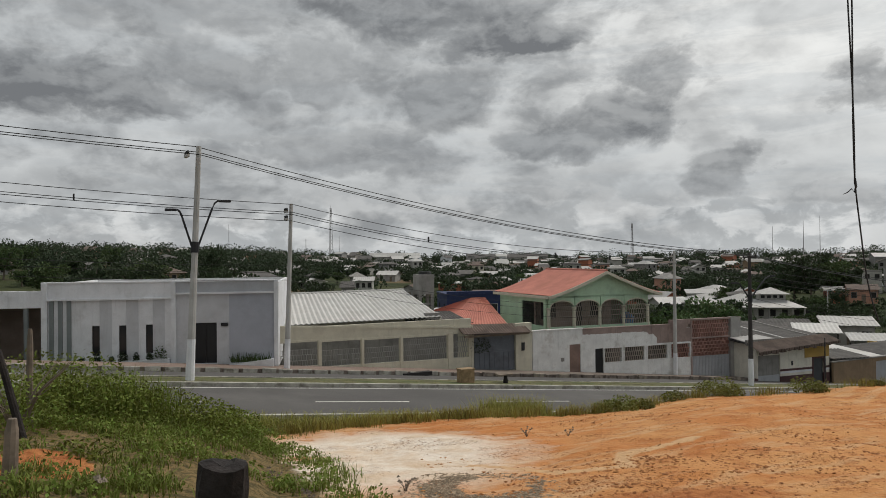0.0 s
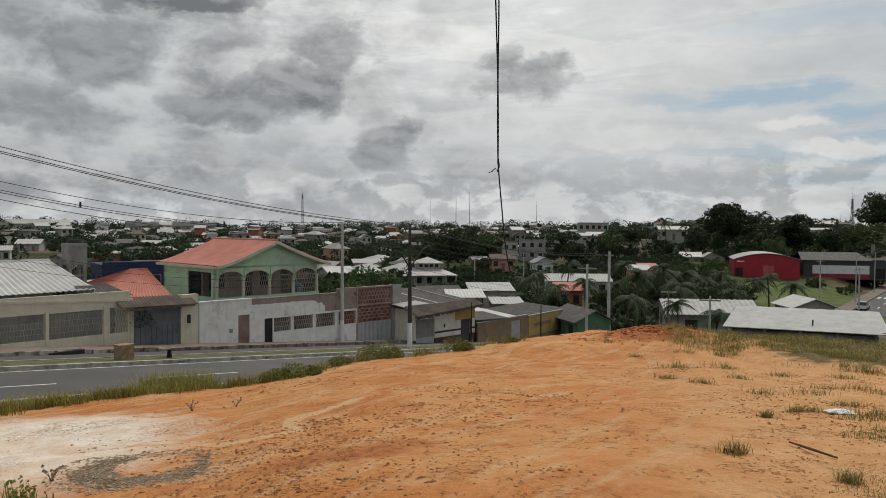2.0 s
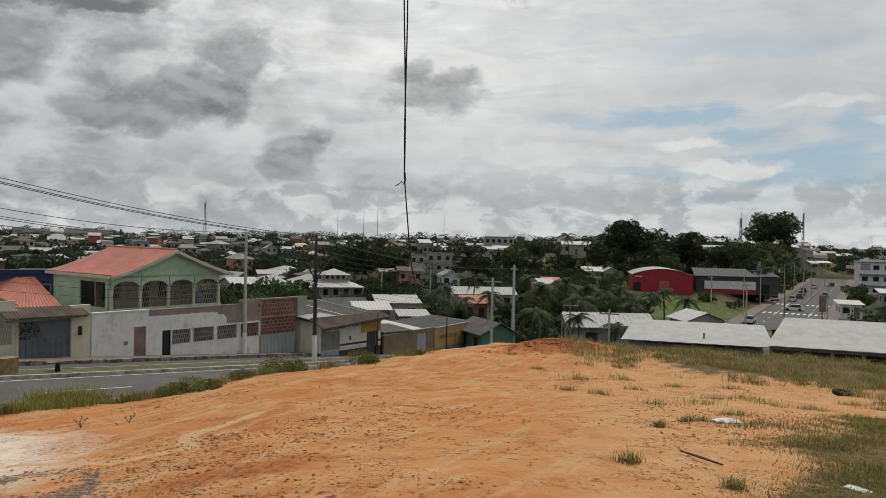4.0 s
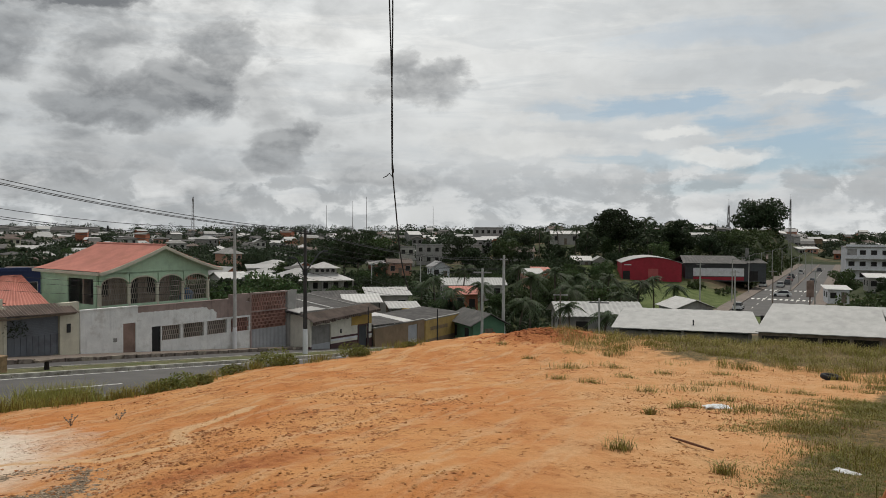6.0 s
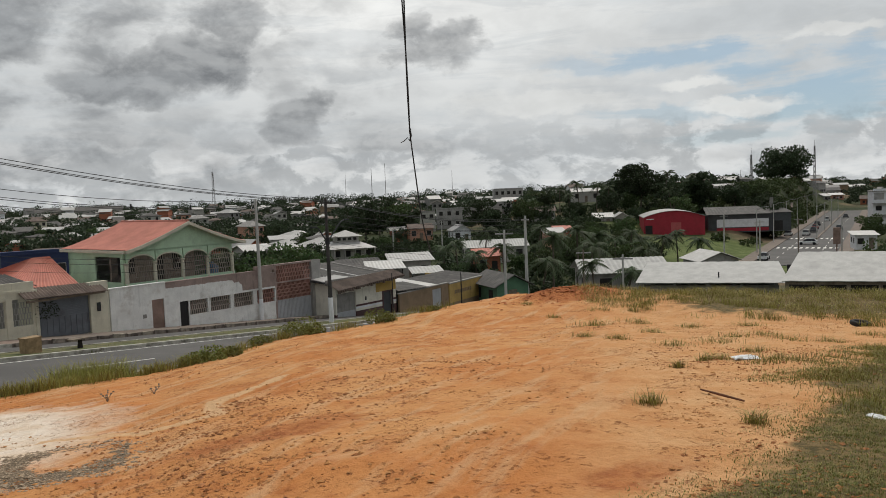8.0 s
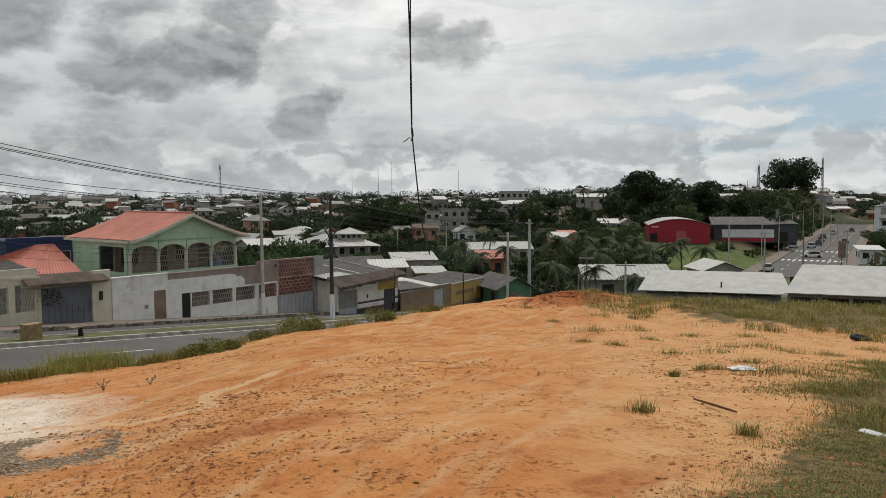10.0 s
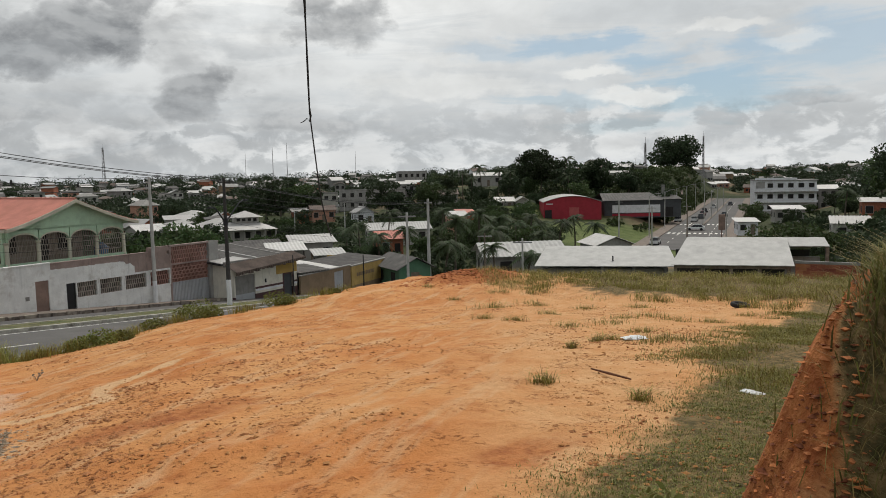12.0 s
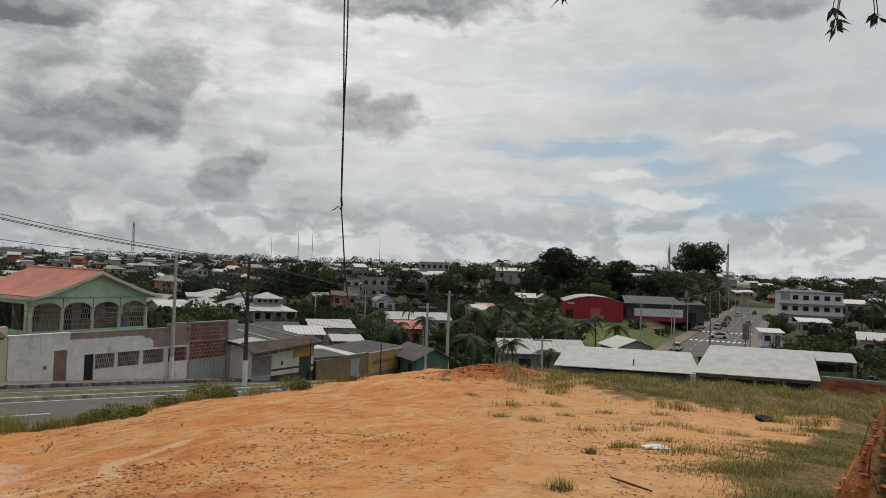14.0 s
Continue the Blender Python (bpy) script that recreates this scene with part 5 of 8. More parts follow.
        part("parapet", Geo().wall(-w / 2, w / 2, hh + 0.18, hh + 0.5, 0, 0.15), wall, b)
    sh = h / storeys
    for st in range(storeys):
        for i in range(wins):
            xc = -w / 2 + w * (i + 0.5) / wins
            z0 = 0.2 + st * sh
            if st == 0 and i == wins // 2 and storeys < 3:
                d1 = part("door", Geo().box(xc - 0.45, xc + 0.45, -0.05, -0.004, 0.1, min(2.2, h)), WOOD if wall is not BRICK else DARKIN, b)
            else:
                ww = min(0.6, w / wins * 0.28)
                window_part(b, xc - ww, xc + ww, z0 + sh * 0.36, z0 + min(sh * 0.78, sh - 0.25), 0.0)
    for i in range(2):
        yc = d * (i + 0.5) / 2
        g = Geo().box(-w / 2 - 0.03, -w / 2 - 0.004, yc - 0.5, yc + 0.5, 0.2 + sh * 0.36, 0.2 + sh * 0.78)
        part("side_window", g, DARKIN, b)
    return b


def shops():
    """The shop, the brown wall, the yellow wall and the green house on the lower side of the street."""
    b = thing("corner_shop", 23.03, 57.34, -8.9, 22.5, "cream corner shop with maroon base and ragged tile eave", "shop")
    Z = lambda z: z + 8.9
    L = 7.3
    SHOPWHITE = material("off_white_shop_paint", (0.72, 0.69, 0.60), 0.8, var=0.08, stain=(0.40, 0.36, 0.30), streaks=0.3)
    part("wall", Geo().wall(0, L, Z(-7.75), Z(-5.35), 0, 0.2, [(0.15, 2.3, Z(-7.9), Z(-6.1)), (5.55, 6.75, Z(-9), Z(-6.55))]), SHOPWHITE, b)
    part("maroon_base", Geo().wall(-0.02, L + 0.02, 0, Z(-7.75), -0.015, 0.2, [(0.15, 2.3, Z(-9), Z(-6.1)), (5.55, 6.75, Z(-9), Z(-6.55))]), MAROON, b, "maroon painted base")
    part("white_band", Geo().wall(2.3, L, Z(-7.55), Z(-7.4), -0.02, -0.001, [(5.5, 6.8, Z(-9), Z(-6.5))]), WHITE, b)
    part("maroon_band", Geo().wall(2.3, L, Z(-7.38), Z(-7.22), -0.02, -0.001, [(5.5, 6.8, Z(-9), Z(-6.5))]), MAROON, b)
    part("ochre_panel", Geo().box(4.75, 7.28, -0.03, -0.002, Z(-6.5), Z(-5.4)), OCHRE, b, "ochre painted sign panel")
    part("shutter", Geo().box(0.15, 2.3, 0.1, 0.14, Z(-7.6), Z(-6.1)), CEMENT, b, "grey roller shutter")
    part("shutter_base", Geo().box(0.15, 2.3, 0.06, 0.12, 0, Z(-7.6)), GREYP, b)
    d = part("door", Geo().box(5.62, 6.68, 0.08, 0.13, 0, Z(-6.6)), DARKGREY, b, "dark painted double door")
    part("door_frame", Geo().wall(5.5, 6.8, 0, Z(-6.48), -0.06, -0.016, [(5.62, 6.68, -1, Z(-6.6))]), MAROON, d)
    part("back", Geo().box(0, L, 4, 4.2, 0, Z(-5.0)), SHOPWHITE, b)
    part("end_wall", Geo().box(L - 0.2, L, 0.2, 4, 0, Z(-5.3)), SHOPWHITE, b)
    part("end_wall", Geo().box(0, 0.2, 0.2, 4, 0, Z(-5.3)), SHOPWHITE, b)
    g = corrugated(Geo(), (-0.4, -0.8, Z(-5.72)), (L + 0.3, -0.8, Z(-5.28)), (L + 0.3, 0.5, Z(-4.85)), (-0.4, 0.5, Z(-5.15)), 0.24, 0.07)
    part("tile_eave", g, OLDTILE, b, "ragged weathered tile eave")
    rnd = random.Random(3)
    g = Geo()
    for k in range(32):
        x = -0.35 + k * 0.25
        up = 0.44 * k / 31
        g.box(x, x + 0.17, -0.84, -0.64, Z(-5.92) + up + rnd.uniform(-0.06, 0.08), Z(-5.68) + up)
    part("eave_tiles", g, OLDTILE, b, "hanging eave tiles")
    part("parapet", Geo().box(-0.4, L + 0.3, 0.5, 0.68, Z(-5.35), Z(-4.95)), CEMENT, b)
    part("roof", corrugated(Geo(), (-0.5, 0.7, Z(-5.2)), (L, 0.7, Z(-4.95)), (L + 1.0, 8.0, Z(-4.35)), (-0.5, 8.0, Z(-4.6)), 0.4, 0.05), DARKSHEET, b, "dark fibre cement roof")
    part("roof", corrugated(Geo(), (L + 1.5, 1.0, Z(-7.0)), (L + 8.0, 1.0, Z(-7.2)), (L + 7.0, 6.5, Z(-6.5)), (L + 1.0, 6.5, Z(-6.2)), 0.4, 0.05), ZINC, b, "pale metal sheet roof")
    part("roof", corrugated(Geo(), (L + 0.3, -0.1, Z(-6.75)), (L + 4.5, -0.1, Z(-6.85)), (L + 4.0, 2.5, Z(-6.45)), (L + 0.3, 2.5, Z(-6.25)), 0.4, 0.05), DARKSHEET, b)
    part("rear_block", Geo().box(L + 0.2, L + 7.6, 1.3, 6.3, 0, Z(-7.3)), CEMENT, b)
    part("roof_sheet", corrugated(Geo(), (-0.45, 0.72, Z(-5.08)), (2.6, 0.72, Z(-4.98)), (2.3, 2.2, Z(-4.83)), (-0.45, 2.2, Z(-4.92)), 0.4, 0.05), ZINC, b, "pale replacement sheet on the dark roof")
    part("roof_batten", Geo().slab([(3.4, 0.75, Z(-4.98)), (3.55, 0.75, Z(-4.97)), (4.2, 7.8, Z(-4.36)), (4.05, 7.8, Z(-4.37))], 0.06), ZINC, b)
    part("roof_batten", Geo().slab([(6.0, 0.75, Z(-4.88)), (6.12, 0.75, Z(-4.87)), (6.9, 7.8, Z(-4.26)), (6.78, 7.8, Z(-4.27))], 0.06), CEMENT, b)
    part("wall_lamp", Geo().box(1.9, 2.0, -1.5, -1.42, Z(-6.7), Z(-6.4)), BLACK, b)
    w = thing("brown_wall", 30.0, 59.9, -9.9, 29.0, "brown painted yard wall with a patched gate", "wall")
    Z = lambda z: z + 9.9
    part("wall", Geo().wall(0, 8.3, 0, Z(-7.0), 0, 0.18, [(5.4, 7.0, 0, Z(-7.3))]), BROWNWALL, w)
    part("patched_gate", Geo().box(5.42, 6.98, 0.05, 0.1, 0, Z(-7.3)), GREYP, w, "grey patched metal gate")
    part("coping", Geo().box(-0.05, 8.35, -0.05, 0.23, Z(-7.0), Z(-6.92)), CEMENT, w)
    y = thing("yellow_wall", 37.4, 63.95, -10.6, 30.5, "yellow ochre hall wall with rows of vent blocks", "building")
    Z = lambda z: z + 10.6
    part("wall", Geo().box(0, 9.1, 0, 0.2, 0, Z(-7.15)), YELLOW, y)
    part("coping", Geo().box(-0.05, 9.15, -0.05, 0.25, Z(-7.15), Z(-7.05)), CEMENT, y)
    part("brown_band", Geo().box(-0.0, 9.1, -0.012, -0.001, 0, Z(-9.0)), BROWNWALL, y)
    for xa, xb in ((1.0, 4.6), (6.0, 8.6)):
        for k in range(int((xb - xa) / 0.36)):
            x = xa + k * 0.36
            part("vent_block", Geo().box(x, x + 0.25, -0.03, -0.002, Z(-8.2), Z(-7.85)), BROWNWALL, y)
    part("side_wall", Geo().box(8.9, 9.1, 0.2, 8, 0, Z(-7.15)), YELLOW, y)
    part("roof", corrugated(Geo(), (0, 0.2, Z(-7.2)), (9.1, 0.2, Z(-7.2)), (9.1, 5.5, Z(-6.85)), (0, 5.5, Z(-6.85)), 0.4, 0.05), DARKSHEET, y)


shops()
SPOTS = []


def placed(x, y, r):
    SPOTS.append((x, y, r))


def known_buildings():
    def put(az, d, *args, **kw):
        x, y = at(az, d)
        placed(x, y, args[1] * 0.8)
        return house(x, y, *args, **kw)
    put(35.0, 76, -10, 3.4, 6, 2.5, TEALGREEN, DARKSHEET, "gable", 0.9, 1, ridge_x=False, z=-10.3, label="small green painted house with grey sheet roof")
    # sheds below the lot
    b = thing("long_shed", 45.4, 39.75, -9.2, -47.7, "long low shed with a weathered pale roof", "shed")
    w = 10.4
    part("wall", Geo().box(-w / 2 + 0.3, w / 2 - 0.3, 0.5, 10, 0, 3.2), CEMENT, b)
    part("roof", corrugated(Geo(), (-w / 2, -0.2, 3.45), (w / 2 + 0.4, -0.2, 3.45), (w / 2 + 0.2, 5.6, 4.45), (-w / 2 + 0.6, 5.6, 4.45), 1.1, 0.018, 2), SHEET, b, "weathered pale roof slope")
    part("roof", corrugated(Geo(), (-w / 2, 11.2, 3.45), (w / 2, 11.2, 3.45), (w / 2 + 0.2, 5.6, 4.45), (-w / 2 + 0.6, 5.6, 4.45), 1.1, 0.018, 2), SHEET, b)
    part("vent_pipe", Geo().tube([(0.8, 1.2, 3.6), (0.8, 1.2, 4.1)], 0.06, 6), IRON, b)
    for k in range(5):
        xx = -w / 2 + 0.5 + k * (w - 1) / 4
        part("post", Geo().box(xx - 0.1, xx + 0.1, 0.0, 0.2, 0, 3.38), CEMENT, b)
    b = thing("open_shed", 42.9, 27.2, -7.5, -51.8, "open shed on posts with a weathered pale roof", "shed")
    part("roof", corrugated(Geo(), (-3.6, -0.1, 3.08), (3.6, -0.1, 3.08), (3.9, 4.8, 4.4), (-2.4, 4.8, 4.4), 1.1, 0.018, 2), SHEET, b, "weathered pale roof slope")
    part("roof", corrugated(Geo(), (3.85, 3.2, 3.97), (6.2, 3.2, 3.97), (6.2, 4.8, 4.4), (3.9, 4.8, 4.4), 1.1, 0.018, 1), SHEET, b, "weathered pale roof slope")
    part("roof", corrugated(Geo(), (-2.4, 9.4, 3.2), (6.2, 9.4, 3.2), (6.2, 4.8, 4.4), (-2.4, 4.8, 4.4), 1.1, 0.018, 2), SHEET, b)
    part("eave_beam", Geo().box(-3.4, 3.4, 0.05, 0.17, 2.85, 3.03), WOOD, b)
    for k in range(5):
        xx = -3.3 + k * 1.65
        part("post", Geo().box(xx - 0.1, xx + 0.1, 0.02, 0.22, 0, 2.85), WOOD, b)
    part("back_wall", Geo().box(-3.0, 6.0, 8.4, 8.6, 0, 3.2), DARKIN, b)
    part("floor_slab", Geo().box(-3.6, 6.2, 0, 8.4, -0.6, 0.05), CEMENT, b)
    part("post", Geo().box(6.0, 6.2, 3.3, 3.5, 0, 3.9), WOOD, b)
    part("dwarf_wall", Geo().box(3.9, 6.0, 5.0, 5.2, 0, 3.1), CEMENT, b)
    # raw brick yard wall beside it
    bw = thing("brick_wall", 44.0, 23.7, -7.9, -66, "unplastered red brick yard wall", "wall")
    part("wall", Geo().box(0, 6.5, 0, 0.14, 0, 3.78), BRICK, bw)
    part("tie_beam", Geo().box(-0.05, 6.55, -0.03, 0.17, 3.78, 3.93), CEMENT, bw)
    me = Geo().box(-0.185, 0.185, -0.02, 0.0, -0.085, 0.085).mesh("brick", material("single_brick", (0.37, 0.13, 0.07), 0.9, var=0.2, spread=0.25))
    for r in range(8):
        for c in range(16):
            ob = new("brick", me)
            ob.parent = bw
            ob.location = (0.22 + c * 0.385 + (0.19 if r % 2 else 0), -0.001, 3.65 - r * 0.19)
    x, y = at(43.2, 78)
    house(x, y, -30, 8, 6, 2.6, CEMENT, SHEET, "gable", 1.0, 2, z=-9.6, label="low shed roof between the palms")
    x, y = at(49.6, 110)
    placed(x, y, 6)
    house(x, y, -25, 5.2, 6, 2.6, GREYWALL, ZINC, "gable", 1.0, 2, z=-11.6, ridge_x=False, label="small grey hut with a pale gable roof")
    # the pavilion with two tiers of roof
    x, y = at(23.0, 168)
    placed(x, y, 9)
    z = -12.2
    p = thing("pavilion_house", x, y, z, -15, "white pavilion house with a two-tier pale roof", "house")
    part("wall", Geo().box(-4.2, 4.2, 0, 8, 0, 2.6), PALE, p)
    part("lower_roof", Geo().add([(-6, -1.8, 2.7), (6, -1.8, 2.7), (6, 9.8, 2.7), (-6, 9.8, 2.7), (-2.8, 1.4, 4.0), (2.8, 1.4, 4.0), (2.8, 6.6, 4.0), (-2.8, 6.6, 4.0)], [(0, 1, 5, 4), (1, 2, 6, 5), (2, 3, 7, 6), (3, 0, 4, 7), (3, 2, 1, 0)]), ZINC, p)
    part("lantern", Geo().box(-2.5, 2.5, 1.6, 6.4, 4.0, 5.2), PALE, p)
    part("upper_roof", Geo().add([(-3.4, 0.8, 5.2), (3.4, 0.8, 5.2), (3.4, 7.2, 5.2), (-3.4, 7.2, 5.2), (0, 4, 6.5)], [(0, 1, 4), (1, 2, 4), (2, 3, 4), (3, 0, 4), (3, 2, 1, 0)]), ZINC, p)
    for k in range(6):
        xx = -5.5 + k * 2.2
        part("column", Geo().tube([(xx, -1.4, 0), (xx, -1.4, 2.7)], 0.16, 8), PALE, p)
        part("window", Geo().box(xx + 0.5 - 0.4 * (k > 4), xx + 1.5 - 0.4 * (k > 4), -0.03, -0.004, 0.9, 2.2), DARKIN, p)
    for k in range(4):
        part("lantern_window", Geo().box(-2.1 + k * 1.15, -1.4 + k * 1.15, 1.57, 1.596, 4.35, 4.95), DARKIN, p)
    put(27.6, 116, -20, 5.8, 5, 3.0, PALE, ZINC, "shed", 0.9, 3, z=-11.6, over=0.6, label="low house with a bright metal roof")
    put(25.7, 109, -20, 4.4, 5, 2.6, PALE, ZINC, "shed", 0.8, 2, z=-11.6, over=0.6, label="low house with a bright metal roof")
    put(28.8, 106, -20, 3.6, 4, 2.4, CEMENT, SHEET, "shed", 0.6, 2, z=-11.9, label="grey house with a worn metal roof")
    put(24.0, 118, -10, 6, 8, 3.0, CEMENT, DARKSHEET, "gable", 1.0, 3, z=-12.4)
    # apartment blocks
    x, y = at(32.0, 262)
    b = house(x, y, -28, 22, 9, 6.4, GREYWALL, CEMENT, "flat", 0, 8, 2, z=-10.6, name="apartment_block", category="building", label="long unfinished grey apartment block of two storeys")
    placed(x, y, 14)
    x, y = at(34.3, 272)
    house(x, y, -28, 8, 9, 7.2, GREYWALL, ZINC, "gable", 0.8, 3, 2, z=-9.6, name="apartment_block", category="building", label="grey rendered block with a pale roof")
    x, y = at(28.9, 255)
    house(x, y, -28, 5, 8, 6.2, PALE, CEMENT, "flat", 0, 2, 2, z=-11, name="apartment_block", category="building", label="pale two-storey block with an open upper floor")
    x, y = at(34.9, 335)
    placed(x, y, 14)
    house(x, y, -30, 12.5, 9, 6.8, GREYWALL, CEMENT, "flat", 0, 5, 2, z=-5.0, name="apartment_block", category="building", label="grey apartment block standing on the hilltop")
    put(35.3, 318, -30, 9, 7, 4.0, BRICK, ZINC, "gable", 0.8, 3, z=-6.4, label="raw brick house below the hilltop block")
    put(28.4, 212, -20, 6.2, 7, 3.2, PINK, OLDTILE, "gable", 1.0, 3, z=-11.2, label="salmon pink house with a brown roof")
    put(26.9, 216, -20, 5.0, 7, 3.0, BRICK, ZINC, "shed", 0.8, 2, z=-11.6)
    put(31.4, 200, -20, 4.6, 7, 3.0, WHITE, ZINC, "gable", 1.3, 2, z=-11.4, ridge_x=False, label="white gabled house beside the lane")
    put(38.2, 150, -30, 3.6, 5, 3.2, PINK, ZINC, "shed", 0.8, 2, z=-10.3, label="salmon hut with a pale lean-to roof")
    put(38.9, 155, -30, 2.8, 5, 3.4, BRICK, TILE, "shed", 0.6, 1, z=-10.2, label="raw brick hut among palms")
    put(33.3, 118, -20, 3.6, 5, 2.8, BRICK, TILE, "gable", 0.9, 2, z=-11.2, label="small brick house with a red roof")
    put(33.9, 140, -25, 11, 6, 2.8, PALE, SHEET, "gable", 1.0, 4, z=-11.4, label="long pale house behind the palms")
    put(37.4, 222, -30, 6.4, 6, 2.8, PALE, OLDTILE, "gable", 1.1, 3, z=-7.6, label="pale house with a red-brown roof on the hillside")
    put(41.7, 217, -35, 4.8, 6, 2.5, PALE, ZINC, "gable", 1.0, 2, z=-9.4, label="small pale hut with a bright roof on the slope")
    put(43.0, 215, -35, 3.4, 5, 2.6, PALE, ZINC, "gable", 1.0, 2, z=-9.4, ridge_x=False, label="small pale hut with a bright roof on the slope")
    # the crimson hall and the grey one beside it
    x, y = at(46.6, 198)
    placed(x, y, 13)
    b = thing("crimson_hall", x, y, -11.0, -40, "large crimson painted hall with a low arched roof", "hall")
    n, w = 16, 14.4
    for nm, yy0, yy1 in (("front_wall", 0, 0.25), ("back_wall", 15.8, 16)):
        h = lambda u: 4.5 + 1.5 * (1 - (2 * u - 1) ** 2)
        g = ribbon(Geo(), [(-w / 2 + w * i / n, 0.0, h(i / n)) for i in range(n + 1)], yy0, yy1)
        part(nm, g, REDPAINT, b)
    part("side_wall", Geo().box(-w / 2, -w / 2 + 0.2, 0.25, 15.8, 0, 4.5), REDPAINT, b)
    part("side_wall", Geo().box(w / 2 - 0.2, w / 2, 0.25, 15.8, 0, 4.5), REDPAINT, b)
    g = ribbon(Geo(), [(-w / 2 - 0.2 + (w + 0.4) * i / n, h(i / n) + 0.02, h(i / n) + 0.12) for i in range(n + 1)], -0.3, 16.3)
    part("roof", g, ZINC, b)
    part("shutter", Geo().box(-0.8, 1.6, -0.06, -0.003, 0.9, 3.2), material("faded_red_shutter", (0.45, 0.10, 0.10), 0.6, var=0.1), b, "faded red roller shutter")
    part("door", Geo().box(-6.9, -5.2, -0.06, -0.003, 0, 2.6), DARKIN, b, "dark open doorway")
    part("wall_mark", Geo().box(-6.6, -4.9, -0.05, -0.003, 4.0, 4.25), WHITE, b, "pale painted bar")
    x, y = at(50.9, 206)
    placed(x, y, 12)
    b = thing("grey_hall", x, y, -11.0, -38, "dark grey hall with a white band and red base", "hall")
    part("wall", Geo().box(-7.4, 7.0, 0, 14, 0, 4.4), DARKGREY, b)
    part("white_band", Geo().box(-5.4, 6.9, -0.06, -0.003, 1.3, 3.3), WHITE, b, "white painted panel band")
    part("red_base", Geo().box(-5.4, 6.9, -0.07, -0.003, 0.3, 1.1), REDPAINT, b, "red painted base")
    part("roof", corrugated(Geo(), (-8, -0.8, 4.5), (7.4, -0.8, 4.5), (6.0, 7, 6.2), (-7.4, 7, 6.2), 0.8, 0.06), DARKSHEET, b)
    part("roof", corrugated(Geo(), (-8, 14.8, 4.5), (7.4, 14.8, 4.5), (6.0, 7, 6.2), (-7.4, 7, 6.2), 0.8, 0.06), DARKSHEET, b)
    part("annexe", Geo().box(7.05, 12.5, 1, 12, 0, 4.6), DARKGREY, b, "dark grey annexe")
    part("annexe_roof", corrugated(Geo(), (6.8, 0.6, 4.6), (12.9, 0.6, 4.6), (12.4, 7, 5.6), (7.2, 7, 5.6), 0.8, 0.06), DARKSHEET, b)
    part("annexe_door", Geo().box(8.2, 10.5, 0.95, 0.996, 0.2, 2.6), DARKIN, b)
    part("chimney", Geo().box(9.2, 9.9, 7, 7.7, 5, 8.2), CEMENT, b)
    # the white apartment house by the avenue
    x, y = at(60.9, 246)
    placed(x, y, 12)
    b = thing("white_apartment_house", x, y, -12.3, -52, "white three-storey apartment house with balconies", "building")
    part("wall", Geo().box(-8.3, 8.3, 0, 11, 0, 9.6), WHITE, b)
    part("flat_roof", Geo().box(-8.6, 8.6, -0.4, 11.2, 9.6, 9.8), CEMENT, b)
    part("parapet", Geo().wall(-8.3, 3.0, 9.8, 10.4, 0, 0.2), WHITE, b)
    for st in range(3):
        z0 = 0.3 + st * 3.15
        for k in range(6):
            xc = -6.9 + k * 2.76
            if k == 0 and st == 2:
                continue
            window_part(b, xc - 0.7, xc + 0.7, z0 + 1.0, z0 + 2.2, 0.0)
        s = part("balcony", Geo().box(-8.5, 8.5, -1.1, -0.01, z0 - 0.35, z0 - 0.15), CEMENT, b)
        part("balcony_wall", Geo().box(-8.5, 8.5, -1.1, -1.0, z0 - 0.15, z0 + 0.55), WHITE if st else GREYWALL, s)
    part("loggia", Geo().box(-8.0, -5.6, -0.03, -0.004, 7.4, 9.2), GREYWALL, b)
    x, y = at(63.5, 250)
    house(x, y, -55, 5, 9, 6.5, PALE, ZINC, "gable", 1.0, 2, 2, z=-12, label="pale narrow house beside the apartment house")
    put(64.9, 140, -60, 5.2, 8, 3.0, PALE, ZINC, "gable", 0.9, 2, z=-11.0, label="low white house with a bright roof")
    put(58.6, 162, -50, 3.6, 6, 2.4, WHITE, ZINC, "shed", 0.5, 2, z=-11.8, label="small white kiosk by the avenue")
    put(61.2, 205, -50, 6.5, 6, 3.0, PALE, ZINC, "shed", 0.8, 3, z=-12.2)
    put(66.3, 160, -60, 4.5, 5, 3.0, BRICK, ZINC, "shed", 0.7, 2, z=-8.5)
    put(49.7, 262, -40, 10, 8, 3.6, PALE, ZINC, "shed", 0.8, 4, z=-3.6, label="pale flat house on the hilltop")
    put(40.5, 262, -35, 9, 8, 3.4, PALE, ZINC, "gable", 1.0, 3, z=-3.4, label="pale house on the hilltop behind palms")
    put(2.3, 110, 10, 8, 8, 6.2, BLUE, BLUE, "flat", 0, 3, z=-10.5, label="long dark blue shed behind the roofs", name="shed")
    put(5.5, 114, 10, 7, 8, 6.0, BLUE, BLUE, "flat", 0, 3, z=-10.8, label="dark blue shed behind the roofs", name="shed")
    put(1.2, 82, 16, 6.0, 6, 2.6, CEMENT, ZINC, "shed", 0.7, 2, z=-7.9, label="low grey house with a silver roof")
    put(16.6, 175, 5, 6, 8, 3.2, PALE, ZINC, "gable", 1.2, 3, 1, label="white house with a bright roof")
    put(18.6, 165, -5, 6, 8, 3.6, CEMENT, SHEET, "shed", 0.8, 3, 1)
    put(20.9, 178, -10, 7, 8, 3.2, PALE, SHEET, "hip", 1.4, 4, 1, label="wide pale house with a hipped roof")
    put(-4.0, 96, 10, 6, 7, 3, PALE, ZINC, "gable", 1.0, 2)
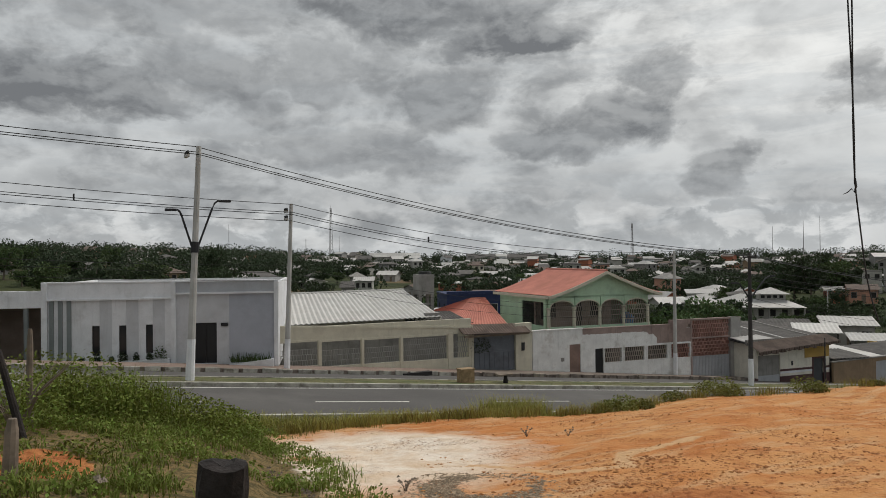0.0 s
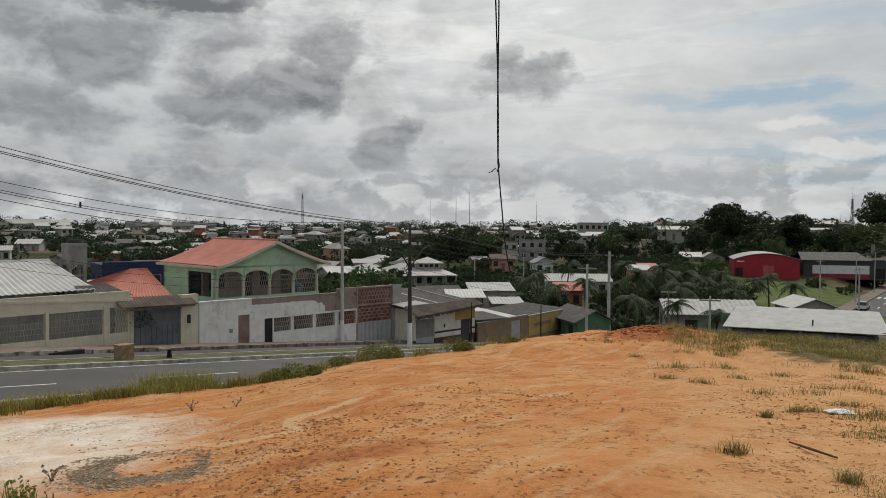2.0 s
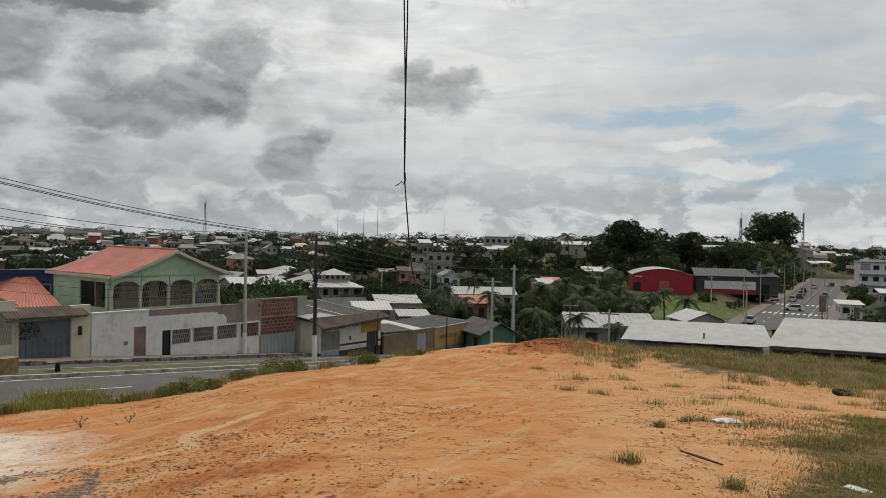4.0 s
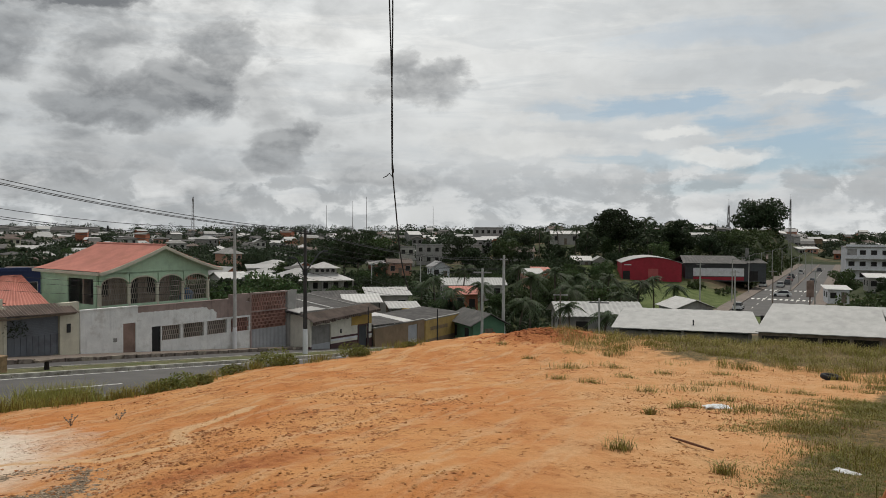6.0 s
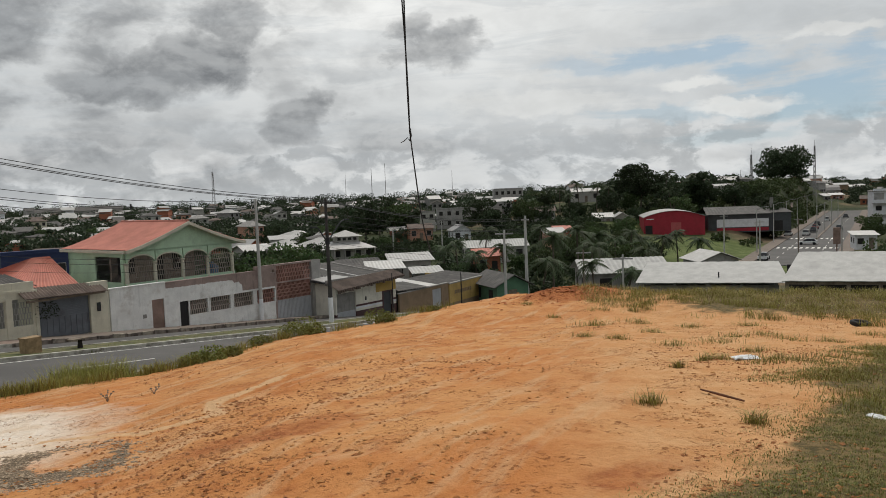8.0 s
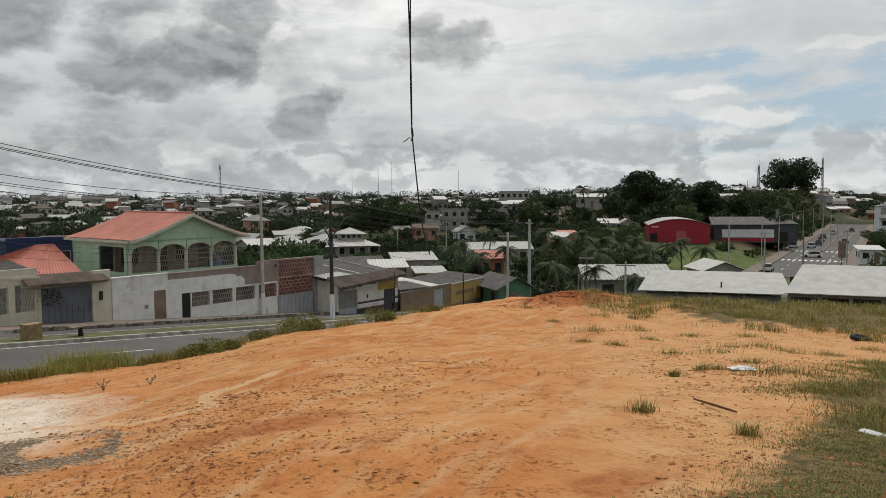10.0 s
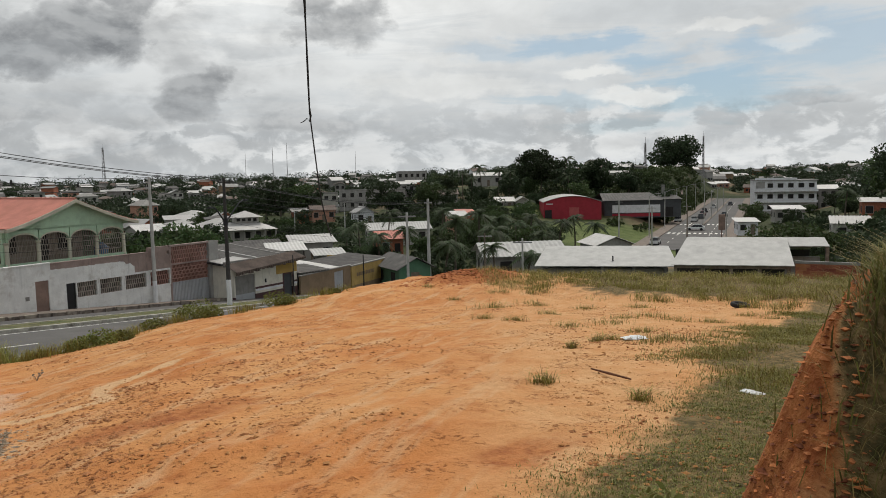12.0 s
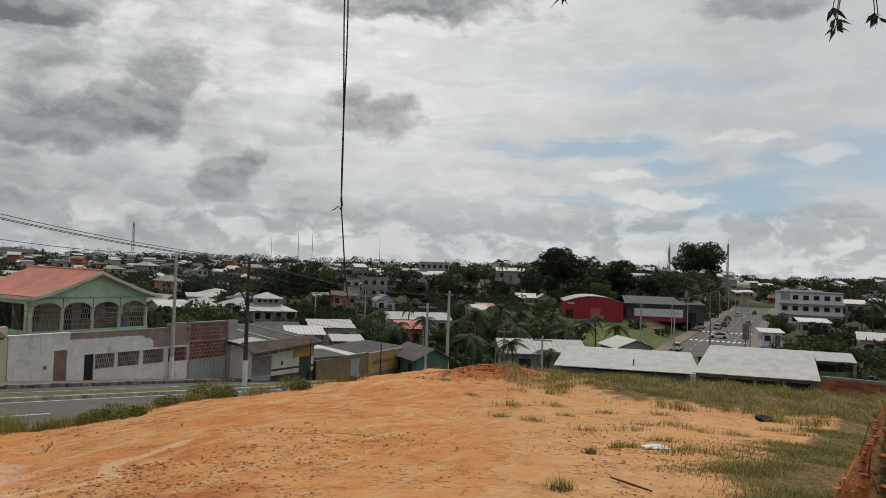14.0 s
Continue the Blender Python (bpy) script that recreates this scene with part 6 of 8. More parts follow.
    put(-28.0, 140, 20, 8, 8, 4, BRICK, ZINC, "gable", 1.3, 3)
    put(-25.4, 145, 20, 6, 8, 4, PALE, ZINC, "gable", 1.3, 3)
    put(-30.0, 120, 20, 9, 8, 3, PALE, ZINC, "shed", 1.0, 3)


known_buildings()


FAR = {}


def far_house(x, y, rot, w, d, h, rise, wall, roof):
    """A small gabled house of the distance: walls, roof with eaves, windows; gathered by material."""
    m = pose(x, y, min(ground_z(x - w / 2, y - w / 2), ground_z(x + w / 2, y + w / 2)) - 0.3, 0, 0, rot)
    h += 0.3
    bits = [(wall, Geo().box(-w / 2, w / 2, 0, d, 0, h).add([(-w / 2, 0, h), (-w / 2, d, h), (-w / 2, d / 2, h + rise), (w / 2, 0, h), (w / 2, d, h), (w / 2, d / 2, h + rise)], [(0, 2, 1), (3, 4, 5)])),
            (roof, Geo().slab([(-w / 2 - 0.5, -0.6, h - 0.1), (w / 2 + 0.5, -0.6, h - 0.1), (w / 2 + 0.5, d / 2, h + rise + 0.1), (-w / 2 - 0.5, d / 2, h + rise + 0.1)], 0.1)
             .slab([(-w / 2 - 0.5, d / 2, h + rise + 0.1), (w / 2 + 0.5, d / 2, h + rise + 0.1), (w / 2 + 0.5, d + 0.6, h - 0.1), (-w / 2 - 0.5, d + 0.6, h - 0.1)], 0.1)),
            (DARKIN, Geo().box(-w * 0.33, -w * 0.33 + 1.1, -0.05, -0.01, 1.2, 2.3).box(w * 0.2, w * 0.2 + 1.1, -0.05, -0.01, 1.2, 2.3).box(-0.45, 0.45, -0.05, -0.01, 0.2, 2.3))]
    for mat, g in bits:
        FAR.setdefault(mat, Geo()).add([tuple(m @ Vector(p)) for p in g.v], g.f)


def far_town():
    """Houses scattered over the valley and up its far side."""
    rnd = random.Random(11)
    walls = [PALE] * 6 + [CEMENT, CEMENT, CEMENT, GREYWALL, GREYWALL, GREYWALL, GREYWALL, BRICK, BRICK, PINK, CREAM, WHITE, WHITE, BROWNWALL]
    roofs = [ZINC] * 6 + [SHEET] * 4 + [DARKSHEET] * 6 + [OLDTILE] * 4 + [CEMENT] * 2
    made = tries = 0
    while made < 600 and tries < 12000:
        tries += 1
        r = rnd.random()
        if r < 0.76:
            az, d = rnd.uniform(-34, 34), rnd.choice((rnd.uniform(200, 420), rnd.uniform(330, 640), rnd.uniform(420, 640), rnd.uniform(420, 760)))
        elif r < 0.80:
            az, d = rnd.uniform(13, 24), rnd.uniform(185, 260)
        elif r < 0.94:
            az, d = rnd.uniform(53, 68), rnd.choice((rnd.uniform(270, 500), rnd.uniform(400, 800)))
        else:
            az, d = rnd.uniform(30, 54), rnd.uniform(300, 560)
        if (az < -12 and d < 320 and rnd.random() < 0.75) or (d < 300 and rnd.random() < 0.45):
            continue
        if 22 < az < 40 and d < 275:
            continue
        x, y = at(az, d)
        w = rnd.uniform(4.6, 7.4)
        al, ac = (x - AVX) * AVC + (y - AVY) * AVS, abs(-(x - AVX) * AVS + (y - AVY) * AVC)
        if ac < 15 and -60 < al < 260:
            continue
        s, q = to_street(x, y)
        if -20 < q < 34 and s < 95:
            continue
        if any((x - a) ** 2 + (y - b) ** 2 < (r0 + w * 0.75) ** 2 for a, b, r0 in SPOTS):
            continue
        placed(x, y, w * 0.65)
        wall, roof = rnd.choice(walls), rnd.choice(roofs)
        st = 2 if rnd.random() < 0.14 else 1
        near = d < 260
        sh = rnd.choice(("gable", "gable", "gable", "shed", "hip", "hip"))
        made += 1
        if d > 400:
            far_house(x, y, rnd.uniform(-35, 35) - az * 0.6, w, rnd.uniform(6, 10), rnd.uniform(2.6, 3.2) * st, rnd.uniform(0.8, 1.7), wall, roof)
            continue
        house(x, y, -az * 0.6 + rnd.uniform(-35, 35), w, rnd.uniform(6, 10), rnd.uniform(2.6, 3.2) * st, wall, roof, sh, rnd.uniform(0.8, 1.7), 3 if near else 2, st,
              label={PALE: "pale painted", CEMENT: "grey cement", GREYWALL: "raw grey", BRICK: "raw brick", PINK: "salmon pink", CREAM: "cream", WHITE: "white", BROWNWALL: "brown"}[wall] + " town house with a " +
              {ZINC: "bright metal", SHEET: "weathered sheet", DARKSHEET: "dark sheet", OLDTILE: "brown tile", TILE: "orange tile", CEMENT: "flat cement"}[roof] + " roof", ridge_x=rnd.random() < 0.6, over=0.6, detail=near)
    me = bpy.data.meshes.new("far_houses")
    v, f, idx = [], [], []
    for k, (mat, g) in enumerate(FAR.items()):
        me.materials.append(mat)
        f += [tuple(i + len(v) for i in q) for q in g.f]
        v += g.v
        idx += [k] * len(g.f)
    me.from_pydata(v, [], f)
    me.polygons.foreach_set("material_index", idx)
    me.update()
    tagged(new("far_houses", me), "hundreds of small pale houses on the far side of the valley", "houses", kind="stuff")
    # two long institutional roofs on the skyline
    for az, d, w, rot in ((4.9, 620, 60, -4), (-4.1, 560, 24, 4), (-3.2, 585, 30, 4)):
        x, y = at(az, d)
        house(x, y, rot, w, 14, 5.5, PALE, DARKSHEET if az > 0 else SHEET, "gable", 2.6, 9, 1, label="long institutional building on the skyline", name="long_building", category="building", detail=False)


far_town()


# ---- the avenue in the valley ----
def avenue():
    z = -13.0
    A = thing("avenue", AVX, AVY, z, 30.5, "grey avenue climbing away with pale crossings", "road", kind="structure")
    part("carriageway", Geo().box(-30, 210, -6.3, 6.3, -0.3, 0.0), ASPHALT, A)
    part("median", Geo().box(34, 205, -0.3, 0.3, 0.0, 0.18), PAVE2, A)
    part("pavement", Geo().box(-30, 210, 6.3, 9.0, -0.3, 0.16), PAVE2, A)
    part("pavement", Geo().box(-30, 210, -9.0, -6.3, -0.3, 0.16), PAVE2, A)
    me = Geo().box(-1.6, 1.6, -0.28, 0.28, 0.002, 0.012).mesh("crossing_stripe", LINE)
    for xc in (7.0, 35.0):
        for k in range(11):
            ob = new("crossing_stripe", me)
            ob.parent = A
            ob.location = (xc, -5.6 + k * 1.12, 0)
    me = Geo().box(-1.5, 1.5, -0.07, 0.07, 0.002, 0.012).mesh("lane_mark", LINE)
    for k in range(22):
        for yy in (-3.3, 3.3):
            ob = new("lane_mark", me)
            ob.parent = A
            ob.location = (-24 + k * 9, yy, 0)


avenue()


def av(al, ac):
    return AVX + AVC * al - AVS * ac, AVY + AVS * al + AVC * ac


def lamp_post(x, y, h, rot, z=None, label="grey steel street lamp post", reach=1.8):
    zz = ground_z(x, y) if z is None else z
    p = thing("street_lamp", x, y, zz - 0.05, rot, label, "street lamp", "avenue street lamps")
    part("post", Geo().tube([(0, 0, 0), (0, 0, h)], [0.12, 0.08], 8), CONCRETE, p)
    part("arm", Geo().tube([(0, 0, h - 0.3), (0, reach * 0.6, h + 0.3), (0, reach, h + 0.4)], 0.05, 6), MASTM, p)
    part("lamp_head", Geo().box(-0.12, 0.12, reach - 0.1, reach + 0.5, h + 0.33, h + 0.45), MASTM, p)


for al, ac, h in ((-6, 8.2, 9), (22, 8.2, 9), (50, 8.2, 9), (80, 8.2, 9), (115, 8.2, 9), (160, 8.2, 9), (36, 0, 8), (66, 0, 8), (98, 0, 8), (140, 0, 8)):
    x, y = av(al, ac)
    lamp_post(x, y, h, 30.5 + 180, -13.0)


def plain_pole(az, d, zt, r=0.14, mat=None, arm=True, label="grey concrete pole standing among the houses", name="utility_pole"):
    x, y = at(az, d)
    zg = ground_z(x, y) - 0.1
    p = thing(name, x, y, zg, -az, label, "pole")
    part("shaft", Geo().tube([(0, 0, 0), (0, 0, zt - zg)], [r, r * 0.7], 8), mat or CONCRETE, p)
    if arm:
        part("crossarm", Geo().box(-0.7, 0.7, -0.05, 0.05, zt - zg - 0.35, zt - zg - 0.25), MASTM, p)
    return p


plain_pole(34.5, 60, -1.4, 0.12)
plain_pole(43.0, 56, -3.2, 0.09, label="short grey post with a single side arm")
plain_pole(40.2, 75, -4.3, 0.1, WOOD)
plain_pole(49.9, 150, -4.3, 0.15)
plain_pole(52.2, 140, -5.0, 0.15)
plain_pole(54.6, 150, -5.2, 0.13, WOOD)
plain_pole(26.3, 150, -5.0, 0.15)
plain_pole(29.9, 170, -4.5, 0.15)
plain_pole(31.2, 66, -5.2, 0.06, IRON, False, label="thin dark rod rising from a yard", name="thin_mast")
plain_pole(26.1, 60, -4.4, 0.05, IRON, False, label="thin dark pole beside the shop", name="thin_mast")
plain_pole(57.2, 150, -5.0, 0.12)
x, y = at(56.9, 148)
sg = thing("rusty_sign_post", x, y, ground_z(x, y) - 0.1, -50, "rusty brown box sign on a post", "sign")
part("post", Geo().tube([(0, 0, 0), (0, 0, 4)], 0.12, 8), RUST, sg)
part("sign_box", Geo().box(-0.55, 0.55, -0.3, 0.3, 3.6, 6.4), RUST, sg)


def mast(az, d, zt, width=1.2, lattice_mast=True, colour=None):
    x, y = at(az, d)
    zg = ground_z(x, y) - 0.2
    h = zt - zg
    p = thing("radio_mast", x, y, zg, 10, "thin lattice radio mast on the skyline", "mast", "radio masts")
    if not lattice_mast:
        part("shaft", Geo().tube([(0, 0, 0), (0, 0, h)], [width * 0.35, width * 0.15], 6), MASTM, p)
        return
    corner = [(math.cos(a) * width, math.sin(a) * width) for a in (0.3, 2.4, 4.5)]
    for cx, cy in corner:
        part("leg", Geo().tube([(cx, cy, 0), (cx * 0.35, cy * 0.35, h)], 0.14, 5), MASTM, p)
    g = Geo()
    n = max(6, int(h / 2.5))
    for i in range(n):
        t0, t1 = i / n, (i + 1) / n
        for k in range(3):
            a, b = corner[k], corner[(k + 1) % 3]
            f0, f1 = 1 - 0.65 * t0, 1 - 0.65 * t1
            g.tube([(a[0] * f0, a[1] * f0, h * t0), (b[0] * f1, b[1] * f1, h * t1)], 0.07, 4)
    part("bracing", g, MASTM, p)
    part("antenna", Geo().tube([(0, 0, h), (0, 0, h + 2.5)], 0.06, 5).box(-0.6, 0.6, -0.1, 0.1, h - 3, h - 1.2), MASTM, p)


mast(-8.2, 600, 38, 1.8)
mast(-15.4, 700, 30, 1.0, False)
mast(-7.6, 620, 17, 0.8, False)
mast(-10.0, 560, 14, 1.0, False)
mast(13.7, 560, 22, 1.3)
mast(24.9, 640, 24, 1.0, False)
mast(25.9, 700, 30, 0.9, False)
mast(23.0, 800, 25, 0.8, False)
mast(30.8, 700, 22, 0.7, False)
mast(51.7, 330, 11.8, 0.7)
mast(55.6, 420, 17.4, 0.8)
mast(51.0, 330, 6.0, 0.5, False)


def car(x, y, z, rot, paint, label):
    c = thing("car", x, y, z, rot, label, "car", "cars on the avenue")
    part("body", Geo().add([(-2.05, -0.82, 0.3), (2.05, -0.82, 0.3), (2.05, 0.82, 0.3), (-2.05, 0.82, 0.3), (-2.0, -0.8, 0.85), (2.0, -0.78, 0.75), (2.0, 0.78, 0.75), (-2.0, 0.8, 0.85)], [(3, 2, 1, 0), (4, 5, 6, 7), (0, 1, 5, 4), (1, 2, 6, 5), (2, 3, 7, 6), (3, 0, 4, 7)]), paint, c)
    part("cabin", Geo().add([(-1.7, -0.75, 0.8), (0.95, -0.75, 0.8), (0.95, 0.75, 0.8), (-1.7, 0.75, 0.8), (-1.2, -0.6, 1.4), (0.3, -0.6, 1.4), (0.3, 0.6, 1.4), (-1.2, 0.6, 1.4)], [(0, 1, 5, 4), (1, 2, 6, 5), (2, 3, 7, 6), (3, 0, 4, 7)]), GLASS, c)
    part("roof", Geo().box(-1.22, 0.32, -0.61, 0.61, 1.38, 1.44), paint, c)
    for wx in (-1.3, 1.3):
        for wy in (-0.78, 0.78):
            part("wheel", Geo().tube([(wx, wy - 0.1, 0.31), (wx, wy + 0.1, 0.31)], 0.31, 12), RUBBER, c)


for al, ac, paint, rot, lab in ((48, 3.3, CARW, 30, "white car driving on the avenue"), (60, 2.4, CARD, 30, "dark car on the avenue"), (75, 3.0, CARR, 30, "red car on the avenue"), (92, 3.6, CARD, 30, "dark van on the avenue"),
                                (70, -3.4, CARD, 30, "dark car on the avenue"), (16, 0.5, CARW, 120, "white car crossing the avenue"), (-20, 5.2, CARW, 30, "white car parked at the kerb"),
                                (120, 2.5, CARW, 30, "white car on the avenue"), (140, -2.5, CARD, 30, "dark car on the avenue"), (44, 7.2, CARW, 30, "pale car parked at the kerb")):
    x, y = av(al, ac)
    car(x, y, -13.0 if abs(ac) < 6 else -12.84, rot, paint, lab)


# ---- trees ----
def leaf_cloud(rng, centres, radii, per, size, droop=0.3):
    """Small leaf quads on and inside a set of clumps; arrays of corners."""
    c = np.repeat(np.array(centres, float), per, 0)
    r = np.repeat(np.array(radii, float), per, 0)
    n = len(c)
    v = rng.normal(size=(n, 3))
    v /= np.linalg.norm(v, axis=1)[:, None]
    p = c + v * (r * rng.uniform(0.55, 1.08, n) ** 0.6)[:, None] * np.array([1, 1, 0.72])
    u = rng.normal(size=(n, 3)) + v * 0.4
    u[:, 2] -= droop
    u /= np.linalg.norm(u, axis=1)[:, None]
    w = np.cross(u, rng.normal(size=(n, 3)))
    w /= np.linalg.norm(w, axis=1)[:, None]
    s = size * rng.uniform(0.6, 1.4, n)[:, None]
    return np.stack([p - u * s, p + w * s * 0.55, p + u * s, p - w * s * 0.55], 1)


def quads_mesh(name, quads, mat):
    me = bpy.data.meshes.new(name)
    n = len(quads)
    k = quads.shape[1]
    me.vertices.add(n * k)
    me.vertices.foreach_set("co", quads.reshape(-1).astype(np.float32))
    me.loops.add(n * k)
    me.loops.foreach_set("vertex_index", np.arange(n * k, dtype=np.int32))
    me.polygons.add(n)
    me.polygons.foreach_set("loop_start", np.arange(0, n * k, k, dtype=np.int32))
    me.polygons.foreach_set("loop_total", np.full(n, k, np.int32))
    me.materials.append(mat)
    me.update(calc_edges=True)
    return me


def broad_tree(seed, h=9.0, r=4.2, mat=LEAF, clumps=30, per=100, size=0.27, trunk=0.35, flat=0.75, base=0.38):
    rnd, rng = random.Random(seed), np.random.default_rng(seed)
    g = Geo()
    top = Vector((rnd.uniform(-0.4, 0.4), rnd.uniform(-0.4, 0.4), h * base))
    g.tube([(0, 0, -0.3), (top.x * 0.4, top.y * 0.4, h * base * 0.5), tuple(top)], [0.28, 0.22, 0.17], 7)
    cs, rs = [], []
    for k in range(clumps):
        a, q = rnd.uniform(0, 6.283), rnd.random() ** 0.6
        zc = h * base + (h * (1 - base) - 0.8) * rnd.random()
        f = math.sqrt(max(0.06, 1 - ((zc - h * (base + 0.30)) / (h * (1 - base) * 0.66)) ** 2))
        cs.append((math.cos(a) * q * r * f, math.sin(a) * q * r * f, zc))
        rs.append(rnd.uniform(0.2, 0.36) * r)
    for k in range(0, clumps, 3):
        c = cs[k]
        mid = (c[0] * 0.45 + top.x * 0.4, c[1] * 0.45 + top.y * 0.4, (c[2] + top.z) / 2)
        g.tube([tuple(top), mid, c], [0.12, 0.075, 0.03], 5, False)
    return g.mesh("trunk", BARK), quads_mesh("crown", leaf_cloud(rng, cs, rs, per, size), mat)


def palm_tree(seed, h=6.0, fronds=17, length=2.6):
    rnd = random.Random(seed)
    g = Geo()
    bx, by = rnd.uniform(-0.6, 0.6), rnd.uniform(-0.6, 0.6)
    pts = [(bx * t * t, by * t * t, -0.3 + (h + 0.3) * t) for t in (0, 0.25, 0.5, 0.75, 1)]
    g.tube(pts, [0.2, 0.15, 0.13, 0.12, 0.14], 7)
    quads = []
    for k in range(fronds):
        a = 6.283 * k / fronds + rnd.uniform(-0.2, 0.2)
        e = rnd.uniform(-0.25, 1.25)
        out = Vector((math.cos(a), math.sin(a), 0))
        side = Vector((-math.sin(a), math.cos(a), 0))
        prev = Vector((bx, by, h))
        for i in range(12):
            t = (i + 1) / 12
            p = Vector((bx, by, h)) + out * (length * t * math.cos(e * (1 - 0.35 * t))) + Vector((0, 0, length * (t * math.sin(e) - 0.75 * t * t)))
            w = length * 0.26 * math.sin(math.pi * min(1, t * 0.9 + 0.1)) + 0.05
            for s in (-1, 1):
                tip = p + side * s * w + (p - prev) * 1.2 - Vector((0, 0, w * 0.55))
                quads.append([tuple(prev), tuple(p), tuple(tip), tuple(tip * 0.7 + prev * 0.3)])
            prev = p
    return g.mesh("trunk", BARK), quads_mesh("fronds", np.array(quads, float), PALM)


TREES = [broad_tree(1, 9, 4.4, LEAF), broad_tree(2, 8, 3.8, LEAFD), broad_tree(3, 7, 3.6, LEAF, 22), broad_tree(4, 10, 4.6, LEAFD, 30), broad_tree(5, 6, 3.6, LEAFD, 20, base=0.25)]
PALMS = [palm_tree(21, 6.0), palm_tree(22, 7.5, 15, 2.8), palm_tree(23, 4.5, 18, 2.7)]
rnd_t = random.Random(77)


def plant_tree(x, y, kind, s, label="", name="tree", sink=0.0, group="valley trees", sz=None):
    tr, cr = kind
    t = thing(name, x, y, ground_z(x, y) - sink, rnd_t.uniform(0, 360), label or "dark green broad-leaved tree among the houses", "tree", group)
    t.scale = (s, s, sz or s)
    part("trunk", tr, None, t)
    part("crown" if name == "tree" else "fronds", cr, None, t)
    return t


def tree_at(az, d, kind, s, **kw):
    x, y = at(az, d)
    return plant_tree(x, y, kind, s, **kw)


BIG = broad_tree(31, 11.5, 8.0, LEAFD, 80, 140, 0.34, base=0.22)
tree_at(53.7, 385, BIG, 1.38, label="great round dark tree on the hilltop", name="tree")
TALL = broad_tree(32, 14, 6.2, LEAFD, 60, 160, 0.30, base=0.4)
tree_at(44.3, 232, TALL, 1.0, label="tall open-crowned tree on the hilltop", sz=0.98)
tree_at(48.2, 234, broad_tree(33, 11, 4.2, LEAFD, 50, 160, 0.28, base=0.25), 1.0, label="tall dark tree on the hilltop", sz=1.0)
tree_at(61.3, 110, broad_tree(34, 5.6, 5.8, LEAF, 44, 90, 0.25, base=0.12), 1.0, label="wide low green tree beside the sheds")
tree_at(58.9, 186, TREES[0], 0.75)
for az, d, k, s in ((25.3, 215, 3, 1.35), (24.3, 225, 1, 1.3), (26.4, 228, 0, 1.25), (23.6, 232, 3, 1.1), (27.3, 232, 1, 1.1), (33.0, 205, 3, 1.05), (33.8, 195, 1, 0.95), (17.2, 88, 2, 1.05), (18.6, 92, 0, 0.95), (16.1, 97, 1, 1.0), (19.6, 100, 4, 1.1), (22.3, 95, 4, 0.6), (21.2, 88, 4, 0.5),
                    (45.5, 150, 4, 0.55), (53.0, 215, 3, 0.9), (52.0, 240, 0, 1.0), (50.5, 232, 1, 0.9), (62.5, 100, 4, 0.6), (35.8, 78, 4, 0.33), (36.6, 80, 4, 0.36), (30.0, 95, 4, 0.6), (31.2, 90, 4, 0.55)):
    tree_at(az, d, TREES[k], s)
for az, d, k, s in ((43.5, 130, 0, 1.0), (44.4, 135, 2, 1.05), (45.6, 138, 2, 1.1), (46.8, 140, 0, 0.95), (48.0, 138, 2, 1.05), (41.5, 110, 0, 1.1), (39.8, 105, 1, 1.0), (42.5, 118, 0, 0.95), (37.0, 125, 1, 0.9),
                    (31.0, 120, 0, 0.95), (32.4, 112, 2, 1.0), (33.0, 128, 1, 0.9), (34.4, 110, 0, 0.9), (30.0, 130, 2, 1.0), (19.8, 92, 2, 1.05), (20.6, 96, 0, 0.9), (38.6, 240, 1, 1.0), (40.0, 245, 1, 1.15), (39.3, 236, 0, 1.0),
                    (41.2, 238, 1, 1.1), (36.6, 232, 0, 1.0), (42.0, 228, 1, 1.05), (46.0, 245, 1, 1.2), (43.2, 70, 2, 0.8), (41.0, 72, 0, 0.7), (64.5, 160, 0, 1.0), (38.0, 96, 1, 0.95), (40.6, 88, 0, 1.0), (37.2, 92, 2, 1.0), (44.6, 96, 0, 0.9)):
    tree_at(az, d, PALMS[k], s, name="palm_tree", label="coconut palm with drooping feathery fronds", group="palms")
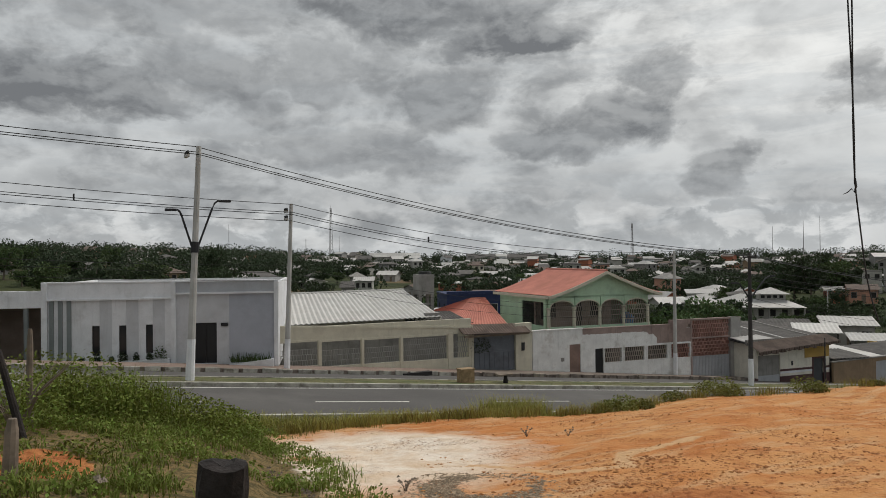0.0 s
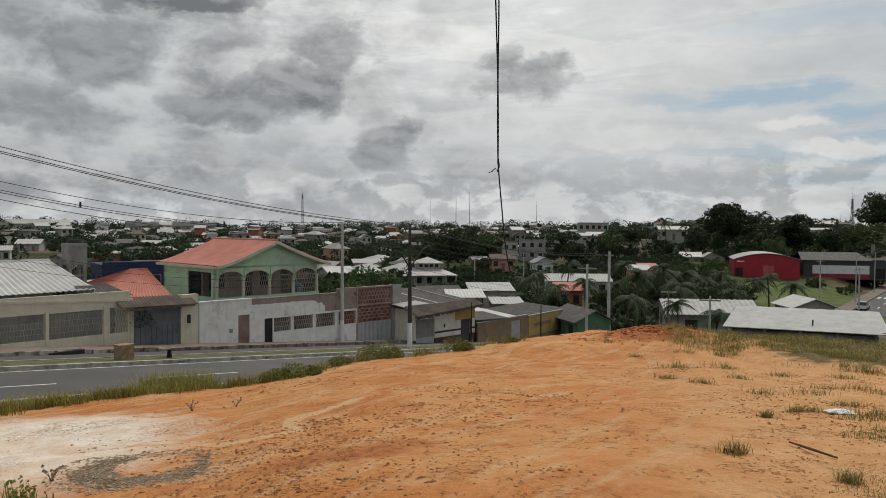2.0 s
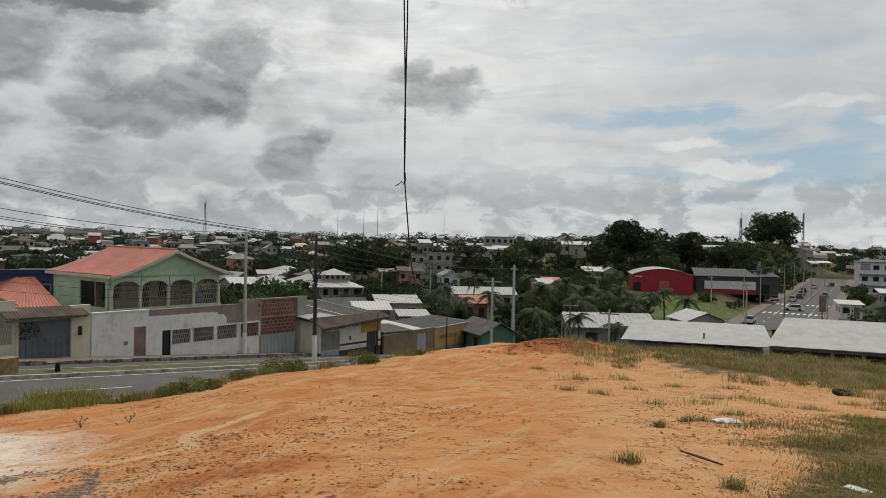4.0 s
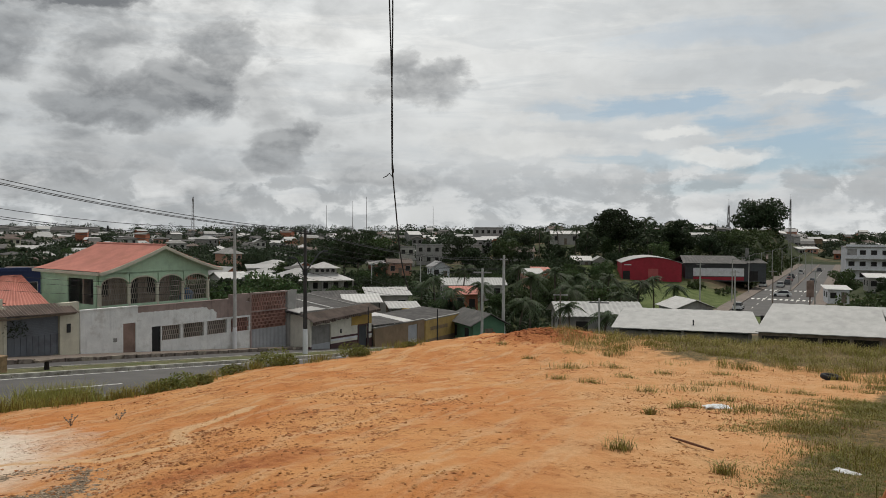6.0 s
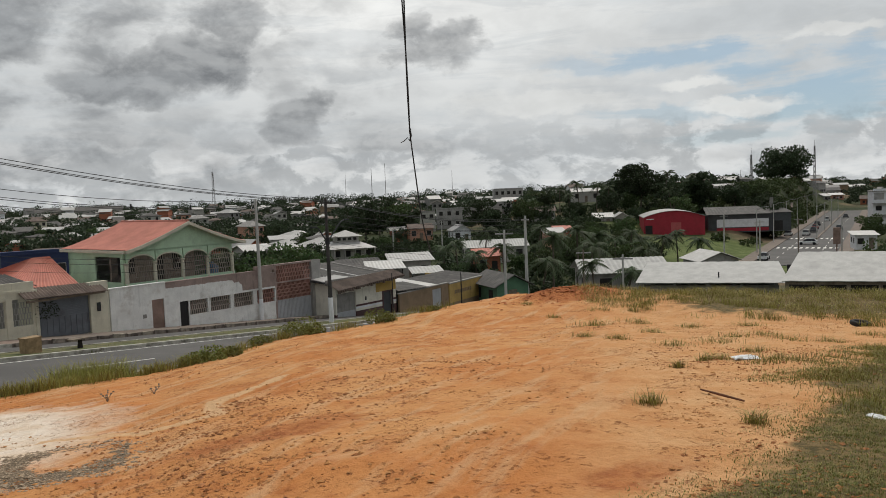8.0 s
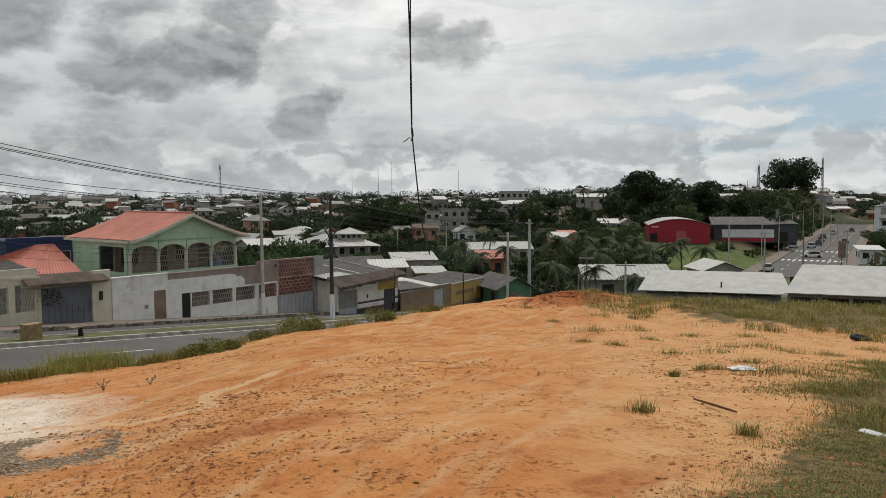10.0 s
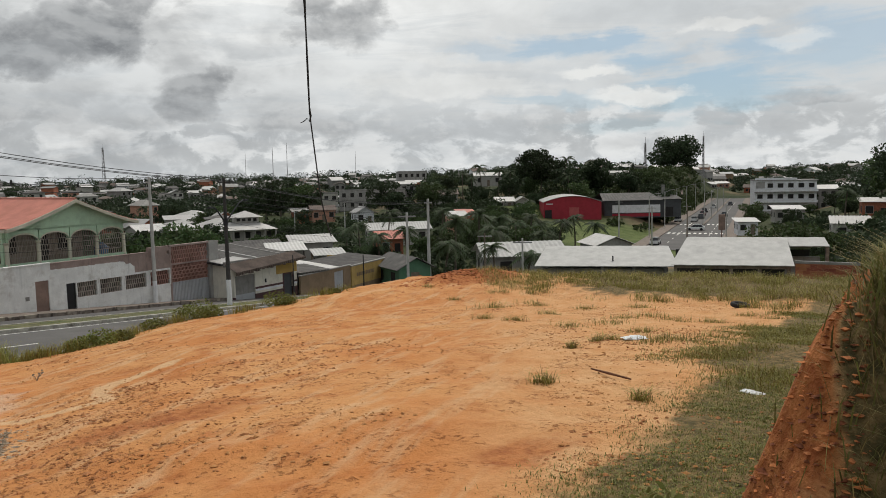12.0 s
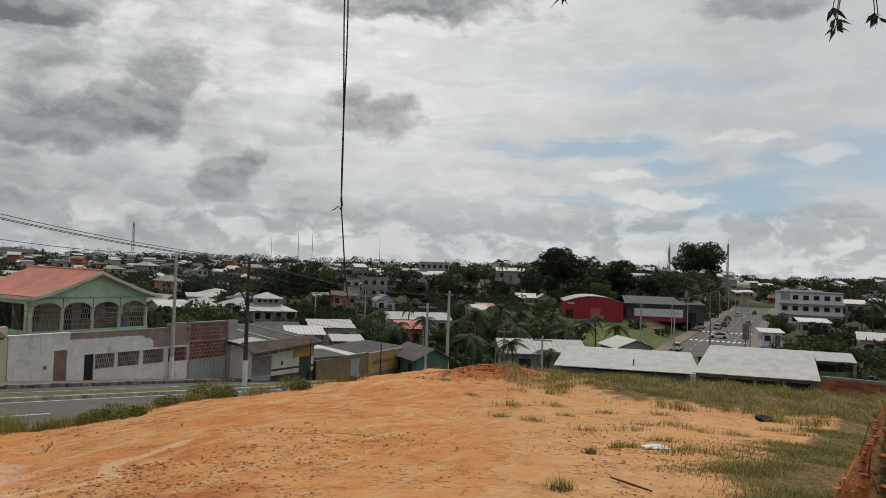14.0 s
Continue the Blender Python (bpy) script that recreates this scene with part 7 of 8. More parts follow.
# thicker growth: hillside, valley hollows, wooded rises
for n, a0, a1, d0, d1, s0, s1 in ((42, 36, 53, 205, 290, 0.45, 0.95), (28, 35, 46, 85, 190, 0.35, 0.7), (30, -34, -11, 110, 330, 0.7, 1.25), (18, -10, 14, 80, 190, 0.5, 0.9), (24, 13, 27, 110, 215, 0.4, 0.62), (12, -10, 24, 200, 330, 0.45, 0.8), (20, 25, 36, 85, 190, 0.28, 0.45), (14, 24, 38, 190, 300, 0.3, 0.5), (14, 56, 62, 330, 640, 0.6, 0.9), (12, 13, 24, 200, 300, 0.5, 0.8),
                                  (16, 65, 70, 130, 260, 0.9, 1.3), (8, 62, 69, 75, 120, 0.28, 0.42), (8, 61, 66, 130, 230, 0.4, 0.6), (14, 56, 66, 260, 420, 0.4, 0.7)):
    for _ in range(n):
        for _try in range(12):
            x, y = at(rnd_t.uniform(a0, a1), rnd_t.uniform(d0, d1))
            al, ac = (x - AVX) * AVC + (y - AVY) * AVS, abs(-(x - AVX) * AVS + (y - AVY) * AVC)
            s, q = to_street(x, y)
            if (ac < 13 and al > -50) or (-14 < q < 26 and s < 90) or any((x - a) ** 2 + (y - b) ** 2 < (r0 + 1.0) ** 2 for a, b, r0 in SPOTS):
                continue
            az = math.degrees(math.atan2(x, y))
            if 43.5 < az < 54 and math.hypot(x, y) < 205:
                continue
            plant_tree(x, y, rnd_t.choice(TREES) if rnd_t.random() < 0.85 else rnd_t.choice(PALMS[:2]), rnd_t.uniform(s0, s1), sink=0.2)
            break


def hillside_bushes():
    """Low scrub over the slope and the cutting beside the far avenue."""
    rng, rnd = np.random.default_rng(8), random.Random(8)
    cs, rs = [], []
    for k in range(760):
        if k < 430:
            al, ac = rnd.uniform(10, 230), rnd.uniform(10.0, 34.0)
            x, y = AVX + al * AVC - ac * AVS, AVY + al * AVS + ac * AVC
        else:
            x, y = at(rnd.uniform(44, 56), rnd.uniform(212, 330))
        al, ac = (x - AVX) * AVC + (y - AVY) * AVS, abs(-(x - AVX) * AVS + (y - AVY) * AVC)
        if ac < 10 or any((x - a) ** 2 + (y - b) ** 2 < (r0 + 0.5) ** 2 for a, b, r0 in SPOTS):
            continue
        s = rnd.uniform(0.6, 1.4)
        for j in range(3):
            cs.append((x + rnd.gauss(0, 0.9), y + rnd.gauss(0, 0.9), ground_z(x, y) + 0.5 * s + 0.4 * j * s))
            rs.append(rnd.uniform(0.8, 1.3) * s)
    me = quads_mesh("hillside_bushes", leaf_cloud(rng, cs, rs, 24, 0.40), LEAF)
    tagged(new("hillside_bushes", me), "dense dark green scrub on the slope above the avenue", "bushes", kind="stuff")


hillside_bushes()


def valley_scrub():
    """Rank dark growth filling the hollows between the houses of the valley."""
    rng, rnd = np.random.default_rng(18), random.Random(18)
    cs, rs = [], []
    for a0, a1, d0, d1, n in ((24, 46, 84, 215, 640), (-10, 24, 90, 230, 380), (34, 50, 180, 250, 240), (60, 68, 75, 200, 120)):
        for _ in range(n):
            az, d = rnd.uniform(a0, a1), rnd.uniform(d0, d1)
            x, y = at(az, d)
            s0, q = to_street(x, y)
            al, ac = (x - AVX) * AVC + (y - AVY) * AVS, abs(-(x - AVX) * AVS + (y - AVY) * AVC)
            if (ac < 10.5 and al > -45) or (-14 < q < 24 and s0 < 85) or any((x - a) ** 2 + (y - b) ** 2 < (r0 + 0.3) ** 2 for a, b, r0 in SPOTS):
                continue
            if (43.5 < az < 54 and 118 < d < 205) or noise.noise((x * 0.03, y * 0.03, 6)) < -0.28:
                continue
            s = rnd.uniform(0.5, 1.25)
            for j in range(3):
                cs.append((x + rnd.gauss(0, 1.0), y + rnd.gauss(0, 1.0), ground_z(x, y) + 0.4 * s + 0.5 * j * s))
                rs.append(rnd.uniform(0.8, 1.4) * s)
    me = quads_mesh("valley_scrub", leaf_cloud(rng, cs, rs, 24, 0.38), LEAFD)
    tagged(new("valley_scrub", me), "dark green scrub filling the hollows between the houses", "bushes", kind="stuff")


valley_scrub()


def far_woods():
    rng, rnd = np.random.default_rng(5), random.Random(5)
    cs, rs = [], []
    for _ in range(2500):
        az = rnd.uniform(-36, 69)
        d = rnd.choice((rnd.uniform(300, 640), rnd.uniform(240, 450), rnd.uniform(500, 900)))
        if 51 < az < 56.5 and d < 640:
            continue
        x, y = at(az, d)
        al, ac = (x - AVX) * AVC + (y - AVY) * AVS, abs(-(x - AVX) * AVS + (y - AVY) * AVC)
        if (ac < 14 and -50 < al < 260) or any((x - a) ** 2 + (y - b) ** 2 < (r0 * 0.9) ** 2 for a, b, r0 in SPOTS):
            continue
        if noise.noise((x * 0.008, y * 0.008, 2)) < -0.2 and -10 < az < 50:
            continue
        z, s = ground_z(x, y), rnd.uniform(0.6, 1.25)
        if az < -11 and d > 280:
            s *= 1.7
        for k in range(5):
            cs.append((x + rnd.gauss(0, 2.2) * s, y + rnd.gauss(0, 2.2) * s, z + rnd.uniform(0.8, 4.0) * s))
            rs.append(rnd.uniform(1.5, 2.6) * s)
    for _ in range(330):
        x, y = at(rnd.uniform(-12, 50), rnd.uniform(700, 900))
        z, s = ground_z(x, y), rnd.uniform(0.9, 1.9)
        for k in range(6):
            cs.append((x + rnd.gauss(0, 2.6) * s, y + rnd.gauss(0, 2.6) * s, z + rnd.uniform(1.0, 5.2) * s))
            rs.append(rnd.uniform(1.5, 2.6) * s)
    me = quads_mesh("far_woods", leaf_cloud(rng, cs, rs, 42, 0.55), HAZELEAF)
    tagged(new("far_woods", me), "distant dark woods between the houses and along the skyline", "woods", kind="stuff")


far_woods()


# ---- grass, weeds and small things on the lot ----
def blades(pts, hmin, hmax, width, lean, rng):
    """Tapered grass blades, two faces each, bent over at the tip."""
    n = len(pts)
    a = rng.uniform(0, 2 * np.pi, n)
    h = rng.uniform(hmin, hmax, n)
    dx, dy = np.cos(a), np.sin(a)
    l = h * rng.uniform(0.05, lean, n)
    w = width * rng.uniform(0.6, 1.4, n)
    px, py, pz = pts.T
    b0 = np.stack([px - dy * w, py + dx * w, pz - 0.02], -1)
    b1 = np.stack([px + dy * w, py - dx * w, pz - 0.02], -1)
    m0 = np.stack([px + dx * l * 0.35 - dy * w * 0.8, py + dy * l * 0.35 + dx * w * 0.8, pz + h * 0.6], -1)
    m1 = np.stack([px + dx * l * 0.35 + dy * w * 0.8, py + dy * l * 0.35 - dx * w * 0.8, pz + h * 0.6], -1)
    t = np.stack([px + dx * l, py + dy * l, pz + h * rng.uniform(0.8, 1.0, n)], -1)
    t2 = t + np.stack([dy * w * 0.1, -dx * w * 0.1, np.zeros(n)], -1)
    return np.concatenate([np.stack([b0, b1, m1, m0], 1), np.stack([m0, m1, t2, t], 1)])


def lot_height(x, y):
    return height(x, y) + np.array([uneven(a, b) for a, b in zip(x.tolist(), y.tolist())])


def grass(name, label, centres, per, spread, hmin, hmax, mat, seed, width=0.006, lean=0.8):
    """Tufts: per blades about each centre."""
    rng = np.random.default_rng(seed)
    c = np.repeat(np.array(centres, float), per, 0)
    p = c[:, :2] + rng.normal(size=(len(c), 2)) * (spread * (c[:, 2] if c.shape[1] > 2 else 1.0))[:, None] if c.shape[1] > 2 else c[:, :2] + rng.normal(size=(len(c), 2)) * spread
    z = lot_height(p[:, 0], p[:, 1])
    q = blades(np.column_stack([p, z]), hmin, hmax, width, lean, rng)
    tagged(new(name, quads_mesh(name, q, mat)), label, "grass", kind="stuff")


def scatter(n, seed, test, xr, yr):
    rnd = random.Random(seed)
    out = []
    while len(out) < n:
        x, y = rnd.uniform(*xr), rnd.uniform(*yr)
        if test(x, y, rnd):
            out.append((x, y, rnd.uniform(0.6, 1.4)))
    return out


def left_side(x, y, rnd):
    b = -4.0 + 0.325 * (17.4 - y) - x
    for ex, ey, ea, eb in ((-4.0, 7.9, 0.75, 0.5), (-4.6, 6.9, 0.6, 0.5), (-2.0, 7.2, 0.5, 0.35), (-3.2, 10.6, 0.5, 0.3)):
        if ((x - ex) / ea) ** 2 + ((y - ey) / eb) ** 2 < 0.5 + 0.8 * rnd.random():
            return False
    return b > -0.2 + rnd.uniform(-0.5, 0.5) and math.hypot(x, y) > 4.2 and noise.noise((x * 0.6, y * 0.6, 1)) > -0.07 - 0.16 * rnd.random()


grass("mound_grass", "lush mixed grass and weeds on the mound", scatter(2400, 1, left_side, (-11, 1), (3.5, 17.5)), 20, 0.10, 0.04, 0.18, LUSH, 1, 0.007, 1.7)
grass("mound_dry_grass", "dry straw among the green grass", scatter(260, 2, left_side, (-11, 1), (3.5, 17.5)), 14, 0.2, 0.04, 0.22, DRYGRASS, 2, 0.0035, 1.8)
grass("tall_grass_clump", "tall fresh grass clump on the mound", [(-5.6, 11.5, 1), (-5.2, 11.9, 1), (-5.9, 11.9, 1), (-6.6, 12.4, 1.3), (-4.7, 12.3, 1), (-5.4, 12.6, 1)], 420, 0.26, 0.35, 0.95, LUSH, 3, 0.007, 0.75)


def mound_cover():
    """Low broad-leaved ground cover under the grass of the mound."""
    rng = np.random.default_rng(41)
    cs, rs = [], []
    for x, y, s in scatter(2200, 42, left_side, (-11, 1), (3.5, 17.5)):
        cs.append((x, y, ground_z(x, y) + 0.05))
        rs.append(0.16 * s)
    tagged(new("mound_cover", quads_mesh("mound_cover", leaf_cloud(rng, cs, rs, 28, 0.026), LUSH)), "low leafy ground cover on the mound", "plants", kind="stuff")


mound_cover()


def verge(s0, s1, n, seed, q0=-9.6, q1=-8.0):
    rnd = random.Random(seed)
    out = []
    for _ in range(n):
        x, y = street(rnd.uniform(s0, s1), rnd.uniform(q0, q1))
        out.append((x, y, rnd.uniform(0.6, 1.5)))
    return out


grass("verge_grass", "green grass verge between the road and the lot", verge(-8, 34, 800, 4, -9.5, -7.75), 28, 0.2, 0.08, 0.42, GRASS, 4, 0.008, 1.1)
grass("verge_tall_clump", "bright tall grass clump on the verge", [(*street(s, q), 1.0) for s, q in ((9.0, -8.9), (9.6, -9.1), (10.3, -9.0), (9.3, -9.5), (10.0, -9.5), (10.8, -9.2))], 460, 0.32, 0.45, 1.15, GRASS, 5, 0.008, 0.8)
grass("lot_edge_tufts", "tufts of grass along the lower edge of the lot", verge(16, 44, 60, 6, -10.8, -8.6), 60, 0.28, 0.2, 0.7, WEED, 6, 0.012)
grass("median_grass", "low grass patches on the median", verge(-20, 60, 2400, 7, -0.72, 1.4), 16, 0.2, 0.08, 0.32, LUSH, 7, 0.010)


def crest_tufts():
    rnd = random.Random(44)
    out = []
    for _ in range(150):
        az = rnd.uniform(-12, 31)
        if rnd.random() < 0.6 or az < 14:
            out.append((*at(az, float(np.interp(az, LOT_A, LOT_D)) + rnd.uniform(-0.5, 0.9)), rnd.uniform(0.5, 1.2)))
    return out


grass("crest_grass", "ragged grass along the crest of the lot", crest_tufts(), 60, 0.22, 0.1, 0.42, GRASS, 21, 0.007, 1.1)


def far_strip(x, y, rnd):
    d, a = math.hypot(x, y), math.degrees(math.atan2(x, y))
    if not (40 < a < 69 and 24 < d < 40):
        return False
    dense = 0.46 - 0.11 * (d - 27) - 0.022 * (a - 46)
    return noise.noise((x * 0.75, y * 0.75, 5)) + 0.5 * noise.noise((x * 0.2, y * 0.2, 9)) > dense + 0.2 * rnd.random()


def right_side(x, y, rnd):
    a, d = math.degrees(math.atan2(x, y)), math.hypot(x, y)
    deep = 0.42 * x + 2.4 - y
    if (x - 6.07) * math.sin(radians(23.4)) - (y - 3.48) * math.cos(radians(23.4)) > 0.1 and x * math.cos(radians(23.4)) + y * math.sin(radians(23.4)) > 3.8:
        return False
    ok = deep > 1.5 * rnd.random() ** 2 and 3.8 < d < 12.5 and a > 33
    far = d > 11 and 0.42 * (x - 9.5) + 7.7 - y > 1.0 * rnd.random() and d < 26 and a > 51 and noise.noise((x * 0.4, y * 0.4, 9)) > -0.1
    return (ok or far) and noise.noise((x * 0.7, y * 0.7, 4)) > -0.3 + 0.35 * rnd.random() and a < 70


grass("edge_grass", "tall olive grass along the far edge of the lot", scatter(420, 8, far_strip, (14, 38), (8, 30)), 44, 0.24, 0.05, 0.28, DRYGRASS, 8, 0.006, 2.0)
grass("edge_green_grass", "green tufts along the far edge of the lot", scatter(300, 9, far_strip, (14, 38), (8, 30)), 64, 0.20, 0.06, 0.36, GRASS, 9, 0.006, 1.6)
grass("bank_foot_grass", "short trampled grass at the foot of the bank", scatter(2500, 10, right_side, (2, 26), (1, 14)), 22, 0.15, 0.01, 0.035, WEED, 10, 0.003, 3.0)
grass("bank_foot_tufts", "green tufts in the trampled grass by the bank", [(x, y, s) for x, y, s in scatter(150, 17, right_side, (6, 26), (3, 14)) if math.hypot(x, y) > 10.5], 60, 0.24, 0.03, 0.15, GRASS, 17, 0.0045, 2.2)
grass("bank_foot_straw", "dry straw and stems at the foot of the bank", scatter(1300, 11, right_side, (2, 26), (1, 14)), 13, 0.2, 0.01, 0.035, DRYGRASS, 11, 0.0025, 3.6)


def on_bank(x, y, rnd):
    ang = radians(23.4)
    along, right = x * math.cos(ang) + y * math.sin(ang), (x - 6.07) * math.sin(ang) - (y - 3.48) * math.cos(ang)
    return 3.7 < along < 34 and 0.80 + 0.15 * rnd.random() < right < 3.2


grass("bank_top_grass", "rank grass hanging over the top of the cut bank", scatter(1000, 12, on_bank, (4, 34), (0, 15)), 26, 0.16, 0.06, 0.26, WEED, 12, 0.004, 1.5)
grass("bank_top_straw", "dry stems over the top of the cut bank", scatter(520, 13, on_bank, (4, 34), (0, 15)), 16, 0.2, 0.06, 0.32, DRYGRASS, 13, 0.003, 1.8)


def near_bank(x, y, rnd):
    return on_bank(x, y, rnd) and x < 3.5 + 6.0 * rnd.random()


grass("bank_weeds", "tangled brown and green weeds on the bank", scatter(420, 27, near_bank, (2.5, 9.5), (0, 6)), 34, 0.12, 0.06, 0.30, WEED, 27, 0.005, 1.6)
grass("bank_dry_stems", "dry brown stems tangled on the bank", scatter(260, 28, near_bank, (2.5, 9.5), (0, 6)), 24, 0.14, 0.08, 0.34, DRYGRASS, 28, 0.003, 1.9)


def tufts_on_lot():
    spots = []
    for az, d, s in ((44.8, 9.9, 0.5), (46.5, 18.5, 1.2), (42.5, 19.5, 0.9), (49.5, 19.5, 1.5), (50.6, 21, 1.4), (52.5, 22, 1.6), (54.0, 20.5, 1.5), (45.0, 22.5, 1.0), (56.5, 21, 1.3), (40.2, 21.5, 0.9), (53.5, 15.9, 1.2), (52.5, 15.2, 1.3),
                     (54.8, 15.6, 1.4), (51.8, 17.5, 1.0), (56.8, 17.0, 1.2), (48.6, 15.6, 0.5), (49.6, 15.9, 0.5), (52.0, 9.2, 0.4), (55.6, 13.5, 1.0), (57.5, 14.2, 1.3), (59.5, 15.0, 1.4), (58.8, 24.5, 1.2), (60.5, 23.5, 1.3),
                     (46.8, 14.0, 0.35), (44.2, 26, 1.0), (47.6, 25, 1.2), (51.4, 26, 1.4), (38.0, 29, 0.8), (41.5, 31, 1.0), (36.0, 33, 0.8)):
        spots.append((*at(az, d), s))
    grass("lot_tufts", "separate grass tufts growing on the bare lot", spots, 110, 0.15, 0.03, 0.19, GRASS, 14, 0.0045, 2.2)
    grass("lot_dry_tufts", "dry stems of tufts growing on the bare lot", spots, 60, 0.2, 0.03, 0.17, DRYGRASS, 15, 0.004, 2.4)


tufts_on_lot()


def weeds():
    """Broad-leaved weeds: low bushes of little leaves."""
    rnd = random.Random(31)
    def bush(x, y, r, h, n, mat, label, leaf=0.05):
        single("weed_bush", bush_geo(rnd, r, h, n, leaf), mat, pose(x, y, ground_z(x, y) - 0.03, 0, 0, rnd.uniform(0, 360)), label, "weed", "weeds on the lot")
    for _ in range(46):
        x, y = rnd.uniform(-9, -1), rnd.uniform(7, 16)
        if left_side(x, y, rnd):
            bush(x, y, rnd.uniform(0.2, 0.5), rnd.uniform(0.12, 0.32), 240, LUSH, "low leafy weed among the mound grass", 0.03)
    for az, d, r, h in ((-27.5, 12.2, 0.9, 1.0), (-25.0, 12.5, 0.9, 1.05), (-22.8, 12.8, 0.8, 0.8), (-20, 13.2, 0.8, 0.6), (-17.5, 13.5, 0.7, 0.5), (-29.5, 11.0, 0.7, 0.8), (-15.5, 14.5, 0.6, 0.45)):
        x, y = at(az, d)
        bush(x, y, r, h, 1500, LUSH, "leafy bush on the crest of the mound", 0.032)
    for s, q, r, h in ((23.5, -9.0, 0.7, 0.5), (26, -8.9, 0.6, 0.4), (32, -9.2, 0.9, 0.9), (37, -9.3, 0.7, 0.6), (20, -9.0, 0.5, 0.3), (45, -9.6, 0.7, 0.7)):
        x, y = street(s, q)
        bush(x, y, r, h, 500, WEED, "low leafy bush on the road verge", 0.07)
    for az, back, r, h in ((12.0, 0.3, 0.5, 0.35), (12.9, 0.2, 0.45, 0.5), (14.2, 0.3, 0.4, 0.3), (16.4, 0.2, 0.4, 0.3), (18.8, 0.2, 0.55, 0.55), (19.6, 0.2, 0.6, 0.7), (20.3, 0.3, 0.4, 0.4), (24.9, 0.2, 0.55, 0.6), (25.5, 0.4, 0.4, 0.35), (29.0, 0.3, 0.3, 0.2)):
        x, y = at(az, float(np.interp(az, LOT_A, LOT_D)) - back)
        bush(x, y, r, h, 520, WEED, "low leafy bush on the crest of the lot", 0.045)
    for x, y, r, h in ((3.4, 2.55, 0.22, 0.34), (3.75, 2.75, 0.2, 0.3), (4.9, 2.6, 0.25, 0.4), (1.9, 3.6, 0.12, 0.25)):
        bush(x, y, r, h, 150, WEED, "leafy green weed at the foot of the bank", 0.045)
    for _ in range(16):
        x, y = at(rnd.uniform(65.5, 69), rnd.uniform(13, 28))
        bush(x, y, rnd.uniform(0.2, 0.45), rnd.uniform(0.15, 0.4), 300, WEED if rnd.random() < 0.6 else LEAF, "tangled weed on the cut bank", 0.06)
    # bare twigs of small dry plants on the sand
    for x, y in ((-0.5, 9.8), (2.6, 16.4), (1.7, 16.2), (-2.3, 10.5), (-1.6, 9.2)):
        g = Geo()
        for k in range(9):
            a, l = rnd.uniform(0, 6.283), rnd.uniform(0.08, 0.22)
            p = (math.cos(a) * l * 0.6, math.sin(a) * l * 0.6, l * 0.8)
            g.tube([(0, 0, -0.02), (p[0] * 0.4, p[1] * 0.4, p[2] * 0.6), p], [0.006, 0.004, 0.002], 4, False)
            g.add([(p[0] - 0.02, p[1], p[2]), (p[0], p[1] + 0.015, p[2] + 0.03), (p[0] + 0.03, p[1], p[2] + 0.01), (p[0], p[1] - 0.015, p[2])], [(0, 1, 2, 3)])
        single("dry_twig_plant", g, WOOD, pose(x, y, ground_z(x, y)), "small dry twiggy plant on the sand", "plant", "dry twig plants")


weeds()


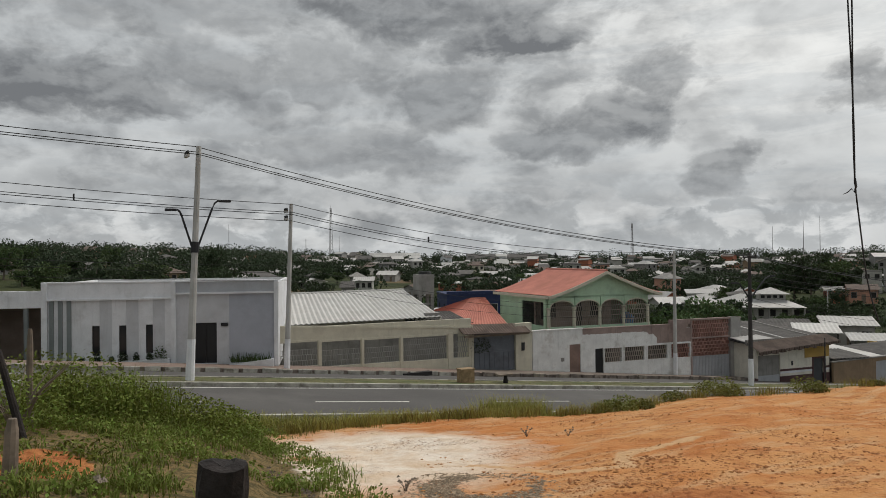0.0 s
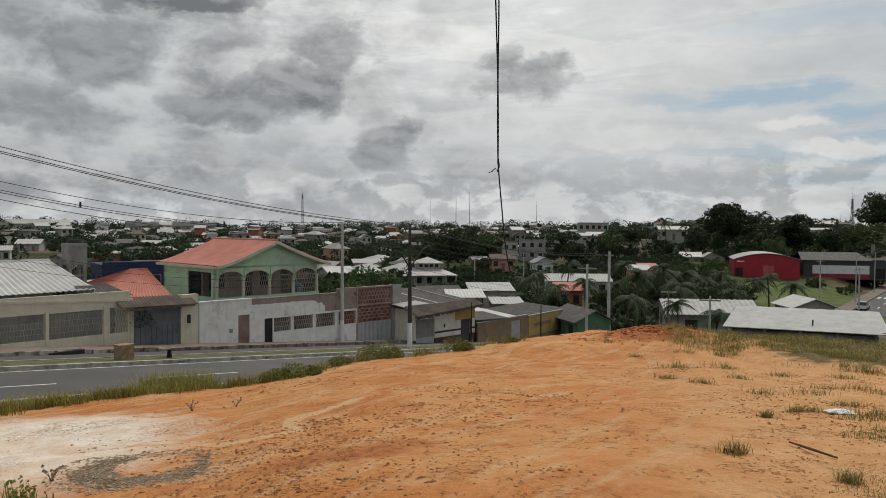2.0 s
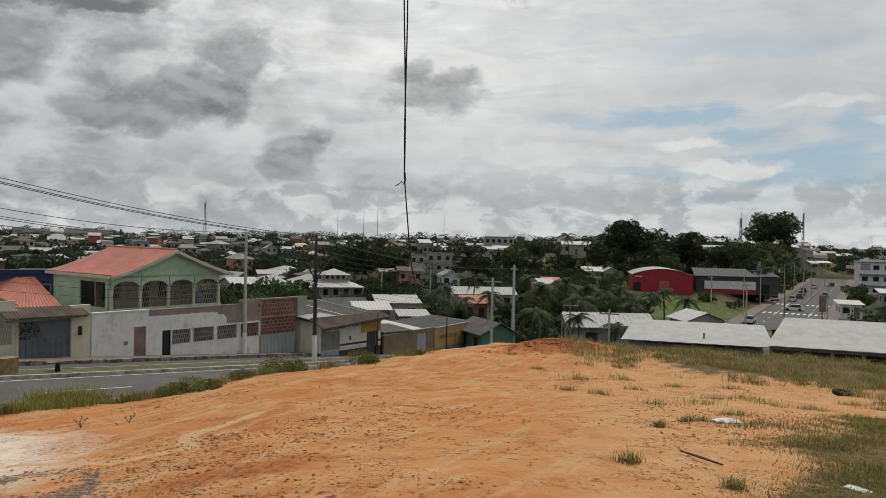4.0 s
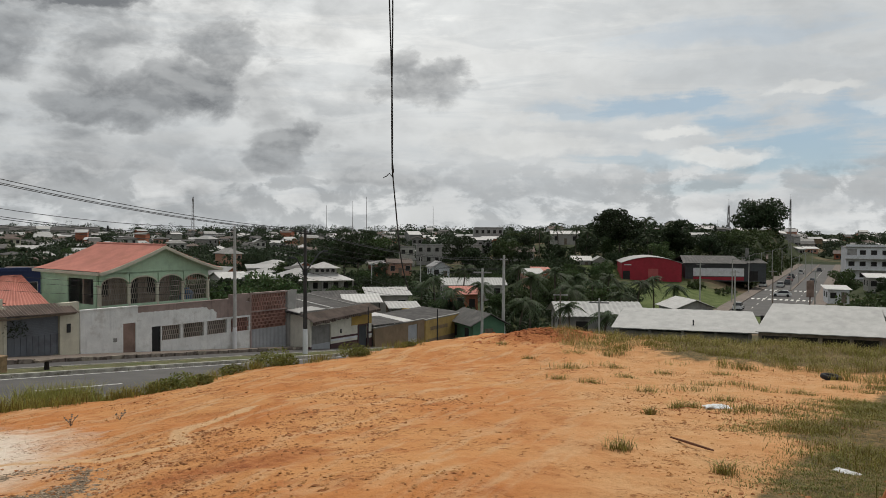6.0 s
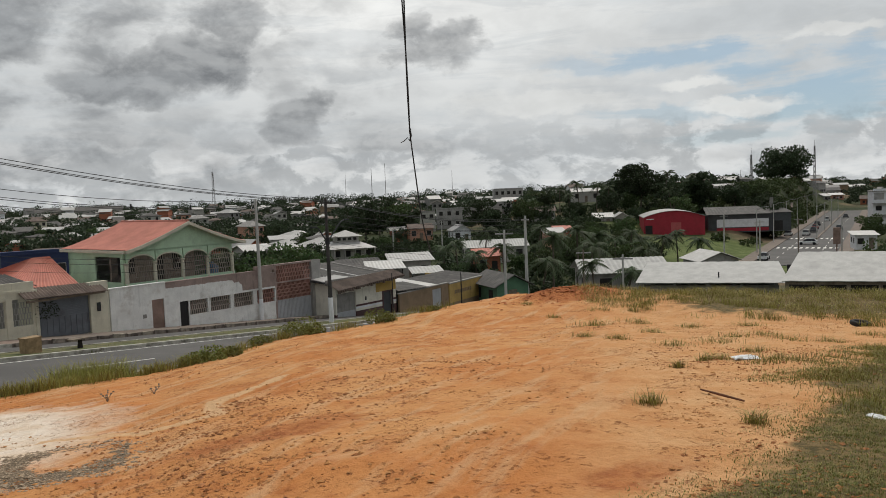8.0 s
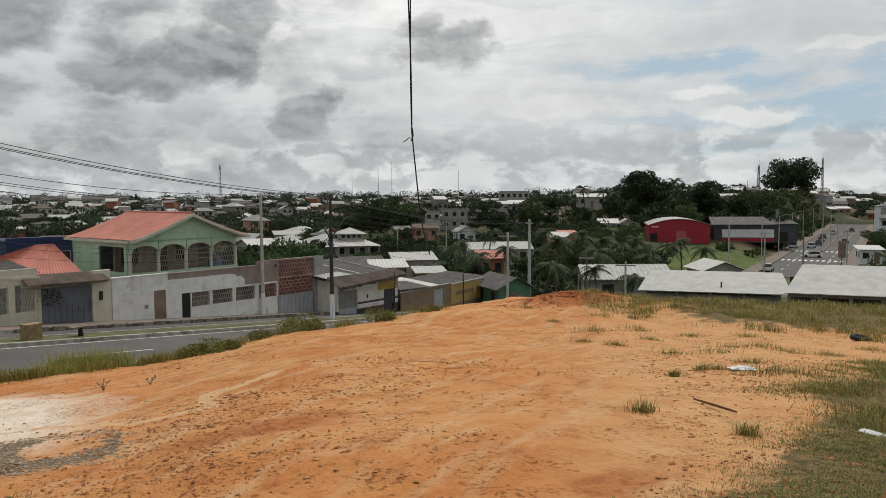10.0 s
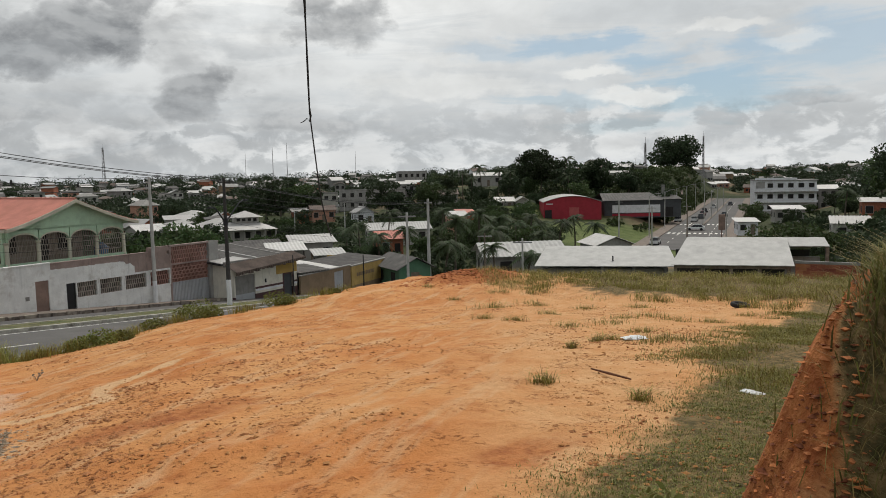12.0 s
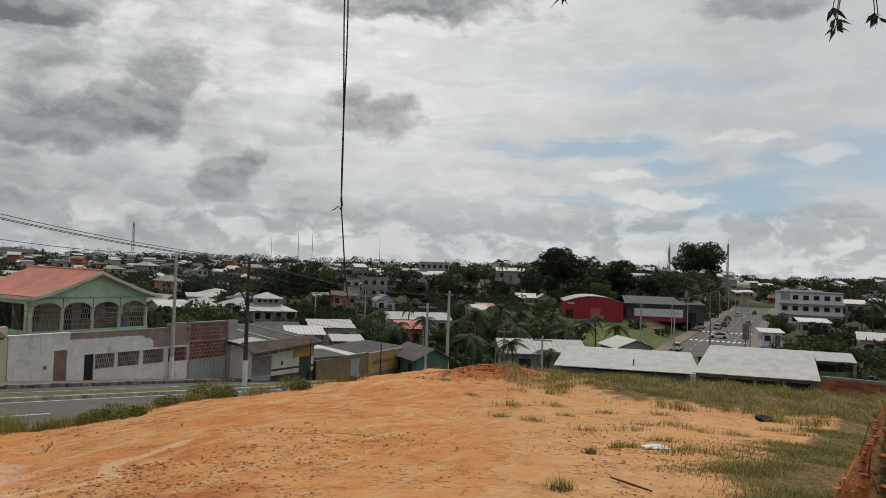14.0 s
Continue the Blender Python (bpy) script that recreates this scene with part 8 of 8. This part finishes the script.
def clods():
    """Crumbs of soil kicked up over the bare ground, and stones of the gravel ring."""
    rng, rnd = np.random.default_rng(9), random.Random(9)
    shape = np.array([(1.5, 0, 0), (0, 1.2, 0), (-1.5, 0, 0), (0, -1.2, 0), (0.2, 0, 0.5), (0, 0, -0.6)], float)
    tri = np.array([(0, 1, 4), (1, 2, 4), (2, 3, 4), (3, 0, 4), (1, 0, 5), (2, 1, 5), (3, 2, 5), (0, 3, 5)])

    def lay(name, label, pts, size, mat):
        v, f = [], []
        for k, (x, y) in enumerate(pts):
            s = size * min(rnd.lognormvariate(0, 0.5), 2.4)
            a = rng.uniform(0, 6.283)
            turn = np.array([(math.cos(a), math.sin(a), 0), (-math.sin(a), math.cos(a), 0), (0, 0, 1)])
            p = (shape * s * rng.uniform(0.5, 1.5, (6, 3))) @ turn + (x, y, ground_z(x, y) + 0.006)
            v.append(p)
            f.append(tri + 6 * k)
        me = bpy.data.meshes.new(name)
        me.from_pydata(np.concatenate(v).tolist(), [], np.concatenate(f).tolist())
        me.materials.append(mat)
        tagged(new(name, me), label, "soil", kind="stuff")
    pts = []
    while len(pts) < 4200:
        az, d = rnd.uniform(-2, 60), 4.5 + 28 * rnd.random() ** 1.2
        x, y = at(az, d)
        if d < np.interp(az, LOT_A, LOT_D) and noise.noise((x * 0.5, y * 0.5, 8)) > -0.05 + 0.25 * rnd.random():
            pts.append((x, y))
    lay("soil_crumbs", "dark crumbs of clay strewn over the lot", pts, 0.010, CLOD)
    pts = []
    while len(pts) < 5200:
        az, d = rnd.uniform(4, 58), 5.5 + 24 * rnd.random() ** 1.1
        x, y = at(az, d)
        if d < np.interp(az, LOT_A, LOT_D) - 0.5 and noise.noise((x * 0.22, y * 0.22, 3)) > 0.02 + 0.2 * rnd.random():
            run = rnd.uniform(0, 6.283)
            for k in range(rnd.randint(3, 14)):
                u = rnd.gauss(0, 0.4)
                pts.append((x + math.cos(run) * u + rnd.gauss(0, 0.1), y + math.sin(run) * u + rnd.gauss(0, 0.1)))
    lay("soil_clods", "crumbling clods turned up along wheel tracks", pts, 0.012, CLOD)
    pts = []
    while len(pts) < 1300:
        a, q = rnd.uniform(0, 6.283), 1.1 * rnd.random() ** 0.5
        x, y = 0.45 + math.cos(a) * q * 0.95, 9.95 + math.sin(a) * q * 1.3
        if math.hypot((x - 0.62) / 0.5, (y - 10.15) / 0.72) > 0.75 + 0.4 * rnd.random():
            pts.append((x, y))
    lay("gravel_ring", "grey gravel lying in a rough ring on the sand", pts, 0.0095, material("gravel_stone", (0.33, 0.25, 0.17), 0.9, var=0.35, scale=20))
    pts = [(22.5 + rnd.gauss(0, 1.8), 27.6 + rnd.gauss(0, 0.8)) for _ in range(700)]
    lay("red_clay_heap", "broken red clay clods at the edge of the lot", pts, 0.038, material("red_clay", (0.33, 0.105, 0.035), 0.95, var=0.3, scale=4))
    ang = radians(23.4)
    pts = []
    for _ in range(6000):
        al, r = 3.4 + 26 * rnd.random() ** 2.6, rnd.uniform(0.12, 0.85)
        pts.append((6.07 + (al - 7) * math.cos(ang) + r * math.sin(ang), 3.48 + (al - 7) * math.sin(ang) - r * math.cos(ang)))
    # darker copy of the bank clay: shade of crevices put into the clods' colour
    lay("bank_dark_crumbs", "dark clods on the bank, crevice shade put into their colour", pts[1::2], 0.011, material("crevice_dark_clay", (0.17, 0.052, 0.02), 0.95, var=0.3, scale=6))
    lay("bank_crumbs", "rough red clods on the face of the bank", pts[::2], 0.012, material("bank_clay", (0.42, 0.15, 0.05), 0.95, var=0.4, scale=5))


clods()


def lot_things():
    rnd = random.Random(12)
    # charred stump
    x, y = at(-16.6, 5.6)
    g = Geo()
    n = 14
    for k, (z, r) in enumerate(((-0.25, 0.19), (0.3, 0.175), (0.6, 0.172), (0.76, 0.16), (0.78, 0.08))):
        for j in range(n):
            a = 6.283 * j / n
            w = 1 + 0.10 * math.sin(a * 3 + k) + 0.07 * math.sin(a * 7)
            g.v.append((math.cos(a) * r * w + 0.03 * z, math.sin(a) * r * w, z + 0.02 * math.sin(a * 2 + 1)))
    for i in range(4):
        for j in range(n):
            g.f.append((i * n + j, i * n + (j + 1) % n, (i + 1) * n + (j + 1) % n, (i + 1) * n + j))
    g.f.append(tuple(4 * n + j for j in range(n)))
    single("tree_stump", g, CHAR, pose(x, y, ground_z(x, y), 0, 4, 0), "charred black stump with a jagged top", "stump")
    # old fence posts and dead wood at the edge of the mound
    for az, d, h, lx, ly, r, mat, lab in ((-28.2, 10.2, 1.15, -0.40, 0.05, 0.05, CHAR, "dark leaning dead trunk in the weeds"), (-28.1, 11.3, 1.25, 0.02, 0.0, 0.05, WOOD, "weathered grey fence post in the weeds"),
                                          (-29.3, 8.0, 0.55, 0.04, 0.0, 0.075, WOOD, "split grey stump of a fence post")):
        x, y = at(az, d)
        pts = [(lx * t, ly * t, -0.2 + (h + 0.2) * t) for t in (0, 0.3, 0.6, 0.85, 1.0)]
        single("fence_post", Geo().tube(pts, [r, r * 0.95, r * 0.85, r * 0.8, r * 0.5], 9), mat, pose(x, y, ground_z(x, y)), lab, "post", "old fence posts")
    g = Geo()
    for k in range(26):
        a, l = rnd.uniform(0, 6.283), rnd.uniform(0.4, 1.0)
        p = Vector((math.cos(a) * l * 0.7, math.sin(a) * l * 0.5, l * 0.9))
        g.tube([(0, 0, 0), tuple(p * 0.5 + Vector((0, 0, 0.12))), tuple(p)], [0.012, 0.008, 0.003], 4, False)
    x, y = at(-28.9, 10.8)
    single("dead_brush", g, WOOD, pose(x, y, ground_z(x, y)), "tangle of grey dead twigs by the fence", "brush")

    def crumpled(name, x, y, w, d, h, mat, label, cat, seed):
        r2 = random.Random(seed)
        g = Geo()
        m = 9
        for i in range(m):
            for j in range(m):
                u, v = i / (m - 1) * 2 - 1, j / (m - 1) * 2 - 1
                e = max(0.0, 1 - max(abs(u), abs(v)) ** 4)
                g.v.append((u * w / 2 * r2.uniform(0.85, 1.1), v * d / 2 * r2.uniform(0.85, 1.1), 0.004 + h * e * r2.uniform(0.2, 1.0)))
        for i in range(m - 1):
            for j in range(m - 1):
                g.f.append((i * m + j, (i + 1) * m + j, (i + 1) * m + j + 1, i * m + j + 1))
        single(name, g, mat, pose(x, y, ground_z(x, y) + (0.12 if x < 0 else 0.015), 0, 0, r2.uniform(0, 180)), label, cat)
    for az, d, w, dd, h, lab in ((-20.2, 6.7, 0.17, 0.13, 0.06, "crumpled white plastic bag in the grass"), (-18.6, 5.9, 0.16, 0.08, 0.05, "torn white plastic scrap in the grass"), (-13.2, 5.5, 0.12, 0.07, 0.03, "small white paper scrap in the grass"),
                                 (-23.9, 7.7, 0.26, 0.09, 0.03, "pale bark scrap on the mound"), (51.3, 15.9, 0.5, 0.3, 0.05, "torn white plastic sheet on the sand"), (59.5, 10.2, 0.30, 0.14, 0.03, "crumpled white plastic in the short grass")):
        x, y = at(az, d)
        crumpled("litter", x, y, w, dd, h, PLASTIC if "bark" not in lab else WOOD, lab, "litter", int(d * 10))
    # tyre lying flat
    x, y = at(58.3, 28.0)
    g = Geo()
    n, k = 24, 8
    for i in range(n):
        a = 6.283 * i / n
        for j in range(k):
            b = 6.283 * j / k
            rr = 0.25 + 0.075 * math.cos(b)
            g.v.append((math.cos(a) * rr, math.sin(a) * rr, 0.09 + 0.085 * math.sin(b)))
    for i in range(n):
        for j in range(k):
            g.f.append((i * k + j, ((i + 1) % n) * k + j, ((i + 1) % n) * k + (j + 1) % k, i * k + (j + 1) % k))
    single("old_tyre", g, RUBBER, pose(x, y, ground_z(x, y) + 0.03, 5, 3, 0), "worn black car tyre lying on the sand", "tyre", smooth=True)
    # fallen stick
    (xa, ya), (xb, yb) = at(48.3, 10.9), at(51.2, 10.3)
    single("fallen_stick", Geo().tube([(xa, ya, ground_z(xa, ya) + 0.03), ((xa + xb) / 2, (ya + yb) / 2 + 0.02, ground_z((xa + xb) / 2, (ya + yb) / 2) + 0.05), (xb, yb, ground_z(xb, yb) + 0.03)], [0.012, 0.018, 0.012], 6),
           material("reddish_stick", (0.16, 0.07, 0.04), 0.9, var=0.3), Matrix(), "thin reddish-brown stick lying on the clay", "stick")
    x, y = street(9.4, -9.4)
    single("brick_stub", Geo().box(-0.14, 0.14, -0.08, 0.08, 0, 0.12), BRICK, pose(x, y, ground_z(x, y) + 0.02, 4, 0, 20), "broken reddish brick on the sand", "brick")
    # litter bin of bricks and a low bench on the median
    x, y = street(13.2, 0.2)
    single("brick_pier", Geo().box(-0.36, 0.36, -0.25, 0.25, 0, 0.66).box(-0.39, 0.39, -0.28, 0.28, 0.66, 0.72), material("old_yellow_brick", (0.30, 0.21, 0.12), 0.9, var=0.3, scale=4), pose(x, y, float(street_z(13.2, 0.2)) + 0.1, 0, 0, 28.5), "squat old brick pier on the median", "pier")
    x, y = street(15.5, 0.3)
    p = thing("stump_table", x, y, float(street_z(15.5, 0.3)) + 0.1, 28.5, "dark wooden cable drum table on the median", "table")
    part("top", Geo().box(-0.4, 0.4, -0.25, 0.25, 0.42, 0.48), WOOD, p)
    part("foot", Geo().tube([(0.1, 0, 0), (0.1, 0, 0.42)], [0.13, 0.08], 9), CHAR, p)
    # sewer inlet on the kerb
    x, y = street(13.8, 6.85)
    single("drain_inlet", Geo().box(-0.9, 0.9, -0.25, 0.2, -0.1, 0.12), DARKIN, pose(x, y, float(street_z(13.8, 6.85)) + 0.07, 0, 0, 28.5), "dark open drain inlet in the kerb", "drain")


lot_things()


# ---- the loose cable and the tree overhead ----
def loose_cable():
    d = 11.0
    rnd = random.Random(6)
    base = thing("hanging_cable", *at(28.6, d), 1.2, 0, "pair of loose black wires hanging twisted from overhead", "cable")
    bx, by = at(28.6, d)

    def p(az, ratio, off=0.0):
        x, y = at(az + off, d)
        return (x - bx, y - by, EYE + ratio * d - 1.2)
    top = 0.62
    for k in (0, 1):
        pts = []
        for i in range(60):
            t = i / 59
            r = top + (0.075 - top) * t
            az = 27.55 + 0.45 * t + 0.10 * math.sin(t * 9 + 2.6 * k) * (1 - 0.3 * t) + (0.05 if k else -0.05)
            pts.append(p(az, r))
        part("strand", Geo().tube(pts, 0.011, 5), CABLE, base)
    tail = [p(28.0 + 0.12 * math.sin(t * 5) + 1.35 * t ** 2.0, 0.075 - 0.155 * t) for t in [i / 24 for i in range(25)]]
    part("tail", Geo().tube(tail, 0.010, 5), CABLE, base)
    part("knot", Geo().tube([p(28.0, 0.082), p(28.05, 0.072), p(27.95, 0.066), p(27.8, 0.07), p(27.55, 0.066), p(27.3, 0.064)], [0.012, 0.016, 0.014, 0.008, 0.007, 0.004], 5), CABLE, base)
    hx, hy = at(27.55, d)
    wire((hx - 60, hy + 20, EYE + top * d + 3.5), (hx + 40, hy - 13, EYE + top * d + 2.5), 3.9, 0.012, label="black overhead cable crossing high above the lot", n=40)


loose_cable()


def overhead_tree():
    """A tree on the bank whose drooping twigs come into view from above."""
    rnd, rng = random.Random(15), np.random.default_rng(15)
    x0, y0 = 7.5, -4.0
    z0 = ground_z(x0, y0)
    t = thing("bank_tree", x0, y0, z0, 0, "leafy tree beside the bank with drooping twigs", "tree")
    g = Geo().tube([(0, 0, -0.3), (-0.2, 0.4, 2.2), (-0.6, 1.2, 4.4)], [0.24, 0.19, 0.14], 9)
    tips = [(3.40 - x0, 3.69 - y0, 4.15 - z0), (4.62 - x0, 2.3 - y0, 4.0 - z0), (5.6 - x0, -1.0 - y0, 5.6 - z0), (2.0 - x0, 0.5 - y0, 6.4 - z0), (9.5 - x0, -5.0 - y0, 6.4 - z0)]
    for tip in tips:
        g.tube([(-0.6, 1.2, 4.4), (tip[0] * 0.5 - 0.3, tip[1] * 0.5 + 0.6, 5.3), tip], [0.10, 0.06, 0.02], 6, False)
    part("trunk", g, BARK, t)
    cs = [(c[0], c[1], c[2] + 0.9) for c in tips[2:]] + [(-0.6, 1.2, 6.4), (0.6, 0.4, 6.0), (-1.6, 2.2, 6.9), (0.0, -1.0, 5.6)]
    part("crown", quads_mesh("crown", leaf_cloud(rng, cs, [1.3] * len(cs), 260, 0.14, 0.9), LEAFD), LEAFD, t)
    for tip, spread, n, lowest in ((tips[0], 0.20, 26, 3.30), (tips[1], 0.22, 30, 3.02)):
        quads = []
        tw = Geo()
        for k in range(5):
            a = rnd.uniform(0, 6.283)
            e = Vector((tip[0] + math.cos(a) * spread * 0.6, tip[1] + math.sin(a) * spread * 0.6, lowest + 0.14 + rnd.uniform(0, 0.14) - z0))
            tw.tube([tip, tuple((Vector(tip) + e) / 2 + Vector((0, 0, 0.06))), tuple(e)], [0.008, 0.006, 0.003], 4, False)
            for j in range(n // 5):
                b = rnd.uniform(0, 6.283)
                u = Vector((math.cos(b) * 0.8, math.sin(b) * 0.8, -rnd.uniform(0.3, 1.4))).normalized()
                w = u.cross(Vector((rnd.gauss(0, 1), rnd.gauss(0, 1), rnd.gauss(0, 1)))).normalized() * 0.013
                l = rnd.uniform(0.07, 0.125)
                quads.append([tuple(e), tuple(e + u * l * 0.45 + w), tuple(e + u * l), tuple(e + u * l * 0.45 - w)])
        part("twig", tw, BARK, t)
        part("drooping_leaves", quads_mesh("drooping_leaves", np.array(quads, float), LEAFD), LEAFD, t, "narrow drooping leaves")


overhead_tree()
